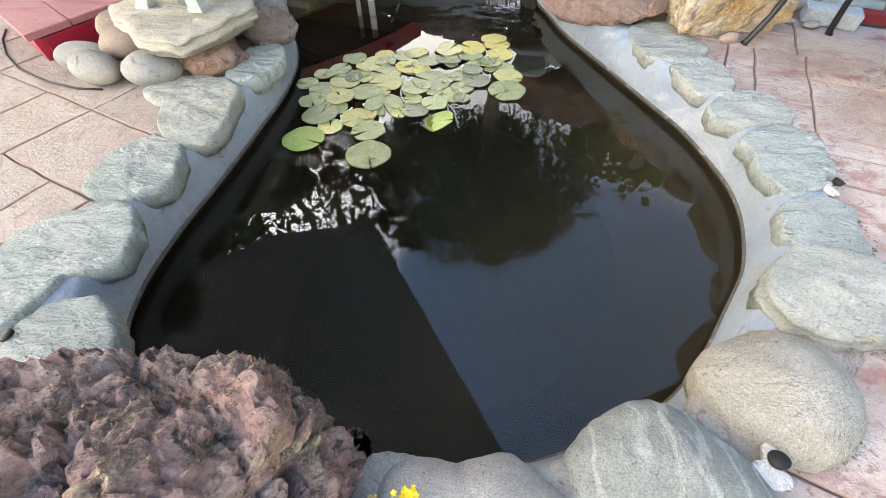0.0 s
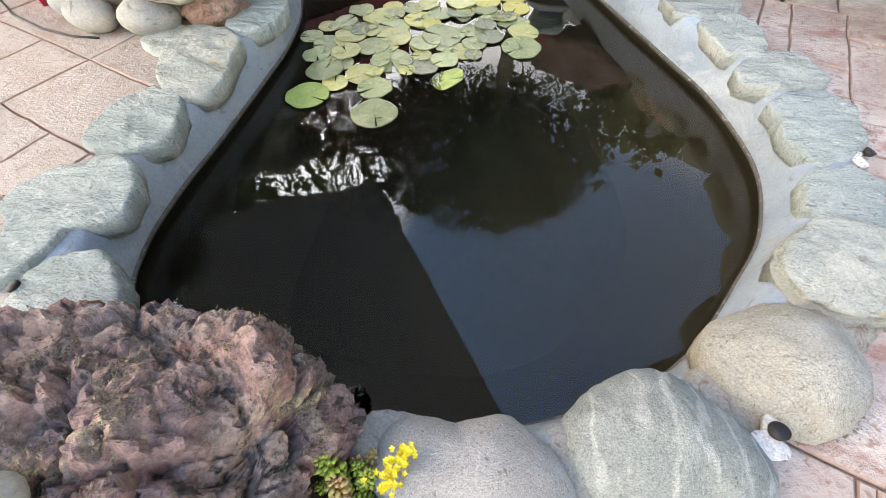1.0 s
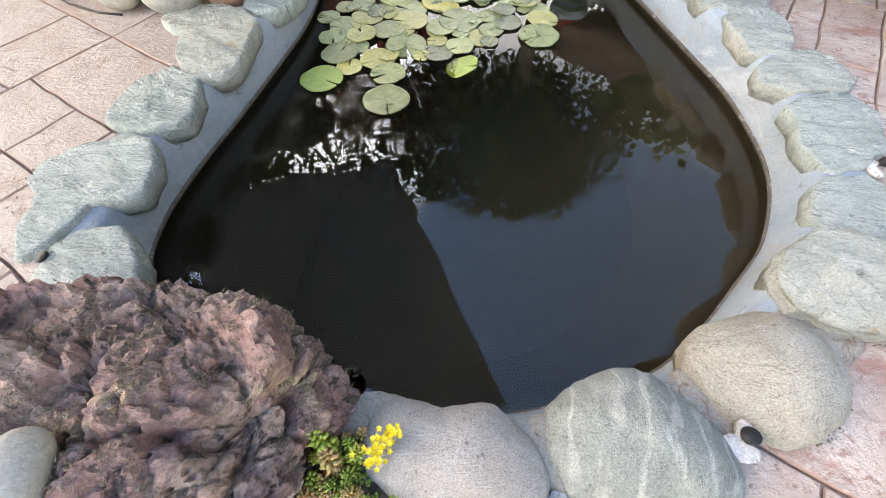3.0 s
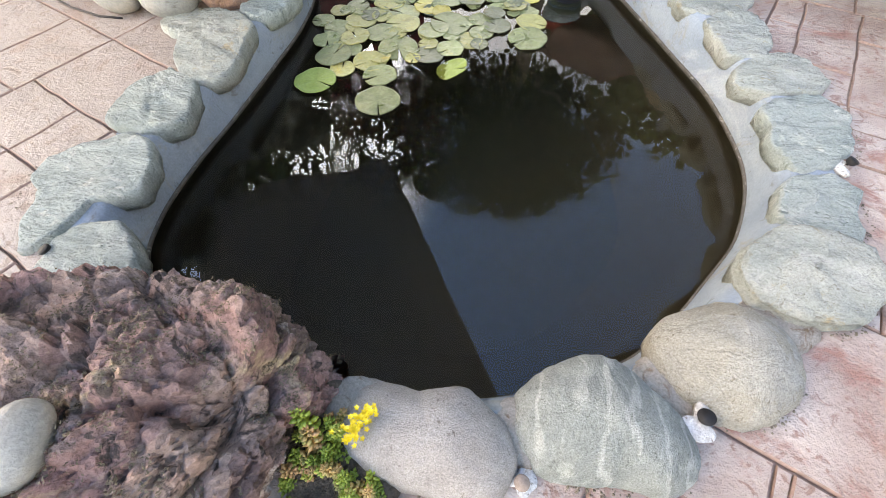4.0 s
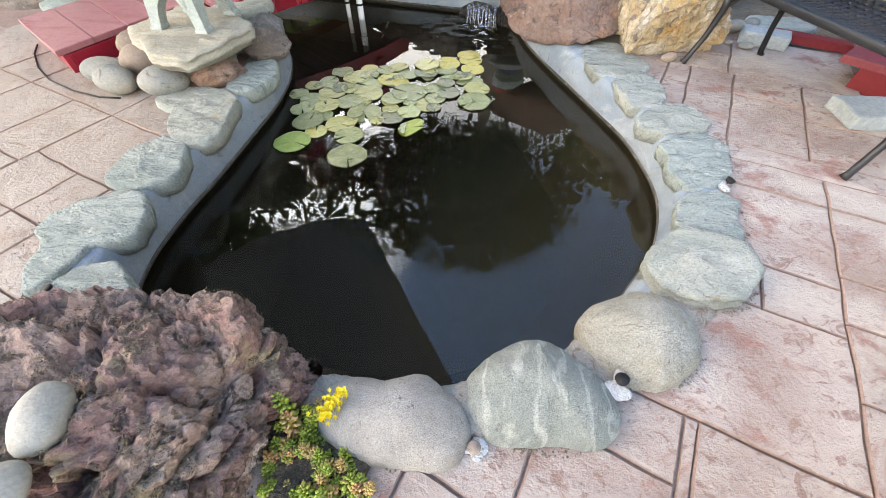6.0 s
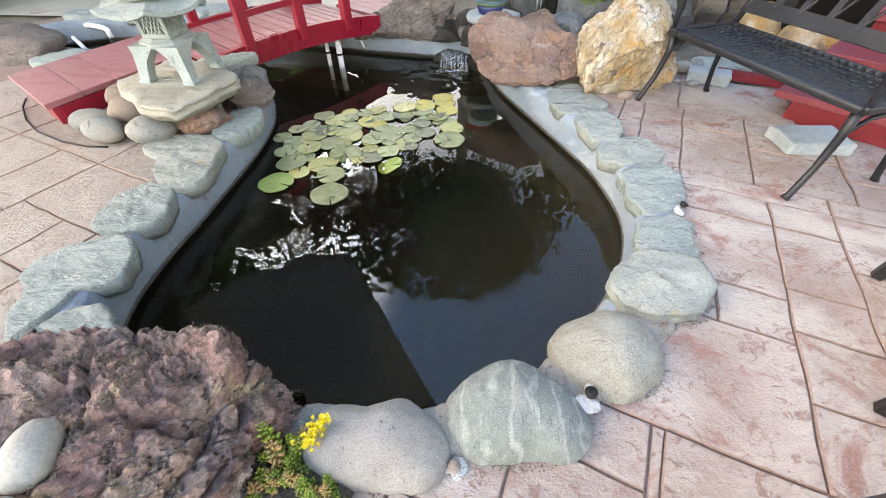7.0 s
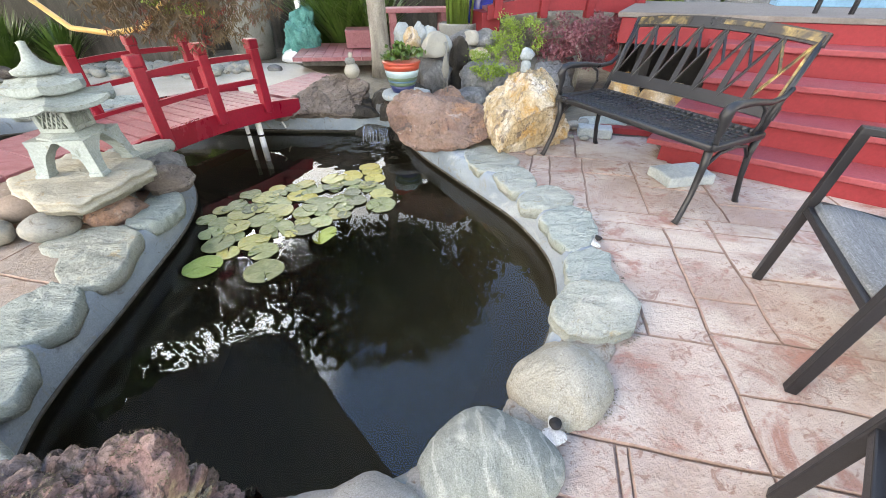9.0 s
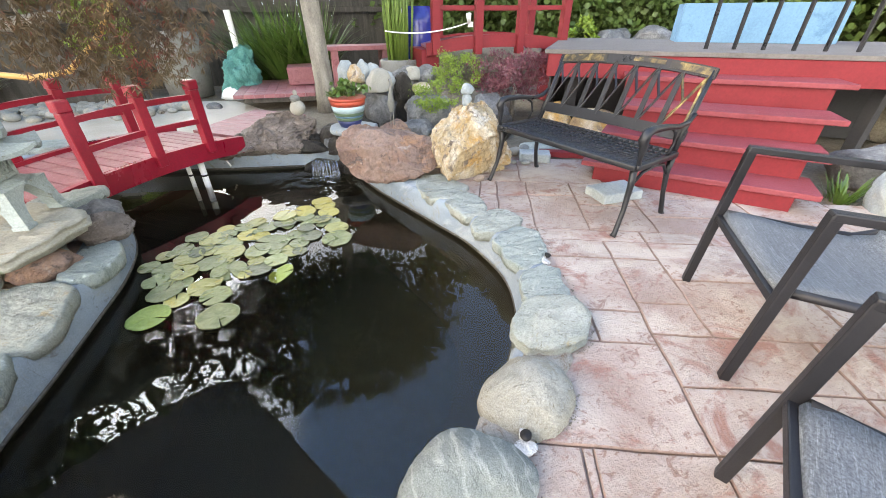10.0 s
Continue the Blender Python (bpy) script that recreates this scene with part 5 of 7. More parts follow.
for u in (0.02, LB - 0.02):
    part("back_post", tube(bmesh.new(), [back_point(u, -0.05), back_point(u, 0.4), back_point(u, 1.0)], [0.018, 0.015, 0.014], 10), "iron", bench)
# the gold strips paint sunlight falling on the black top rail
RAILS = ((0.22, 0.07, 0.010, "iron", "lower_rail", 0.0, 1.0), (0.97, 0.062, 0.010, "iron", "top_rail", 0.0, 1.0), (0.975, 0.040, 0.013, "sunlit", "gilded_patch", 0.01, 0.24), (0.985, 0.024, 0.0125, "sunlit", "gilded_patch", 0.27, 0.46), (0.975, 0.046, 0.013, "sunlit", "gilded_patch", 0.64, 0.97))
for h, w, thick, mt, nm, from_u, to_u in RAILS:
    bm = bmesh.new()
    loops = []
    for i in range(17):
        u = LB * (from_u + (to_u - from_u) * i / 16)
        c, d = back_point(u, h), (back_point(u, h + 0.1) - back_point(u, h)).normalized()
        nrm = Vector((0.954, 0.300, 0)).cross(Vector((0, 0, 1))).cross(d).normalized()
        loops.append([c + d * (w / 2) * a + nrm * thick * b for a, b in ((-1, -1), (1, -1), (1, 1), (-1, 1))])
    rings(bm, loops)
    part(nm, bm, mt, bench, "gold tint of low sun painted on the black rail" if nm == "gilded_patch" else "", smooth=False)
for i in range(8):
    u = 0.03 + (LB - 0.06) * i / 7
    # the first bars carry the painted sunlight too
    mt = "sunlit" if i < 1 else "iron"
    part("back_bar", beam(bmesh.new(), back_point(u, 0.25), back_point(u, 0.95), 0.034, 0.012, 0.003), mt, bench, smooth=False)
    if i < 7:
        v = 0.03 + (LB - 0.06) * (i + 1) / 7
        part("lattice_bar", beam(bmesh.new(), back_point(v, 0.25), back_point(u, 0.95), 0.030, 0.010, 0.003), mt, bench, smooth=False)
        k = 0.03 + (LB - 0.06) * (i + 0.5) / 7
        part("lattice_bar", beam(bmesh.new(), back_point(k, 0.59), back_point(v, 0.90), 0.014, 0.010, 0.002), mt, bench, smooth=False)


# ---- sling chairs ----
def chair(x, y, turn, label):
    t = thing("patio_chair", label, "chair", pose(x, y, 0, 0, 0, turn), "black patio chairs")
    W, s = 0.63, 0.017
    for side in (0.0, W):
        part("front_leg", beam(bmesh.new(), (side, 0, 0), (side, 0.042, 0.675), 0.034, 0.034, 0.004, (0, 1, 0)), "chairblack", t, smooth=False)
        part("armrest", beam(bmesh.new(), (side, 0.026, 0.672), (side, 0.66, 0.635), 0.036, 0.028, 0.005), "chairblack", t, smooth=False)
        part("back_leg", beam(bmesh.new(), (side, 0.66, 0.625), (side, 0.60, 0.0), 0.034, 0.034, 0.004, (0, 1, 0)), "chairblack", t, smooth=False)
        part("side_rail", tube(bmesh.new(), [(side + (s if side == 0 else -s) * 1.6, 0.04, 0.392), (side + (s if side == 0 else -s) * 1.6, 0.30, 0.365), (side + (s if side == 0 else -s) * 1.6, 0.50, 0.355), (side + (s if side == 0 else -s) * 1.6, 0.58, 0.39), (side + (s if side == 0 else -s) * 1.6, 0.70, 0.72), (side + (s if side == 0 else -s) * 1.6, 0.76, 0.92)], 0.017, 10), "chairblack", t)
    part("front_bar", beam(bmesh.new(), (0, 0.025, 0.362), (W, 0.025, 0.362), 0.03, 0.03, 0.004), "chairblack", t, smooth=False)
    part("rear_bar", beam(bmesh.new(), (0, 0.63, 0.30), (W, 0.63, 0.30), 0.03, 0.03, 0.004), "chairblack", t, smooth=False)
    prof = [(0.028, 0.382), (0.034, 0.400), (0.10, 0.402), (0.30, 0.372), (0.48, 0.360), (0.56, 0.38), (0.62, 0.50), (0.70, 0.725), (0.76, 0.92)]
    bm = bmesh.new()
    loops = []
    for k in range(9):
        u = 0.03 + (W - 0.06) * k / 8
        sag = 0.012 * math.sin(math.pi * k / 8)
        loops.append([Vector((u, b + 0.0, z - sag + d)) for b, z, d in [(b, z, 0.003) for b, z in prof] + [(b, z, -0.003) for b, z in prof[::-1]]])
    rings(bm, loops)
    part("sling", bm, "fabric", t, "woven grey sling fabric")
    return t


chair(2.095, 0.998, -125.6, "black patio chair with grey woven sling seat")
chair(1.405, 0.222, -145.0, "black patio chair with grey woven sling seat near the pond")

# ---- red steps and deck ----
steps = thing("garden_steps", "broad red painted timber steps up to the deck", "steps", kind="structure")
TREADS = [((2.42, 2.37), (3.44, 1.27), 0.15), ((2.66, 2.50), (3.66, 1.42), 0.325), ((2.90, 2.60), (4.01, 1.61), 0.50), ((3.17, 2.95), (4.47, 1.89), 0.675)]
for i, (a, b, z) in enumerate(TREADS):
    a, b = Vector((*a, z)), Vector((*b, z))
    d = (b - a).normalized()
    n = Vector((-d.y, d.x, 0))
    bm = bmesh.new()
    beam(bm, a + n * 0.19 - Vector((0, 0, 0.02)), b + n * 0.19 - Vector((0, 0, 0.02)), 0.38, 0.04, 0.006)
    part("tread", bm, "nosing", steps, "worn red tread with a rounded nose", smooth=False)
    bm = bmesh.new()
    beam(bm, a + d * (0.10 if i == 0 else 0.02) + n * 0.05 - Vector((0, 0, 0.04 + 0.0875 - (0.022 if i == 0 else 0))), b - d * 0.12 + n * 0.05 - Vector((0, 0, 0.04 + 0.0875 - (0.022 if i == 0 else 0))), 0.03, 0.175 - (0.045 if i == 0 else 0), 0.003)
    part("riser", bm, "stepred", steps, smooth=False)
    bm = bmesh.new()
    beam(bm, b - d * 0.14 + n * 0.06 - Vector((0, 0, 0.04 + (z - 0.04) / 2)), b - d * 0.14 + n * 0.40 - Vector((0, 0, 0.04 + (z - 0.04) / 2)), 0.03, z - 0.04, 0.003)
    part("end_board", bm, "stepred", steps, smooth=False)
deck = thing("deck", "raised deck with red fascia and grey boards", "deck", kind="structure")
DA, DB = Vector((2.78, 3.62, 0.85)), Vector((6.2, 1.05, 0.85))
dd = (DB - DA).normalized()
dn = Vector((-dd.y, dd.x, 0))
for i in range(16):
    bm = bmesh.new()
    o = dn * (0.07 + 0.145 * i) - Vector((0, 0, 0.02))
    beam(bm, DA - dd * 0.05 + o, DB + o, 0.14, 0.04, 0.004)
    part("deck_board", bm, "deckgrey", deck, smooth=False)
part("fascia", beam(bmesh.new(), DA + dn * 0.03 - Vector((0, 0, 0.145)), DB + dn * 0.03 - Vector((0, 0, 0.145)), 0.03, 0.205, 0.003), "stepred", deck, smooth=False)
part("end_fascia", beam(bmesh.new(), DA + dn * 0.045 + dd * 0.0 - Vector((0, 0, 0.145)), DA + dn * 2.3 - Vector((0, 0, 0.145)), 0.03, 0.205, 0.003), "stepred", deck, smooth=False)
# posts take the painted shade colour so they sink into the dark
for s in (0.25, 1.6, 2.9, 4.1):
    for q in (0.3, 1.9):
        p = DA + dd * s + dn * q
        part("support_post", box(bmesh.new(), (p.x - 0.05, p.y - 0.05, -0.03), (p.x + 0.05, p.y + 0.05, 0.808), 0.005), "underdeck", deck, smooth=False)
# boards added to close the space below and paint its shade
part("back_board", beam(bmesh.new(), DA + dn * 0.95 + dd * 0.02 - Vector((0, 0, 0.46)), DB + dn * 0.95 - Vector((0, 0, 0.46)), 0.03, 0.80, 0.0), "underdeck", deck, smooth=False)
part("side_board", beam(bmesh.new(), DA + dn * 0.08 + dd * 0.03 - Vector((0, 0, 0.56)), DA + dn * 0.93 + dd * 0.03 - Vector((0, 0, 0.56)), 0.02, 0.60, 0.0), "underdeck", deck, smooth=False)
rail = thing("deck_railing", "black metal railing on the deck edge", "railing", kind="")
ra, rb = DA + dd * 1.45 + dn * 0.45, DB + dn * 0.30
rd = (rb - ra).normalized()
for i in range(12):
    p = ra + rd * (0.235 * i)
    part("baluster" if i % 4 else "post", box(bmesh.new(), (p.x - 0.014, p.y - 0.014, 0.85), (p.x + 0.014, p.y + 0.014, 1.75), 0.003), "iron", rail, smooth=False)
for z in (1.74,):
    part("rail", beam(bmesh.new(), ra + Vector((0, 0, z - 0.85)), rb + Vector((0, 0, z - 0.85)), 0.04, 0.03, 0.004), "iron", rail, smooth=False)
tub = thing("planter_tub", "long pale blue painted planter box on the deck", "planter")
ta, tb = Vector((4.85, 4.10, 0.85)), Vector((6.1, 3.12, 0.85))
td = (tb - ta).normalized()
tn = Vector((-td.y, td.x, 0))
for o in (0.0, 0.45):
    part("side_panel", beam(bmesh.new(), ta + tn * o + Vector((0, 0, 0.20)), tb + tn * o + Vector((0, 0, 0.20)), 0.03, 0.40, 0.004), "bluebox", tub, smooth=False)
for p in (ta, tb):
    part("end_panel", beam(bmesh.new(), p + tn * 0.015 + Vector((0, 0, 0.20)), p + tn * 0.435 + Vector((0, 0, 0.20)), 0.03, 0.398, 0.004), "bluebox", tub, smooth=False)
part("soil_fill", beam(bmesh.new(), ta + td * 0.02 + tn * 0.225 + Vector((0, 0, 0.17)), tb - td * 0.02 + tn * 0.225 + Vector((0, 0, 0.17)), 0.41, 0.33, 0.0), "soil", tub, smooth=False)


solo("cable", tube(bmesh.new(), [(-2.47, 2.43, 0.004), (-2.38, 2.30, 0.004), (-2.20, 2.12, 0.004), (-2.01, 1.98, 0.004), (-1.77, 1.87, 0.004), (-1.58, 1.82, 0.004), (-1.46, 1.82, 0.004)], 0.005, 8), "blackplastic", "thin dark cable lying in a bend on the patio", "cable")
# loose slabs and stones under the bench
def slab_block(x, y, sx, sy, h, turn, label):
    bm = bmesh.new()
    box(bm, (-sx / 2, -sy / 2, 0), (sx / 2, sy / 2, h), 0.012)
    bmesh.ops.subdivide_edges(bm, edges=list(bm.edges), cuts=3, use_grid_fill=True)
    for v in bm.verts:
        v.co += Vector((noise.noise(v.co * 9), noise.noise(v.co * 9 + Vector((5, 0, 0))), 0.5 * noise.noise(v.co * 12))) * 0.010
    solo("stone_block", bm, "bluestone", label, "stone slab", pose(x, y, 0, 0, 0, turn), "loose slabs at the bench", smooth=False)


slab_block(2.44, 1.97, 0.34, 0.22, 0.07, 0, "blue-grey rough slab lying before the red steps")
slab_block(2.30, 2.88, 0.28, 0.15, 0.08, -25, "blue-grey block lying under the bench")
for i, (x, y, sx, sy, sz) in enumerate(((2.17, 2.80, 0.045, 0.03, 0.02), (2.08, 2.86, 0.03, 0.025, 0.015), (1.95, 2.98, 0.06, 0.05, 0.045), (2.08, 3.02, 0.06, 0.05, 0.05), (2.2, 3.08, 0.06, 0.05, 0.04), (1.62, 2.56, 0.055, 0.03, 0.03), (2.32, 3.12, 0.06, 0.05, 0.04))):
    solo("river_stone", pebble(bmesh.new(), (sx, sy, sz), 80 + i), "tanpebble" if i % 3 == 2 else "pebble", "small rounded stone on the patio edge", "river stone", pose(x, y, 0, 0, 0, 40 * i), "small stones at the bench")
solo("timber", beam(bmesh.new(), (2.40, 2.98, 0.03), (2.78, 2.78, 0.03), 0.09, 0.05), "stepred", "short red painted board lying by the steps", "board", smooth=False)
flagstone("flagstone", "slate", "flat grey-green stone behind the bench", 2.52, 3.15, 0.17, (0, 0, 0.3, -0.1, 0, 0, 0, 0), 0.05, 91, group="loose slabs at the bench")

# ---- the planted bank behind the waterfall ----
bank = random.Random(21)
for i, (x, y, z, sx, sy, sz, mt, cut) in enumerate((
        (1.18, 4.62, 0.0, 0.27, 0.22, 0.50, "greyrock", 0.1), (0.90, 4.72, 0.0, 0.20, 0.17, 0.56, "brownrock", 0.1), (1.56, 4.98, 0.0, 0.30, 0.22, 0.62, "greyrock", 0.1),
        (1.98, 4.95, 0.0, 0.26, 0.2, 0.64, "brownrock", 0.1), (1.46, 4.62, 0.0, 0.13, 0.12, 0.62, "wetrock", 0.1), (1.68, 4.25, 0.0, 0.33, 0.24, 0.44, "greyrock", 0.1),
        (2.10, 4.55, 0.0, 0.24, 0.2, 0.42, "brownrock", 0.1), (2.45, 4.25, 0.0, 0.28, 0.2, 0.40, "greyrock", 0.1), (1.42, 3.95, 0.0, 0.26, 0.18, 0.24, "greyrock", 0.1), (1.95, 3.75, 0.0, 0.22, 0.18, 0.30, "greyrock", 0.1),
        (2.75, 4.65, 0.0, 0.25, 0.2, 0.45, "brownrock", 0.1), (2.35, 3.75, 0.0, 0.16, 0.15, 0.26, "wetrock", 0.1), (1.15, 3.72, 0.0, 0.26, 0.19, 0.29, "redrock", 0.1), (0.95, 4.25, 0.0, 0.17, 0.15, 0.22, "wetrock", 0.1))):
    boulder("rock", mt, "rock stacked in the bank behind the waterfall", "rock", x, y, z - 0.02, (sx, sy, sz), 120 + i, bank.uniform(-20, 20), 0.18, 14, 4, 0.07, group="rocks of the waterfall bank", crag=cut)
# upright pale stones standing along the top of the bank
for i, (x, y, z, sx, sy, sz, mt) in enumerate(((0.84, 4.60, 0.50, 0.085, 0.05, 0.27, "bluestone"), (0.935, 4.54, 0.50, 0.075, 0.055, 0.22, "goldrock"), (1.03, 4.62, 0.50, 0.06, 0.05, 0.27, "bluestone"), (1.14, 4.64, 0.46, 0.085, 0.06, 0.27, "bluestone"), (1.17, 4.47, 0.41, 0.14, 0.09, 0.27, "whitepebble"), (1.29, 4.56, 0.44, 0.07, 0.06, 0.20, "bluestone"), (1.66, 4.86, 0.46, 0.09, 0.08, 0.18, "whitepebble"), (1.84, 4.86, 0.44, 0.12, 0.09, 0.22, "greyrock"), (1.73, 4.70, 0.30, 0.10, 0.08, 0.20, "goldrock"), (0.60, 3.93, -0.02, 0.10, 0.09, 0.15, "greyrock"), (0.68, 3.88, -0.02, 0.05, 0.05, 0.13, "tanpebble"))):
    boulder("rock", mt, "upright pale stone set on the rocky bank", "rock", x, y, z, (sx * 1.25, sy * 1.2, sz * 0.86), 150 + i, bank.uniform(-25, 25), 0.14, 7, 4, 0.05, group="upright stones of the bank")
boulder("rock", "wetrock", "dark wet stone in the run of the upper stream", "rock", 1.46, 4.52, 0.30, (0.10, 0.08, 0.30), 171, 10, 0.12, 9, 5, 0.05, group="upright stones of the bank")
solo("slab", flag(bmesh.new(), 0.22, (0, 0, 0.1, 0, 0.05, 0, 0, 0), 0.035, 71, 0.1, -0.02), "bluestone", "thin grey slab carrying the painted pot", "stone slab", pose(0.78, 3.86, 0.17))
boulder("rock", "greyrock", "dark rock carrying the slab of the pot", "rock", 0.80, 3.88, -0.02, (0.17, 0.15, 0.2), 72, 0, 0.1, 8)

pot = thing("flower_pot", "round pot with painted bands and a leafy plant", "flower pot", pose(0.76, 3.86, 0.205))
bands = [("pot_navy", 0.0, 0.065), ("pot_green", 0.065, 0.095), ("pot_blue", 0.095, 0.11), ("pot_green", 0.11, 0.14), ("pot_pale", 0.14, 0.20), ("pot_red", 0.20, 0.255)]


def pot_r(z):
    return 0.098 + 0.075 * math.sin(min(1, z / 0.25) * 1.3)


for mt, z0, z1 in bands:
    bm = bmesh.new()
    lathe(bm, [(0.02, z0), (pot_r(z0), z0), (pot_r((z0 + z1) / 2) + 0.001, (z0 + z1) / 2), (pot_r(z1), z1), (0.02, z1)], 28)
    part("painted_band", bm, mt, pot)
part("rim", lathe(bmesh.new(), [(0.14, 0.25), (0.178, 0.252), (0.180, 0.268), (0.15, 0.270)], 28), "pot_red", pot, "orange-red rim")
part("foliage", leaves(bmesh.new(), 420, random.Random(3), (0, 0, 0.32), (0.21, 0.21, 0.075), 0.05), "strap", pot, "bright green leaves")


def cairn(x, y, z, sizes, label, mat="whitepebble"):
    t = thing("stone_cairn", label, "stacked stones", pose(x, y, z))
    h = 0.0
    for i, (sx, sy, sz) in enumerate(sizes):
        bm = rock(bmesh.new(), (sx, sy, sz * 1.75), 60 + i, 0.14, 7, 3, 1.6, 0.04) if mat == "goldrock" else pebble(bmesh.new(), (sx, sy, sz), 60 + i)
        bmesh.ops.translate(bm, verts=bm.verts, vec=(0.004 * (-1) ** i, 0, h))
        part("stone", bm, "bluestone" if mat == "goldrock" and i else mat if i % 2 == 0 else "pebble", t)
        h += sz * 1.62
    return t


cairn(0.28, 4.08, 0.30, ((0.075, 0.06, 0.075), (0.05, 0.045, 0.035), (0.022, 0.022, 0.028)), "small pile of three balanced stones on the brown rock")
cairn(1.60, 2.84, 0.50, ((0.035, 0.03, 0.018), (0.045, 0.035, 0.055), (0.055, 0.04, 0.045)), "pale balanced stones on the golden boulder", "goldrock")
# thin bird ornament
bm = bmesh.new()
tube(bm, [(0, 0, 0.12), (0.005, 0, 0.18), (0.0, 0, 0.24), (-0.02, 0, 0.32), (-0.01, 0, 0.38), (0.01, 0, 0.40), (0.03, 0, 0.395)], [0.02, 0.035, 0.028, 0.012, 0.009, 0.011, 0.004], 10)
for s in (-0.012, 0.012):
    tube(bm, [(s, s, 0.14), (s * 1.6, s, 0.0)], 0.005, 6)
solo("garden_ornament", bm, "concrete", "slender grey weathered garden ornament on thin legs", "garden ornament", pose(1.14, 3.62, 0.24, 0, 0, 90))

# two small white shells on the brown rock
for dx in (-0.022, 0.022):
    solo("shell", pebble(bmesh.new(), (0.016, 0.010, 0.013), 90 + int(dx * 1000), 2), "white", "small white shell set on the brown rock", "shell", pose(-0.13 + dx, 3.928, 0.03), "white shells")
# plants on the bank
solo("shrub", leaves(bmesh.new(), 1300, random.Random(4), (0, 0, 0.18), (0.26, 0.2, 0.16), 0.027, lobes=2), "lime", "low feathery lime green shrub between rocks", "shrub", pose(1.72, 4.10, 0.22))
solo("shrub", leaves(bmesh.new(), 1700, random.Random(5), (0, 0, 0.28), (0.28, 0.25, 0.31), 0.027, lobes=2), "lime", "upright lime green shrub beside the red maple", "shrub", pose(2.12, 4.55, 0.25))
mp = thing("dwarf_maple", "low spreading dwarf maple with dark red leaves", "shrub", pose(2.85, 4.45, 0.35))
part("trunk", tube(bmesh.new(), [(0, 0, -0.35), (0.02, 0, 0.0), (-0.05, 0.02, 0.15), (0.05, -0.03, 0.25)], [0.03, 0.025, 0.02, 0.01], 8), "bark", mp)
part("crown", leaves(bmesh.new(), 3000, random.Random(6), (0, 0, 0.18), (0.54, 0.35, 0.27), 0.036, 0.5, 2), "redleaf", mp, "fine dark red and pink leaves")
reeds = thing("reed_clump", "tall green horsetail reeds in a basin", "reeds", pose(1.70, 5.75, 0.60))
bm = bmesh.new()
rr = random.Random(9)
for _ in range(70):
    a, d = rr.uniform(0, 6.28), 0.17 * math.sqrt(rr.random())
    x, y = d * math.cos(a), d * math.sin(a)
    tube(bm, [(x, y, 0), (x * 1.2, y * 1.2, 0.5), (x * 1.5 + rr.gauss(0, 0.03), y * 1.5, rr.uniform(0.9, 1.4))], [0.008, 0.008, 0.004], 5)
tagged(part("reed", bm, "reed", reeds), "dense upright green reed stalks", kind="stuff")
part("basin", lathe(bmesh.new(), [(0.05, -0.6), (0.24, -0.6), (0.28, 0.0), (0.26, 0.02), (0.22, -0.03), (0.03, -0.03)], 20), "concrete", reeds)
bp = thing("blue_pot", "tall glazed cobalt blue garden pot", "flower pot", pose(2.05, 6.1, 0.0))
part("body", lathe(bmesh.new(), [(0.05, 0), (0.22, 0.02), (0.26, 0.5), (0.24, 1.0), (0.22, 1.25), (0.19, 1.25), (0.18, 1.0)], 24), "bluepot", bp)

# second red bridge at the back
far_bridge = thing("garden_bridge", "red timber footbridge behind the planted bank", "bridge")
fa, fb = Vector((1.95, 5.25, 0.80)), Vector((4.0, 4.95, 0.80))
fd = (fb - fa).normalized()
fn = Vector((-fd.y, fd.x, 0))
plank_run(far_bridge, fa.xy, fb.xy, (fn * 0.8).xy, 14, 0.80, 0.10, 0.03, 0.008, "planks")
for side in (0, 0.8):
    bm = bmesh.new()
    rings(bm, [[fa + fd * (2.07 * i / 12) + fn * (side + s * 0.03) + Vector((0, 0, 0.10 * 4 * (i / 12) * (1 - i / 12) + dz)) for s, dz in ((-1, 0.03), (1, 0.03), (1, -0.12), (-1, -0.12))] for i in range(13)])
    part("side_beam", bm, "stepred", far_bridge, smooth=False)
    for s in ((0.12, 0.68, 1.25, 1.85) if side == 0 else (0.30, 1.70)):
        p = fa + fd * s + fn * (side - 0.03 * (1 if side == 0 else -1))
        part("post", box(bmesh.new(), (p.x - 0.05, p.y - 0.05, 0.70), (p.x + 0.05, p.y + 0.05, 1.50), 0.005), "stepred", far_bridge, smooth=False)
    part("rail", beam(bmesh.new(), fa + fn * side + Vector((0, 0, 0.42)) + fd * 0.12, fa + fd * 1.85 + fn * side + Vector((0, 0, 0.42)), 0.03, 0.05), "stepred", far_bridge, smooth=False)
for p in (fa + fn * 0.4, fb + fn * 0.4):
    part("abutment", box(bmesh.new(), (p.x - 0.12, p.y - 0.38, -0.03), (p.x + 0.12, p.y + 0.38, 0.76), 0.01), "stepred", far_bridge, smooth=False)
solo("cable", tube(bmesh.new(), arc((1.4, 5.1, 0.98), (2.48, 5.12, 1.06), -0.06, 12), 0.008, 6), "white", "white cable slung along the red footbridge", "cable")
spot = thing("floodlight", "small white floodlight clipped on the red footbridge", "floodlight", pose(2.48, 5.10, 1.06))
part("head", tube(bmesh.new(), [(0, 0, 0), (-0.03, -0.05, 0.09)], [0.022, 0.035], 14), "white", spot)
part("bracket", box(bmesh.new(), (-0.01, -0.01, -0.05), (0.05, 0.02, 0.01), 0.003), "white", spot, smooth=False)

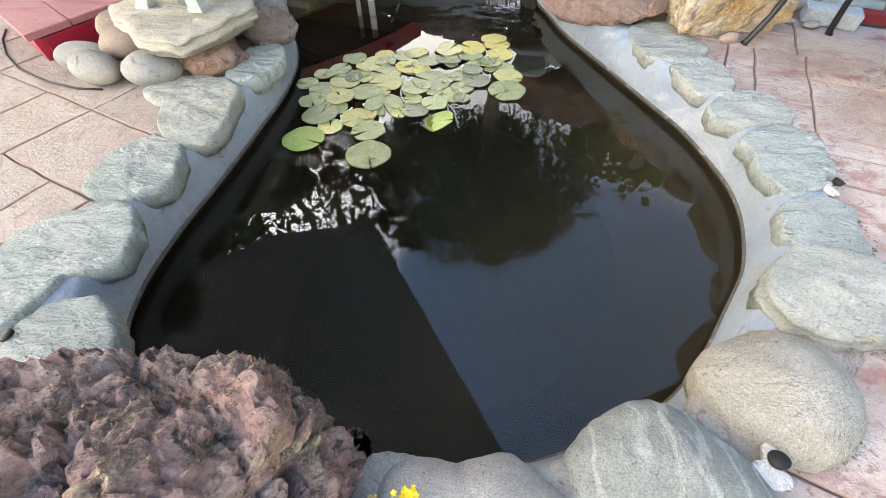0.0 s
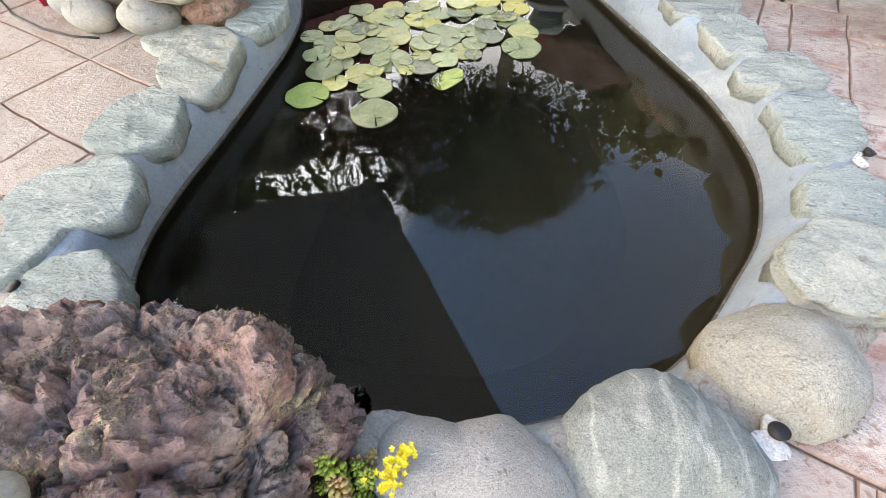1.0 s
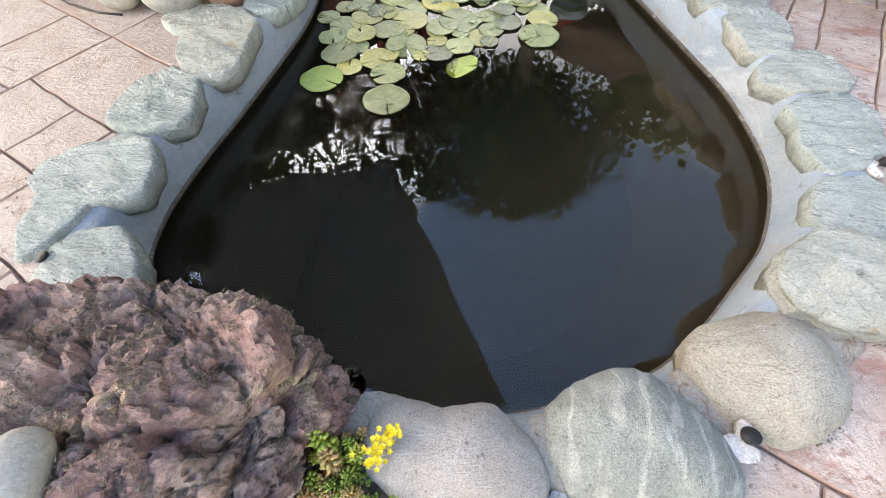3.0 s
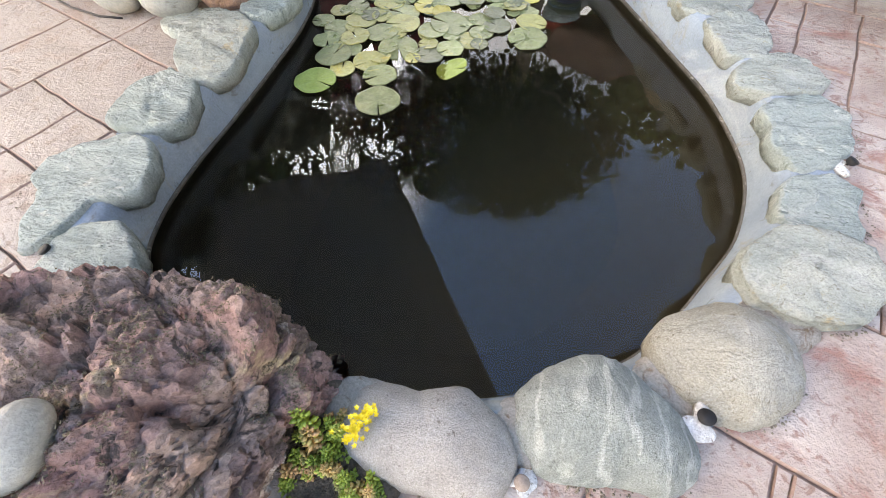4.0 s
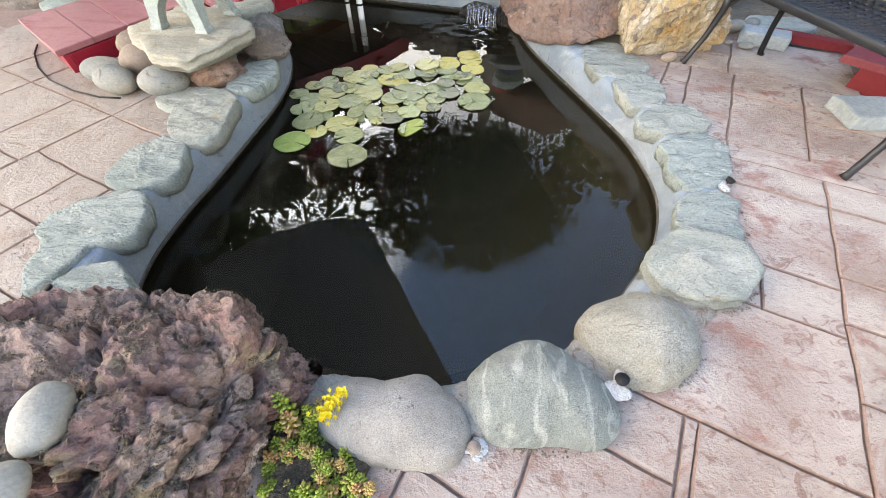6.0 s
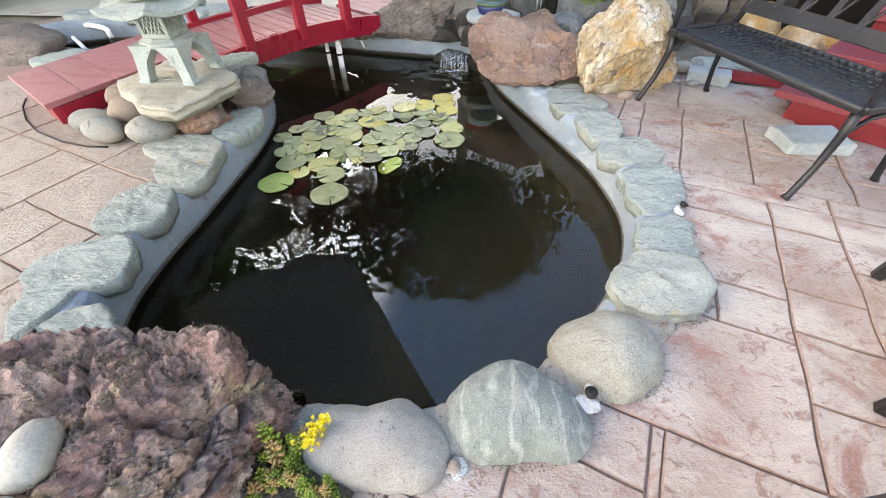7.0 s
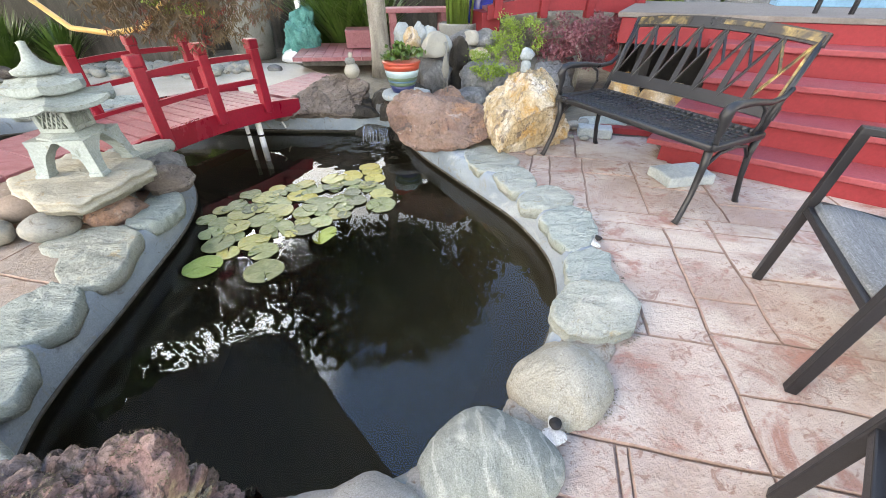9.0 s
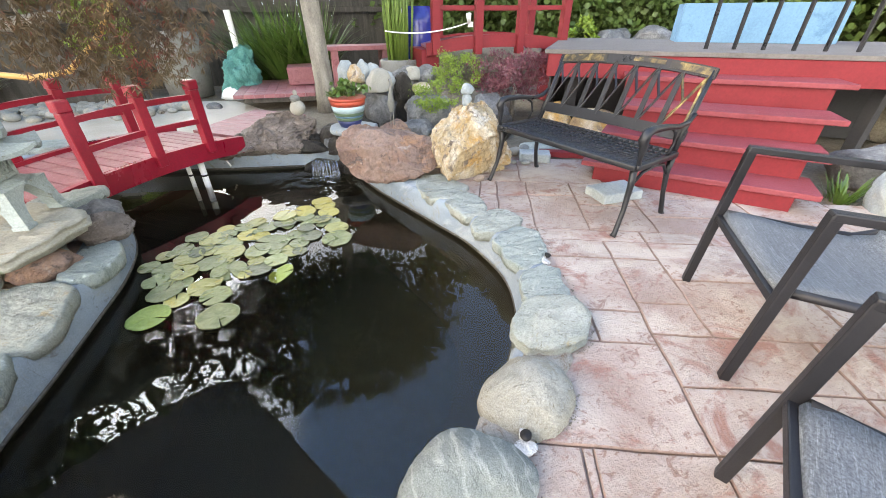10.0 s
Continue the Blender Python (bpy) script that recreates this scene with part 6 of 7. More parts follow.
# low red platforms at the back
plat = thing("platform", "low rounded red plank platform before the plants", "platform", kind="structure")
plank_run(plat, (-0.62, 6.10), (0.62, 5.98), (0.02, 1.5), 9, 0.20, 0.0, 0.05, 0.004, "planks")
part("skirt", beam(bmesh.new(), (-0.50, 6.16, 0.11), (0.56, 6.06, 0.11), 0.03, 0.06), "fence", plat, smooth=False)
solo("planter_box", box(bmesh.new(), (0.12, 6.75, 0.21), (0.62, 7.3, 0.46), 0.01), "planks", "red timber box behind the low platform", "box", smooth=False)
pl2 = thing("platform", "raised red bench board behind the bank", "platform", kind="structure")
part("board", box(bmesh.new(), (0.75, 6.3, 0.70), (1.70, 6.75, 0.76), 0.008), "planks", pl2, smooth=False)
for x in (0.85, 1.6):
    part("leg", box(bmesh.new(), (x - 0.05, 6.35, -0.03), (x + 0.05, 6.70, 0.70), 0.005), "planks", pl2, smooth=False)
path = solo("path", sheet([(-5.5, 4.6), (-0.9, 4.5), (-0.1, 4.35), (0.25, 5.1), (-0.25, 6.05), (-0.75, 6.95), (-1.9, 7.2), (-3.4, 6.95), (-4.5, 6.25), (-5.3, 5.3)], [(-1.5, 5.2), (-1.499, 5.2), (-1.5, 5.201)], -0.004), "path", "tan concrete path beyond the bridge", "path", kind="structure", smooth=False)
bm = bmesh.new()
gr = random.Random(31)
for _ in range(260):
    g = bmesh.new()
    s = gr.uniform(0.04, 0.10)
    pebble(g, (s, s * 0.8, s * 0.6), gr.random() * 50, 2)
    t = gr.random()
    bmesh.ops.translate(g, verts=g.verts, vec=(-4.6 + 3.2 * t + gr.gauss(0, 0.1), 6.75 + 0.15 * math.sin(5 * t) + gr.gauss(0, 0.22), -0.01))
    me = bpy.data.meshes.new("scratch")
    g.to_mesh(me), g.free()
    bm.from_mesh(me)
    bpy.data.meshes.remove(me)
solo("cobbles", bm, "pebble", "loose grey cobbles edging the far planting", "cobbles", kind="stuff")

for i, (x, y, r) in enumerate(((-5.10, 5.52, 0.14), (-4.92, 5.74, 0.12), (-4.72, 5.93, 0.13), (-4.52, 6.10, 0.10), (-4.36, 6.26, 0.12), (-4.16, 6.40, 0.10), (-5.24, 5.30, 0.12))):
    solo("rock", pebble(bmesh.new(), (r, r * 0.8, r * 0.7), 140 + i), ("greyrock", "brownrock", "slate")[i % 3], "rounded edging stone between the path and the strap-leaved plants", "rock", pose(x, y, r * 0.3, 0, 0, 50 * i), "stones along the far path")

# trunk and crown of the garden tree
tree = thing("tree", "garden tree with a straight grey trunk and leafy crown", "tree", pose(0.62, 5.80, -0.03))
part("trunk", tube(bmesh.new(), [(0, 0, 0), (0.0, 0, 0.4), (-0.02, 0.0, 1.2), (-0.05, 0.02, 2.2), (-0.1, 0.05, 3.2), (-0.15, 0.1, 4.3)], [0.15, 0.125, 0.115, 0.10, 0.075, 0.03], 14), "bark", tree)
for i, (a, ln) in enumerate(((0.3, 1.2), (1.5, 1.1), (2.7, 1.3), (3.9, 1.1), (5.2, 1.0))):
    z = 2.2 + 0.35 * i
    part("limb", tube(bmesh.new(), [(-0.03, 0.03, z), (ln * 0.4 * math.cos(a), ln * 0.4 * math.sin(a), z + 0.45), (ln * math.cos(a), ln * math.sin(a), z + 1.0)], [0.05, 0.035, 0.012], 8), "bark", tree)
part("crown", leaves(bmesh.new(), 11500, random.Random(11), (-0.3, 0.2, 3.75), (2.0, 1.5, 1.25), 0.13, 0.4, hollow=0.0), "leaf", tree)
fr = random.Random(12)
bm = bmesh.new()
for i in range(150):
    out = Vector((fr.gauss(0, 1), fr.gauss(0, 1) - 0.3, fr.gauss(0, 1) + 0.2)).normalized()
    hub = Vector((-0.3 + out.x * 2.0, 0.2 + out.y * 1.5, 3.75 + out.z * 1.25)) * 1.0
    for k in range(16):
        d = (out * 0.7 + Vector((fr.gauss(0, 0.6), fr.gauss(0, 0.6), fr.gauss(0, 0.6) - 0.1))).normalized() * fr.uniform(0.25, 0.5)
        sd = d.orthogonal().normalized() * 0.018
        bm.faces.new([bm.verts.new(v) for v in (hub, hub + d * 0.45 + sd, hub + d, hub + d * 0.45 - sd)])
part("frond", bm, "leaf", tree, "feathery outer sprays of narrow leaves")


def back_tree(x, y, h, r, seed, label, count=9000, size=0.28):
    t = thing("tree", label, "tree", pose(x, y, -0.03), "trees behind the garden")
    part("trunk", tube(bmesh.new(), [(0, 0, 0), (0.05, 0, h * 0.3), (0, 0.05, h * 0.6), (0.0, 0, h * 0.85)], [0.2, 0.16, 0.12, 0.04], 10), "bark", t)
    for i in range(4):
        a = i * 1.6 + seed
        part("limb", tube(bmesh.new(), [(0.02, 0.02, h * 0.4 + 0.3 * i), (r * 0.7 * math.cos(a), r * 0.7 * math.sin(a), h * 0.55 + 0.3 * i)], [0.07, 0.02], 7), "bark", t)
    part("crown", leaves(bmesh.new(), count, random.Random(seed), (0, 0, h * 0.62), (r, r, h * 0.40), size, 0.4, hollow=0.0), "leaf", t)


back_tree(-8.6, 11.5, 6.5, 2.6, 41, "leafy tree behind the garden fence")
back_tree(4.8, 10.0, 6.0, 2.6, 42, "leafy tree beyond the deck")
back_tree(-4.7, 8.0, 9.6, 2.7, 43, "tall open leafy tree beside the far path", 2600, 0.19)
back_tree(-6.8, 5.0, 6.8, 2.6, 44, "dense leafy tree beyond the second basin")
# unseen tree, added to keep bright low sky out of the mirrored bridge
back_tree(-3.9, 9.8, 3.9, 1.15, 49, "small dense tree added to block low sky", 5000, 0.22)
# three trees added to close bright sky gaps between the hedge leaves
back_tree(7.0, 12.0, 5.6, 3.0, 46, "leafy backdrop tree added behind the raised garden")
back_tree(11.0, 9.0, 5.6, 3.0, 47, "leafy backdrop tree added behind the raised garden")
back_tree(12.5, 4.0, 5.6, 3.0, 48, "leafy backdrop tree added behind the raised garden")


# weeping maple over the bridge
wm = thing("weeping_maple", "weeping lace-leaf maple branch with bronze leaves", "tree", pose(-2.3, 4.75, 0.0))
part("trunk", tube(bmesh.new(), [(-2.7, -0.1, -0.03), (-2.6, -0.1, 0.8), (-2.4, -0.1, 1.9), (-1.2, -0.15, 2.3), (0.3, -0.2, 1.95)], [0.09, 0.08, 0.07, 0.05, 0.03], 10), "bark", wm)
for q in (((0.3, -0.2, 1.95), (0.9, -0.9, 1.95), (1.4, -1.4, 1.7), (1.6, -1.5, 1.25)), ((0.1, -0.2, 1.95), (0.6, -1.0, 1.9), (1.0, -1.4, 1.6), (1.15, -1.5, 1.1)), ((0.3, -0.2, 1.95), (1.3, -0.8, 2.0), (1.8, -1.3, 1.7), (2.1, -1.5, 1.3))):
    part("limb", tube(bmesh.new(), q, [0.03, 0.022, 0.014, 0.006], 8), "bark", wm)
bm = bmesh.new()
wr = random.Random(17)
for _ in range(1500):
    t = wr.random()
    c = Vector((1.02 + 1.05 * t + wr.gauss(0, 0.08), -1.65 + 0.4 * wr.random(), 1.60 - 0.92 * wr.random() ** 0.9 * (1 - 0.45 * abs(t - 0.5))))
    for _ in range(7):
        d = Vector((wr.gauss(0, 0.7), wr.gauss(0, 0.7), -1 + wr.gauss(0, 0.5))).normalized()
        s = d.orthogonal().normalized() * 0.0035
        ln = wr.uniform(0.03, 0.075)
        bm.faces.new([bm.verts.new(v) for v in (c, c + d * ln * 0.5 + s, c + d * ln, c + d * ln * 0.5 - s)])
part("foliage", bm, "maple", wm, "drooping finely cut bronze and red leaves")
solo("hose", tube(bmesh.new(), [(-2.05, 3.9, 0.98), (-1.75, 3.7, 0.80), (-1.45, 3.62, 0.765), (-1.20, 3.6, 0.80), (-0.97, 3.6, 0.98), (-0.80, 3.6, 1.18), (-0.70, 3.62, 1.45), (-0.75, 3.7, 1.8)], 0.020, 10), "hose", "thick yellow hose hanging in a loop from the maple", "hose")

# fence and plants at the back
fence = thing("fence", "weathered grey board fence behind the planting", "fence", kind="structure")
for i in range(64):
    x = -9.0 + 0.205 * i
    y = 8.8 + 0.05 * (x + 9) * 0.2
    part("board", box(bmesh.new(), (x, y, -0.03), (x + 0.2035, y + 0.025, 1.75 + 0.02 * math.sin(i * 1.7)), 0.003), "fence", fence, smooth=False)
part("cap_rail", box(bmesh.new(), (-9.0, 8.72, 1.2), (4.1, 8.79, 1.29), 0.005), "fence", fence, smooth=False)
solo("log", tube(bmesh.new(), [(-6.0, 7.7, 0.85), (-3.4, 7.6, 1.05), (-2.6, 7.6, 1.18)], 0.09, 12), "bark", "grey weathered log laid over the low wall", "log")
solo("low_wall", box(bmesh.new(), (-6.5, 7.5, -0.03), (-2.2, 7.75, 0.88), 0.02), "fence", "low grey weathered timber garden wall", "wall", kind="structure", smooth=False)
# the three clumps beyond x = -5.7 are added to block low mirrored sky
for i, (x, y, n, ln, sd) in enumerate(((-4.55, 6.70, 420, 1.0, 1), (-5.05, 6.40, 440, 1.05, 2), (-5.55, 5.95, 440, 1.05, 3), (-4.05, 7.05, 260, 0.85, 4), (-5.75, 5.25, 300, 0.95, 8), (-5.85, 4.5, 300, 0.95, 9), (-5.8, 3.8, 260, 0.85, 10), (0.05, 7.8, 260, 1.7, 5), (0.55, 7.8, 220, 1.6, 6), (-0.35, 8.1, 180, 1.5, 7))):
    solo("strap_plant", blades(bmesh.new(), n, random.Random(sd), 0.75, ln, 0.045, 0.45), "strap", "clump of long arching dark green strap leaves", "plant", pose(x, y, -0.03), "strap-leaved plants")
solo("shrub", leaves(bmesh.new(), 700, random.Random(14), (0, 0, 0.5), (0.45, 0.35, 0.45), 0.10), "lime", "green leafy shrub before the fence", "shrub", pose(-2.15, 7.1, 0.55))
net = thing("net_heap", "heap of teal netting over white sacks", "netting", pose(-0.58, 7.25, -0.03))
bm = rock(bmesh.new(), (0.34, 0.26, 0.70), 81, 0.38, 7, 5, 1.6, 0.12, -0.6, 0.30)
part("netting", bm, "teal", net)
part("sack", rock(bmesh.new(), (0.42, 0.28, 0.22), 82, 0.2, 5, 3, 1.6, 0.05), "white", net)
part("pipe", tube(bmesh.new(), [(0.0, 0.1, 0.3), (-0.02, 0.1, 1.25)], 0.045, 12), "white", net, "white pipe standing in the heap")
solo("barrel", lathe(bmesh.new(), [(0.05, 0), (0.33, 0.02), (0.37, 0.45), (0.33, 0.95), (0.05, 0.98)], 24), "concrete", "large grey round tank before the fence", "tank", pose(-1.5, 7.7, -0.03))
for i, (x, y, s) in enumerate(((-4.4, 6.35, 0.13), (-4.75, 6.3, 0.11), (-5.1, 6.4, 0.14), (-5.5, 6.4, 0.12), (-3.0, 6.25, 0.12), (-0.95, 6.4, 0.12), (-1.3, 6.45, 0.15))):
    boulder("rock", "greyrock" if i % 2 else "pebble", "rounded grey rock edging the planting", "rock", x, y, -0.02, (s, s * 0.8, s * 0.8), 170 + i, 30 * i, 0.1, 4, 3, 0.02, group="edging rocks")
# rocks beyond the deck
for i, (x, y, z, s) in enumerate(((5.75, 7.0, 0.65, 0.40), (6.35, 7.1, 0.70, 0.48), (7.2, 6.9, 0.75, 0.50), (6.8, 7.6, 0.8, 0.45), (5.2, 7.2, 0.60, 0.35))):
    boulder("rock", "greyrock", "large grey rock of the raised garden beyond the deck", "rock", x, y, z - 0.3, (s, s * 0.8, s), 190 + i, 40 * i, 0.15, 9, 4, 0.05, group="rocks beyond the deck")
bm = bmesh.new()
box(bm, (2.2, 6.9, -0.03), (12.0, 12.0, 0.62), 0.1)
box(bm, (6.0, 2.0, -0.03), (12.0, 6.9, 0.60), 0.1)
solo("earth_bank", bm, "soil", "raised earth bank behind the deck", "earth bank", kind="structure")
for i, (x, y) in enumerate(((3.4, 8.6), (4.9, 8.5), (6.4, 8.4), (7.9, 8.0), (9.0, 6.6), (9.2, 5.0), (9.2, 3.3), (9.0, 1.8), (4.1, 9.7), (5.7, 9.7), (7.2, 9.5), (8.8, 8.6), (2.5, 9.6), (10.2, 5.8), (10.4, 4.2))):
    solo("hedge_shrub", leaves(bmesh.new(), 6500, random.Random(260 + i), (0, 0, 1.0), (1.1, 0.85, 1.15), 0.15, hollow=0.0), "leaf", "dense dark green shrub behind the deck", "shrub", pose(x, y, 0.55 if x > 2.3 and y > 2 else 0.0), "shrubs behind the deck")
solo("shrub", leaves(bmesh.new(), 500, random.Random(23), (0, 0, 0.3), (0.35, 0.3, 0.3), 0.07), "lime", "yellow-green shrub among the grey rocks", "shrub", pose(5.5, 6.8, 0.62))
# beyond the end of the steps
boulder("rock", "greyrock", "dark rock beyond the end of the steps", "rock", 4.55, 1.55, -0.03, (0.35, 0.3, 0.34), 201, 30, 0.15, 8, 4)
boulder("rock", "bluestone", "pale blue-grey rock beyond the steps", "rock", 4.05, 1.16, -0.03, (0.17, 0.16, 0.36), 202, 0, 0.15, 6, 4, 0.05)
solo("strap_plant", blades(bmesh.new(), 60, random.Random(24), 0.8, 0.24, 0.016, 0.5), "strap", "low tuft of grass beside the steps", "plant", pose(4.0, 1.42, -0.03), "strap-leaved plants")

solo("mulch", flag(bmesh.new(), 0.145, (0, 0, -0.15, -0.25, 0.1, 0, 0.1, 0), 0.016, 88, 0.12, -0.02), "mulch", "dark soil and bark pocket round the sedum", "soil", pose(0.13, 0.235, 0.0), kind="structure")
# ---- sedum beside the granite boulder ----
sed = thing("sedum_plant", "low sedum with red-tipped rosettes and yellow flowers", "succulent", pose(0.125, 0.25, -0.01) @ Matrix.Diagonal((1.3, 1.3, 1.35, 1)))
sr = random.Random(19)


def sedum_stem(x, y, lean, h, r, mt, seed):
    """A fleshy upright stem ringed with short fat leaves, denser and paler towards its tip."""
    rg = random.Random(seed)
    bm = bmesh.new()
    base, tip = Vector((x, y, 0.0)), Vector((x + lean[0], y + lean[1], h))
    tube(bm, [base, tip], 0.0025, 5)
    count = int(20 + h * 330)
    for k in range(count):
        t = (k + 0.5) / count
        t = 0.18 + 0.82 * t
        c = base.lerp(tip, t)
        a = k * 2.4 + rg.uniform(-0.2, 0.2)
        up = 0.25 + 1.1 * max(0.0, t - 0.65) / 0.35
        d = Vector((math.cos(a), math.sin(a), up)).normalized()
        ln = r * (1.0 if t < 0.8 else 1.0 - 0.45 * (t - 0.8) / 0.2) * rg.uniform(0.85, 1.1)
        side = d.cross(Vector((0, 0, 1))).normalized() * ln * 0.26
        nn = side.cross(d).normalized() * ln * 0.20
        m = c + d * ln * 0.62
        v = [bm.verts.new(q) for q in (c, m + side, m - nn, m - side, m + nn, c + d * ln)]
        for fc in ((0, 1, 4), (0, 4, 3), (0, 3, 2), (0, 2, 1), (5, 4, 1), (5, 3, 4), (5, 2, 3), (5, 1, 2)):
            bm.faces.new([v[q] for q in fc])
    return part("stem", bm, mt, sed)


for i in range(120):
    x, y = sr.uniform(-0.07, 0.13), sr.uniform(-0.085, 0.06)
    gx, gy = 0.125 + 1.3 * x, 0.25 + 1.3 * y
    if ((gx - 0.335) / 0.215) ** 2 + ((gy - 0.335) / 0.125) ** 2 < 1 or gx < 0.03 + 0.25 * (gy - 0.15) and gy < 0.28 or noise.noise(Vector((x * 14, y * 14, 3))) < -0.22:
        continue
    low = sr.random()
    sedum_stem(x, y, (sr.gauss(0, 0.012), sr.gauss(0, 0.012)), 0.018 + 0.045 * low * low, sr.uniform(0.012, 0.018), "sedum" if i % 3 else "sedumred", 440 + i)
sedum_stem(-0.030, 0.030, (-0.022, 0.030), 0.115, 0.020, "sedum", 480)
sedum_stem(-0.028, 0.015, (-0.010, 0.022), 0.080, 0.020, "sedumred", 481)
sedum_stem(0.125, -0.055, (0.01, 0.0), 0.045, 0.014, "sedumred", 482)
sedum_stem(0.11, -0.045, (0.0, 0.0), 0.04, 0.014, "sedum", 483)
for i in range(80):
    cx, cy, cz = ((0.055, 0.072, 0.092), (0.035, 0.045, 0.085))[i % 2]
    x, y, z = cx + sr.gauss(0, 0.0095), cy + sr.gauss(0, 0.0095), cz + sr.gauss(0, 0.007)
    bm = bmesh.new()
    tube(bm, [(x * 0.97, y * 0.97, z - 0.012), (x, y, z)], 0.0012, 4)
    turn = sr.uniform(0, 1)
    for k in range(5):
        a = turn + k * 2 * math.pi / 5
        d, sd = Vector((math.cos(a), math.sin(a), 0.35)).normalized(), Vector((-math.sin(a), math.cos(a), 0)) * 0.0015
        c = Vector((x, y, z))
        bm.faces.new([bm.verts.new(v) for v in (c, c + d * 0.0026 + sd, c + d * 0.0054, c + d * 0.0026 - sd)])
    part("flower", bm, "yellow", sed, "tiny yellow star flower")

# ---- shade umbrella overhead, seen mirrored in the water ----
umb = thing("cantilever_umbrella", "grey cantilever shade umbrella spread over the patio", "umbrella")
outline = [(-3.35, 2.50), (-2.35, 3.45), (-1.12, 3.92), (0.78, 0.98), (0.10, 0.82), (-2.4, 1.15)]
bm = bmesh.new()
mid = Vector((-1.35, 2.15, 2.95))
rings(bm, [[Vector((x, y, 2.56)) for x, y in outline], [Vector((x, y, 2.62)) for x, y in outline], [mid.lerp(Vector((x, y, 2.62)), 0.05) for x, y in outline]])
part("canopy", bm, "cloth", umb, smooth=False)
for x, y in outline:
    part("rib", beam(bmesh.new(), mid - Vector((0, 0, 0.03)), (x, y, 2.60), 0.02, 0.02, 0.003), "chairblack", umb, smooth=False)
part("arm", tube(bmesh.new(), arc((-4.4, 1.0, 1.6), (-1.35, 2.15, 3.0), 0.5, 10), 0.035, 10), "chairblack", umb)
part("pole", tube(bmesh.new(), [(-4.4, 1.0, 0.0), (-4.4, 1.0, 2.9)], 0.04, 12), "chairblack", umb)
part("base_plate", box(bmesh.new(), (-4.8, 0.6, -0.03), (-4.0, 1.4, 0.06), 0.01), "chairblack", umb, smooth=False)

# ---- paving pieces ----
A0 = radians(-23.0)
ux, uy = Vector((math.cos(A0), math.sin(A0))), Vector((-math.sin(A0), math.cos(A0)))
pv = random.Random(77)
taken = set()
pave_owner = bpy.data.objects["pavement"]
LIMIT = [(-3.7, -0.9), (4.6, -0.9), (4.6, 1.05), (3.7, 1.28), (2.66, 2.58), (2.22, 3.2), (1.55, 3.3), (1.2, 2.9), (1.0, 2.5), (-0.9, 2.0), (-1.6, 2.1), (-2.0, 2.3), (-2.9, 2.9), (-3.7, 3.0)]
# joints of the stamped pattern along both of its directions
U = [-4.9, -4.5, -4.1, -3.75, -3.4, -3.05, -2.7, -2.27, -1.94, -1.6, -1.38, -1.1, -0.8, -0.5, -0.25, 0.0, 0.25, 0.5, 0.63, 0.825, 0.857, 1.0, 1.19, 1.23, 1.475, 1.6, 1.85, 2.05, 2.3, 2.6, 2.9, 3.2, 3.5, 3.9, 4.3, 4.7]
V = [-2.4, -2.0, -1.6, -1.3, -1.05, -0.8, -0.55, -0.3, -0.05, 0.15, 0.37, 0.55, 0.63, 0.81, 0.98, 1.07, 1.27, 1.33, 1.47, 1.535, 1.735, 1.91, 2.1, 2.23, 2.45, 2.6, 2.75, 3.0, 3.25, 3.6, 4.0, 4.4]
EAST = [(0.5, 0.81, 1.23, 1.27), (1.0, 1.27, 1.23, 1.47), (0.857, 1.47, 1.23, 1.91), (0.857, 1.91, 1.23, 2.1), (0.857, 2.1, 1.475, 2.23), (1.23, 0.81, 1.85, 1.07), (1.23, 1.07, 1.85, 1.33), (1.23, 1.33, 1.475, 1.535),
        (1.475, 1.33, 2.05, 1.735), (1.23, 1.535, 1.475, 1.91), (1.475, 1.735, 2.05, 2.1), (1.23, 1.91, 1.475, 2.1), (0.857, 2.23, 1.19, 2.75), (0.857, 2.75, 1.19, 3.0), (0.63, 2.23, 0.857, 2.45), (0.63, 2.45, 0.857, 3.0), (1.19, 2.23, 1.6, 2.6),
        (1.19, 2.6, 1.6, 3.0), (0.825, 0.37, 0.857, 0.81), (0.5, 0.37, 0.825, 0.63), (0.5, 0.63, 0.825, 0.81), (0.857, 0.37, 1.23, 0.81), (1.23, 0.37, 1.6, 0.81)]
WEST = [(-2.7, 0.55, -2.27, 0.98), (-2.27, 0.55, -1.94, 0.98), (-1.94, 0.63, -1.38, 0.98), (-1.94, 0.37, -1.6, 0.63), (-1.6, 0.37, -1.38, 0.63), (-1.6, 0.15, -1.38, 0.37), (-1.94, 0.98, -1.38, 1.47), (-2.7, 0.98, -1.94, 1.47)]


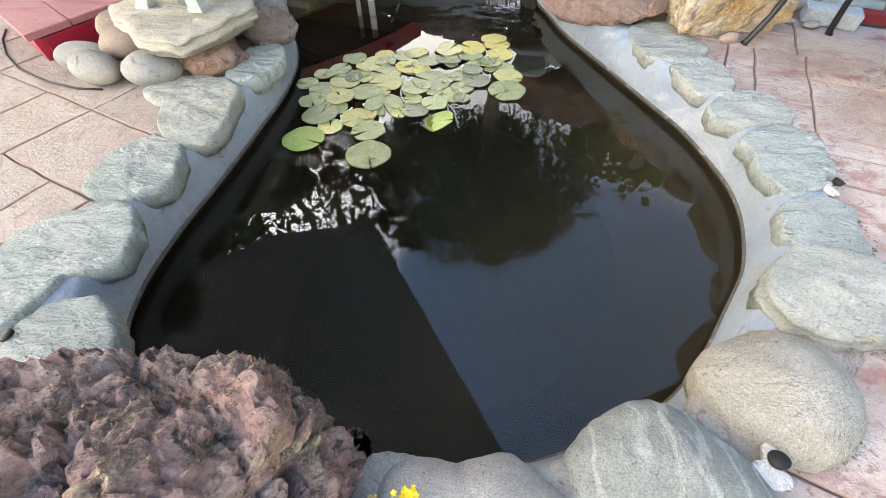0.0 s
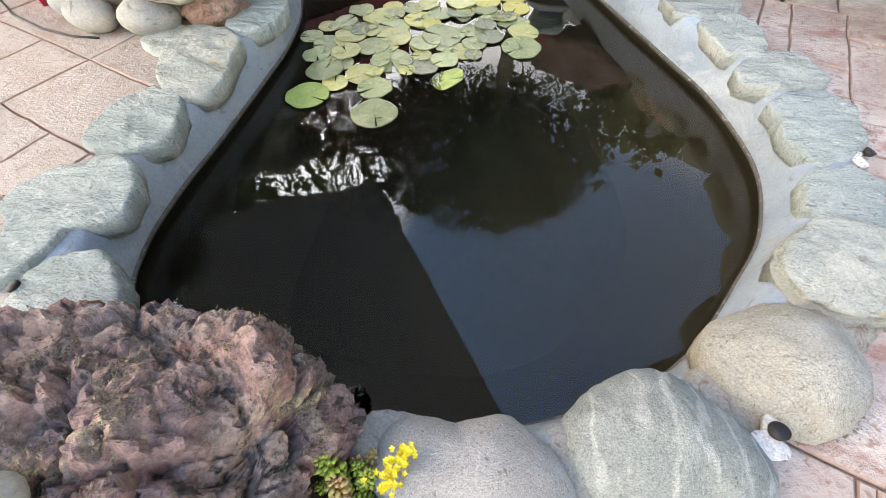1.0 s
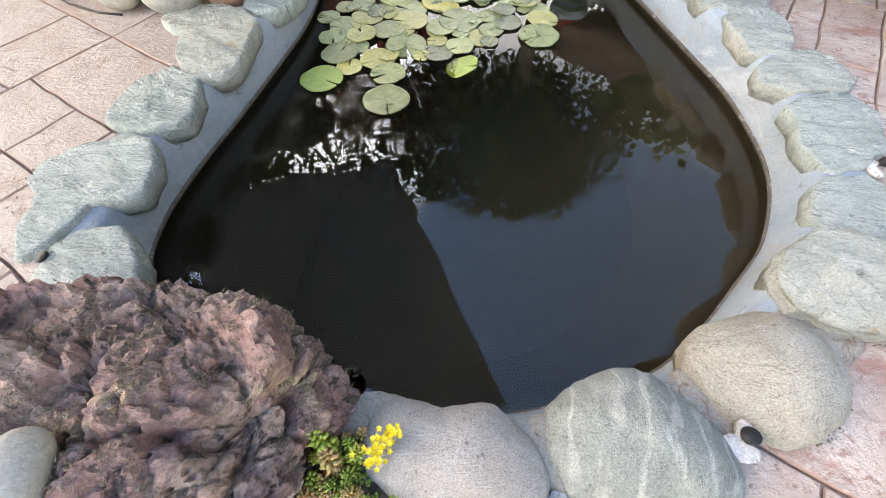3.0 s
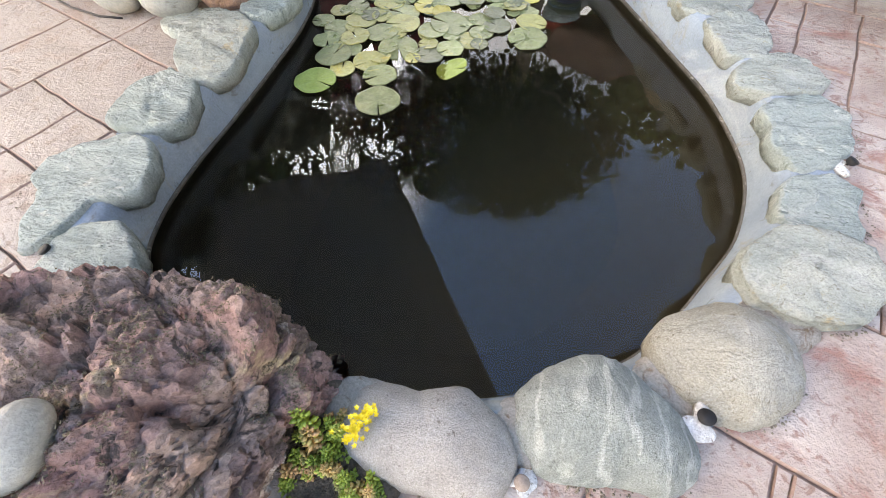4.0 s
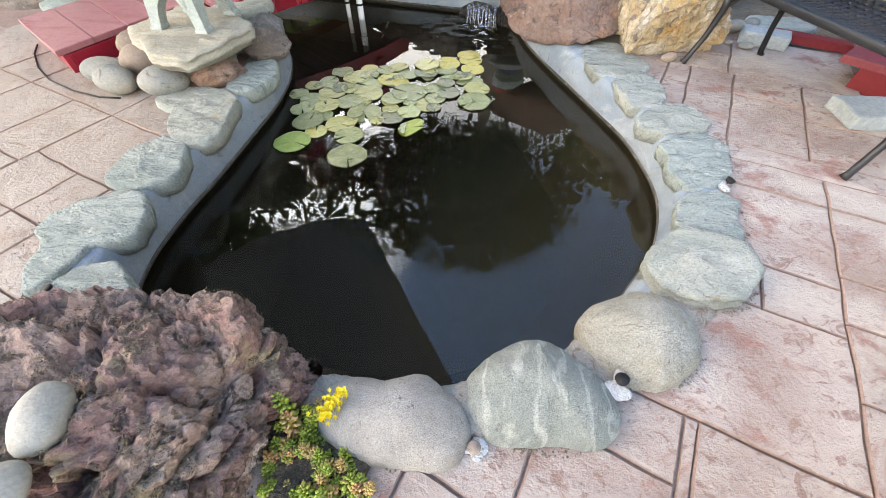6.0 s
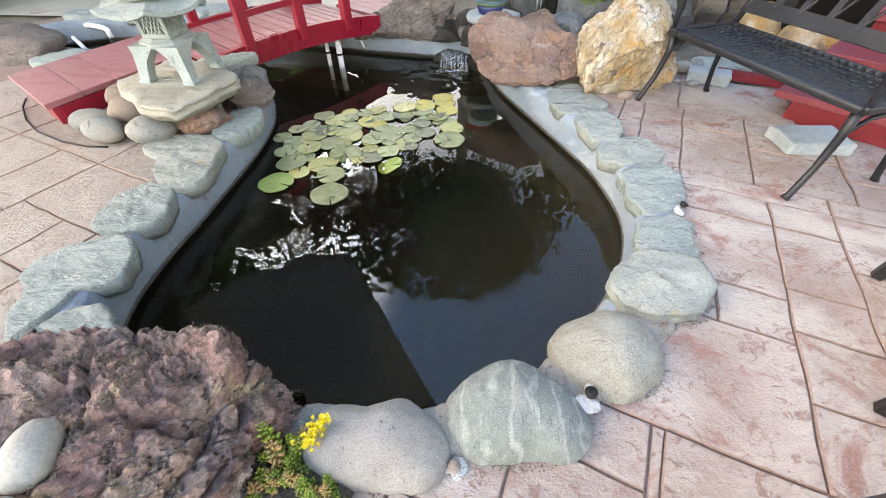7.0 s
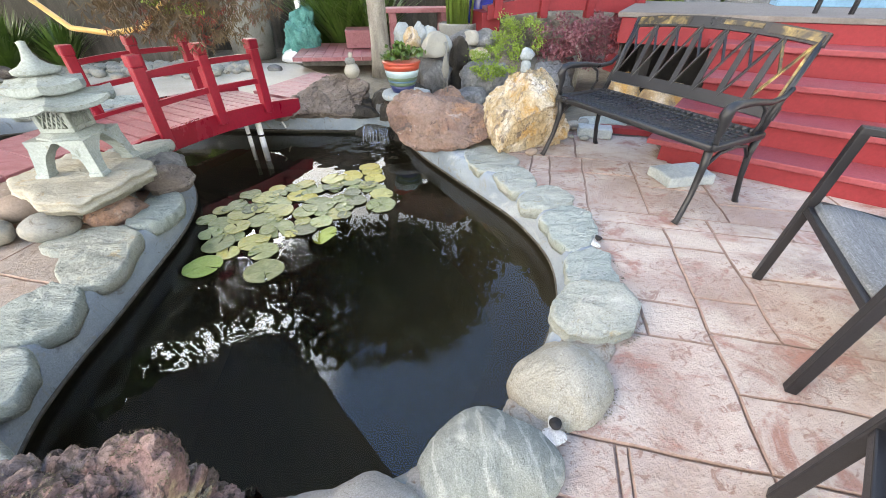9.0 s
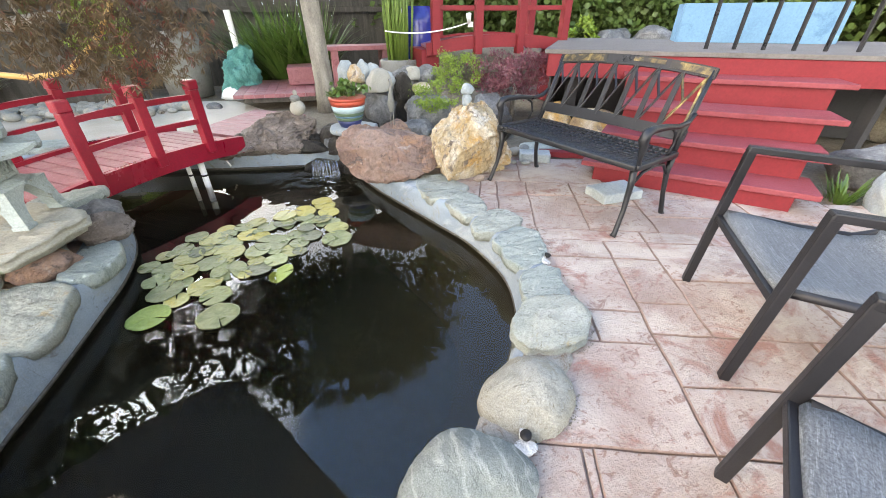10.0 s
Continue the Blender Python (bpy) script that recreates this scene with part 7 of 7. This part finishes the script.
def paver(u0, v0, u1, v1):
    a, b = (u0 + 0.0030, v0 + 0.0030), (u1 - 0.0030, v1 - 0.0030)
    pts = []
    for (x0, y0), (x1, y1) in (((a[0], a[1]), (b[0], a[1])), ((b[0], a[1]), (b[0], b[1])), ((b[0], b[1]), (a[0], b[1])), ((a[0], b[1]), (a[0], a[1]))):
        k = max(3, int(math.hypot(x1 - x0, y1 - y0) / 0.045))
        for s in range(k):
            p = ux * (x0 + (x1 - x0) * s / k) + uy * (y0 + (y1 - y0) * s / k)
            q = Vector((p.x * 6, p.y * 6, 0))
            pts.append(p + Vector((noise.noise(q), noise.noise(q + Vector((9, 3, 1))))) * 0.009 + Vector((noise.noise(q * 4), noise.noise(q * 4 + Vector((5, 3, 1))))) * 0.0022)
    c = sum(pts, Vector((0, 0))) / len(pts)
    ins = [inside(p, CUT) for p in pts]
    if all(ins) or not inside(c, LIMIT) or sum(ins) > 0.75 * len(pts):
        return
    if any(ins):
        pts = [min(CUT, key=lambda q: (q - p).length_squared) if k else p for p, k in zip(pts, ins)]
        pts = [p for n0, p in enumerate(pts) if (p - pts[n0 - 1]).length > 1e-4]
    if len(pts) < 6:
        return
    bm = bmesh.new()
    lift = pv.uniform(-0.0015, 0.0015)
    o = Vector((c.x, c.y))
    rows = []
    for inset, z in ((0.0, -0.007), (0.0015, -0.003), (0.0048, lift)):
        rows.append([bm.verts.new((p.x - o.x + w.x, p.y - o.y + w.y, z)) for p in pts for w in ((o - p).normalized() * inset,)])
    for lo, hi in zip(rows, rows[1:]):
        for n0 in range(len(pts)):
            n1 = (n0 + 1) % len(pts)
            bm.faces.new((lo[n0], lo[n1], hi[n1], hi[n0])).material_index = 1
    bm.faces.new(rows[-1])
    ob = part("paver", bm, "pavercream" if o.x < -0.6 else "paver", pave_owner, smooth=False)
    ob.data.materials.append(M["grout"])
    ob.matrix_basis = pose(o.x, o.y, 0)


for u0, v0, u1, v1 in EAST + WEST:
    taken.update((i, j) for i in range(U.index(u0), U.index(u1)) for j in range(V.index(v0), V.index(v1)))
    paver(u0, v0, u1, v1)
for i in range(len(U) - 1):
    for j in range(len(V) - 1):
        if (i, j) in taken:
            continue
        wide, deep = pv.choice((0.2, 0.28, 0.45)), pv.choice((0.2, 0.2, 0.28, 0.4))
        i1, j1 = i + 1, j + 1
        while i1 < len(U) - 1 and U[i1] - U[i] < wide and (i1, j) not in taken:
            i1 += 1
        while j1 < len(V) - 1 and V[j1] - V[j] < deep and not any((k, j1) in taken for k in range(i, i1)):
            j1 += 1
        taken.update((a, b) for a in range(i, i1) for b in range(j, j1))
        paver(U[i], V[j], U[i1], V[j1])
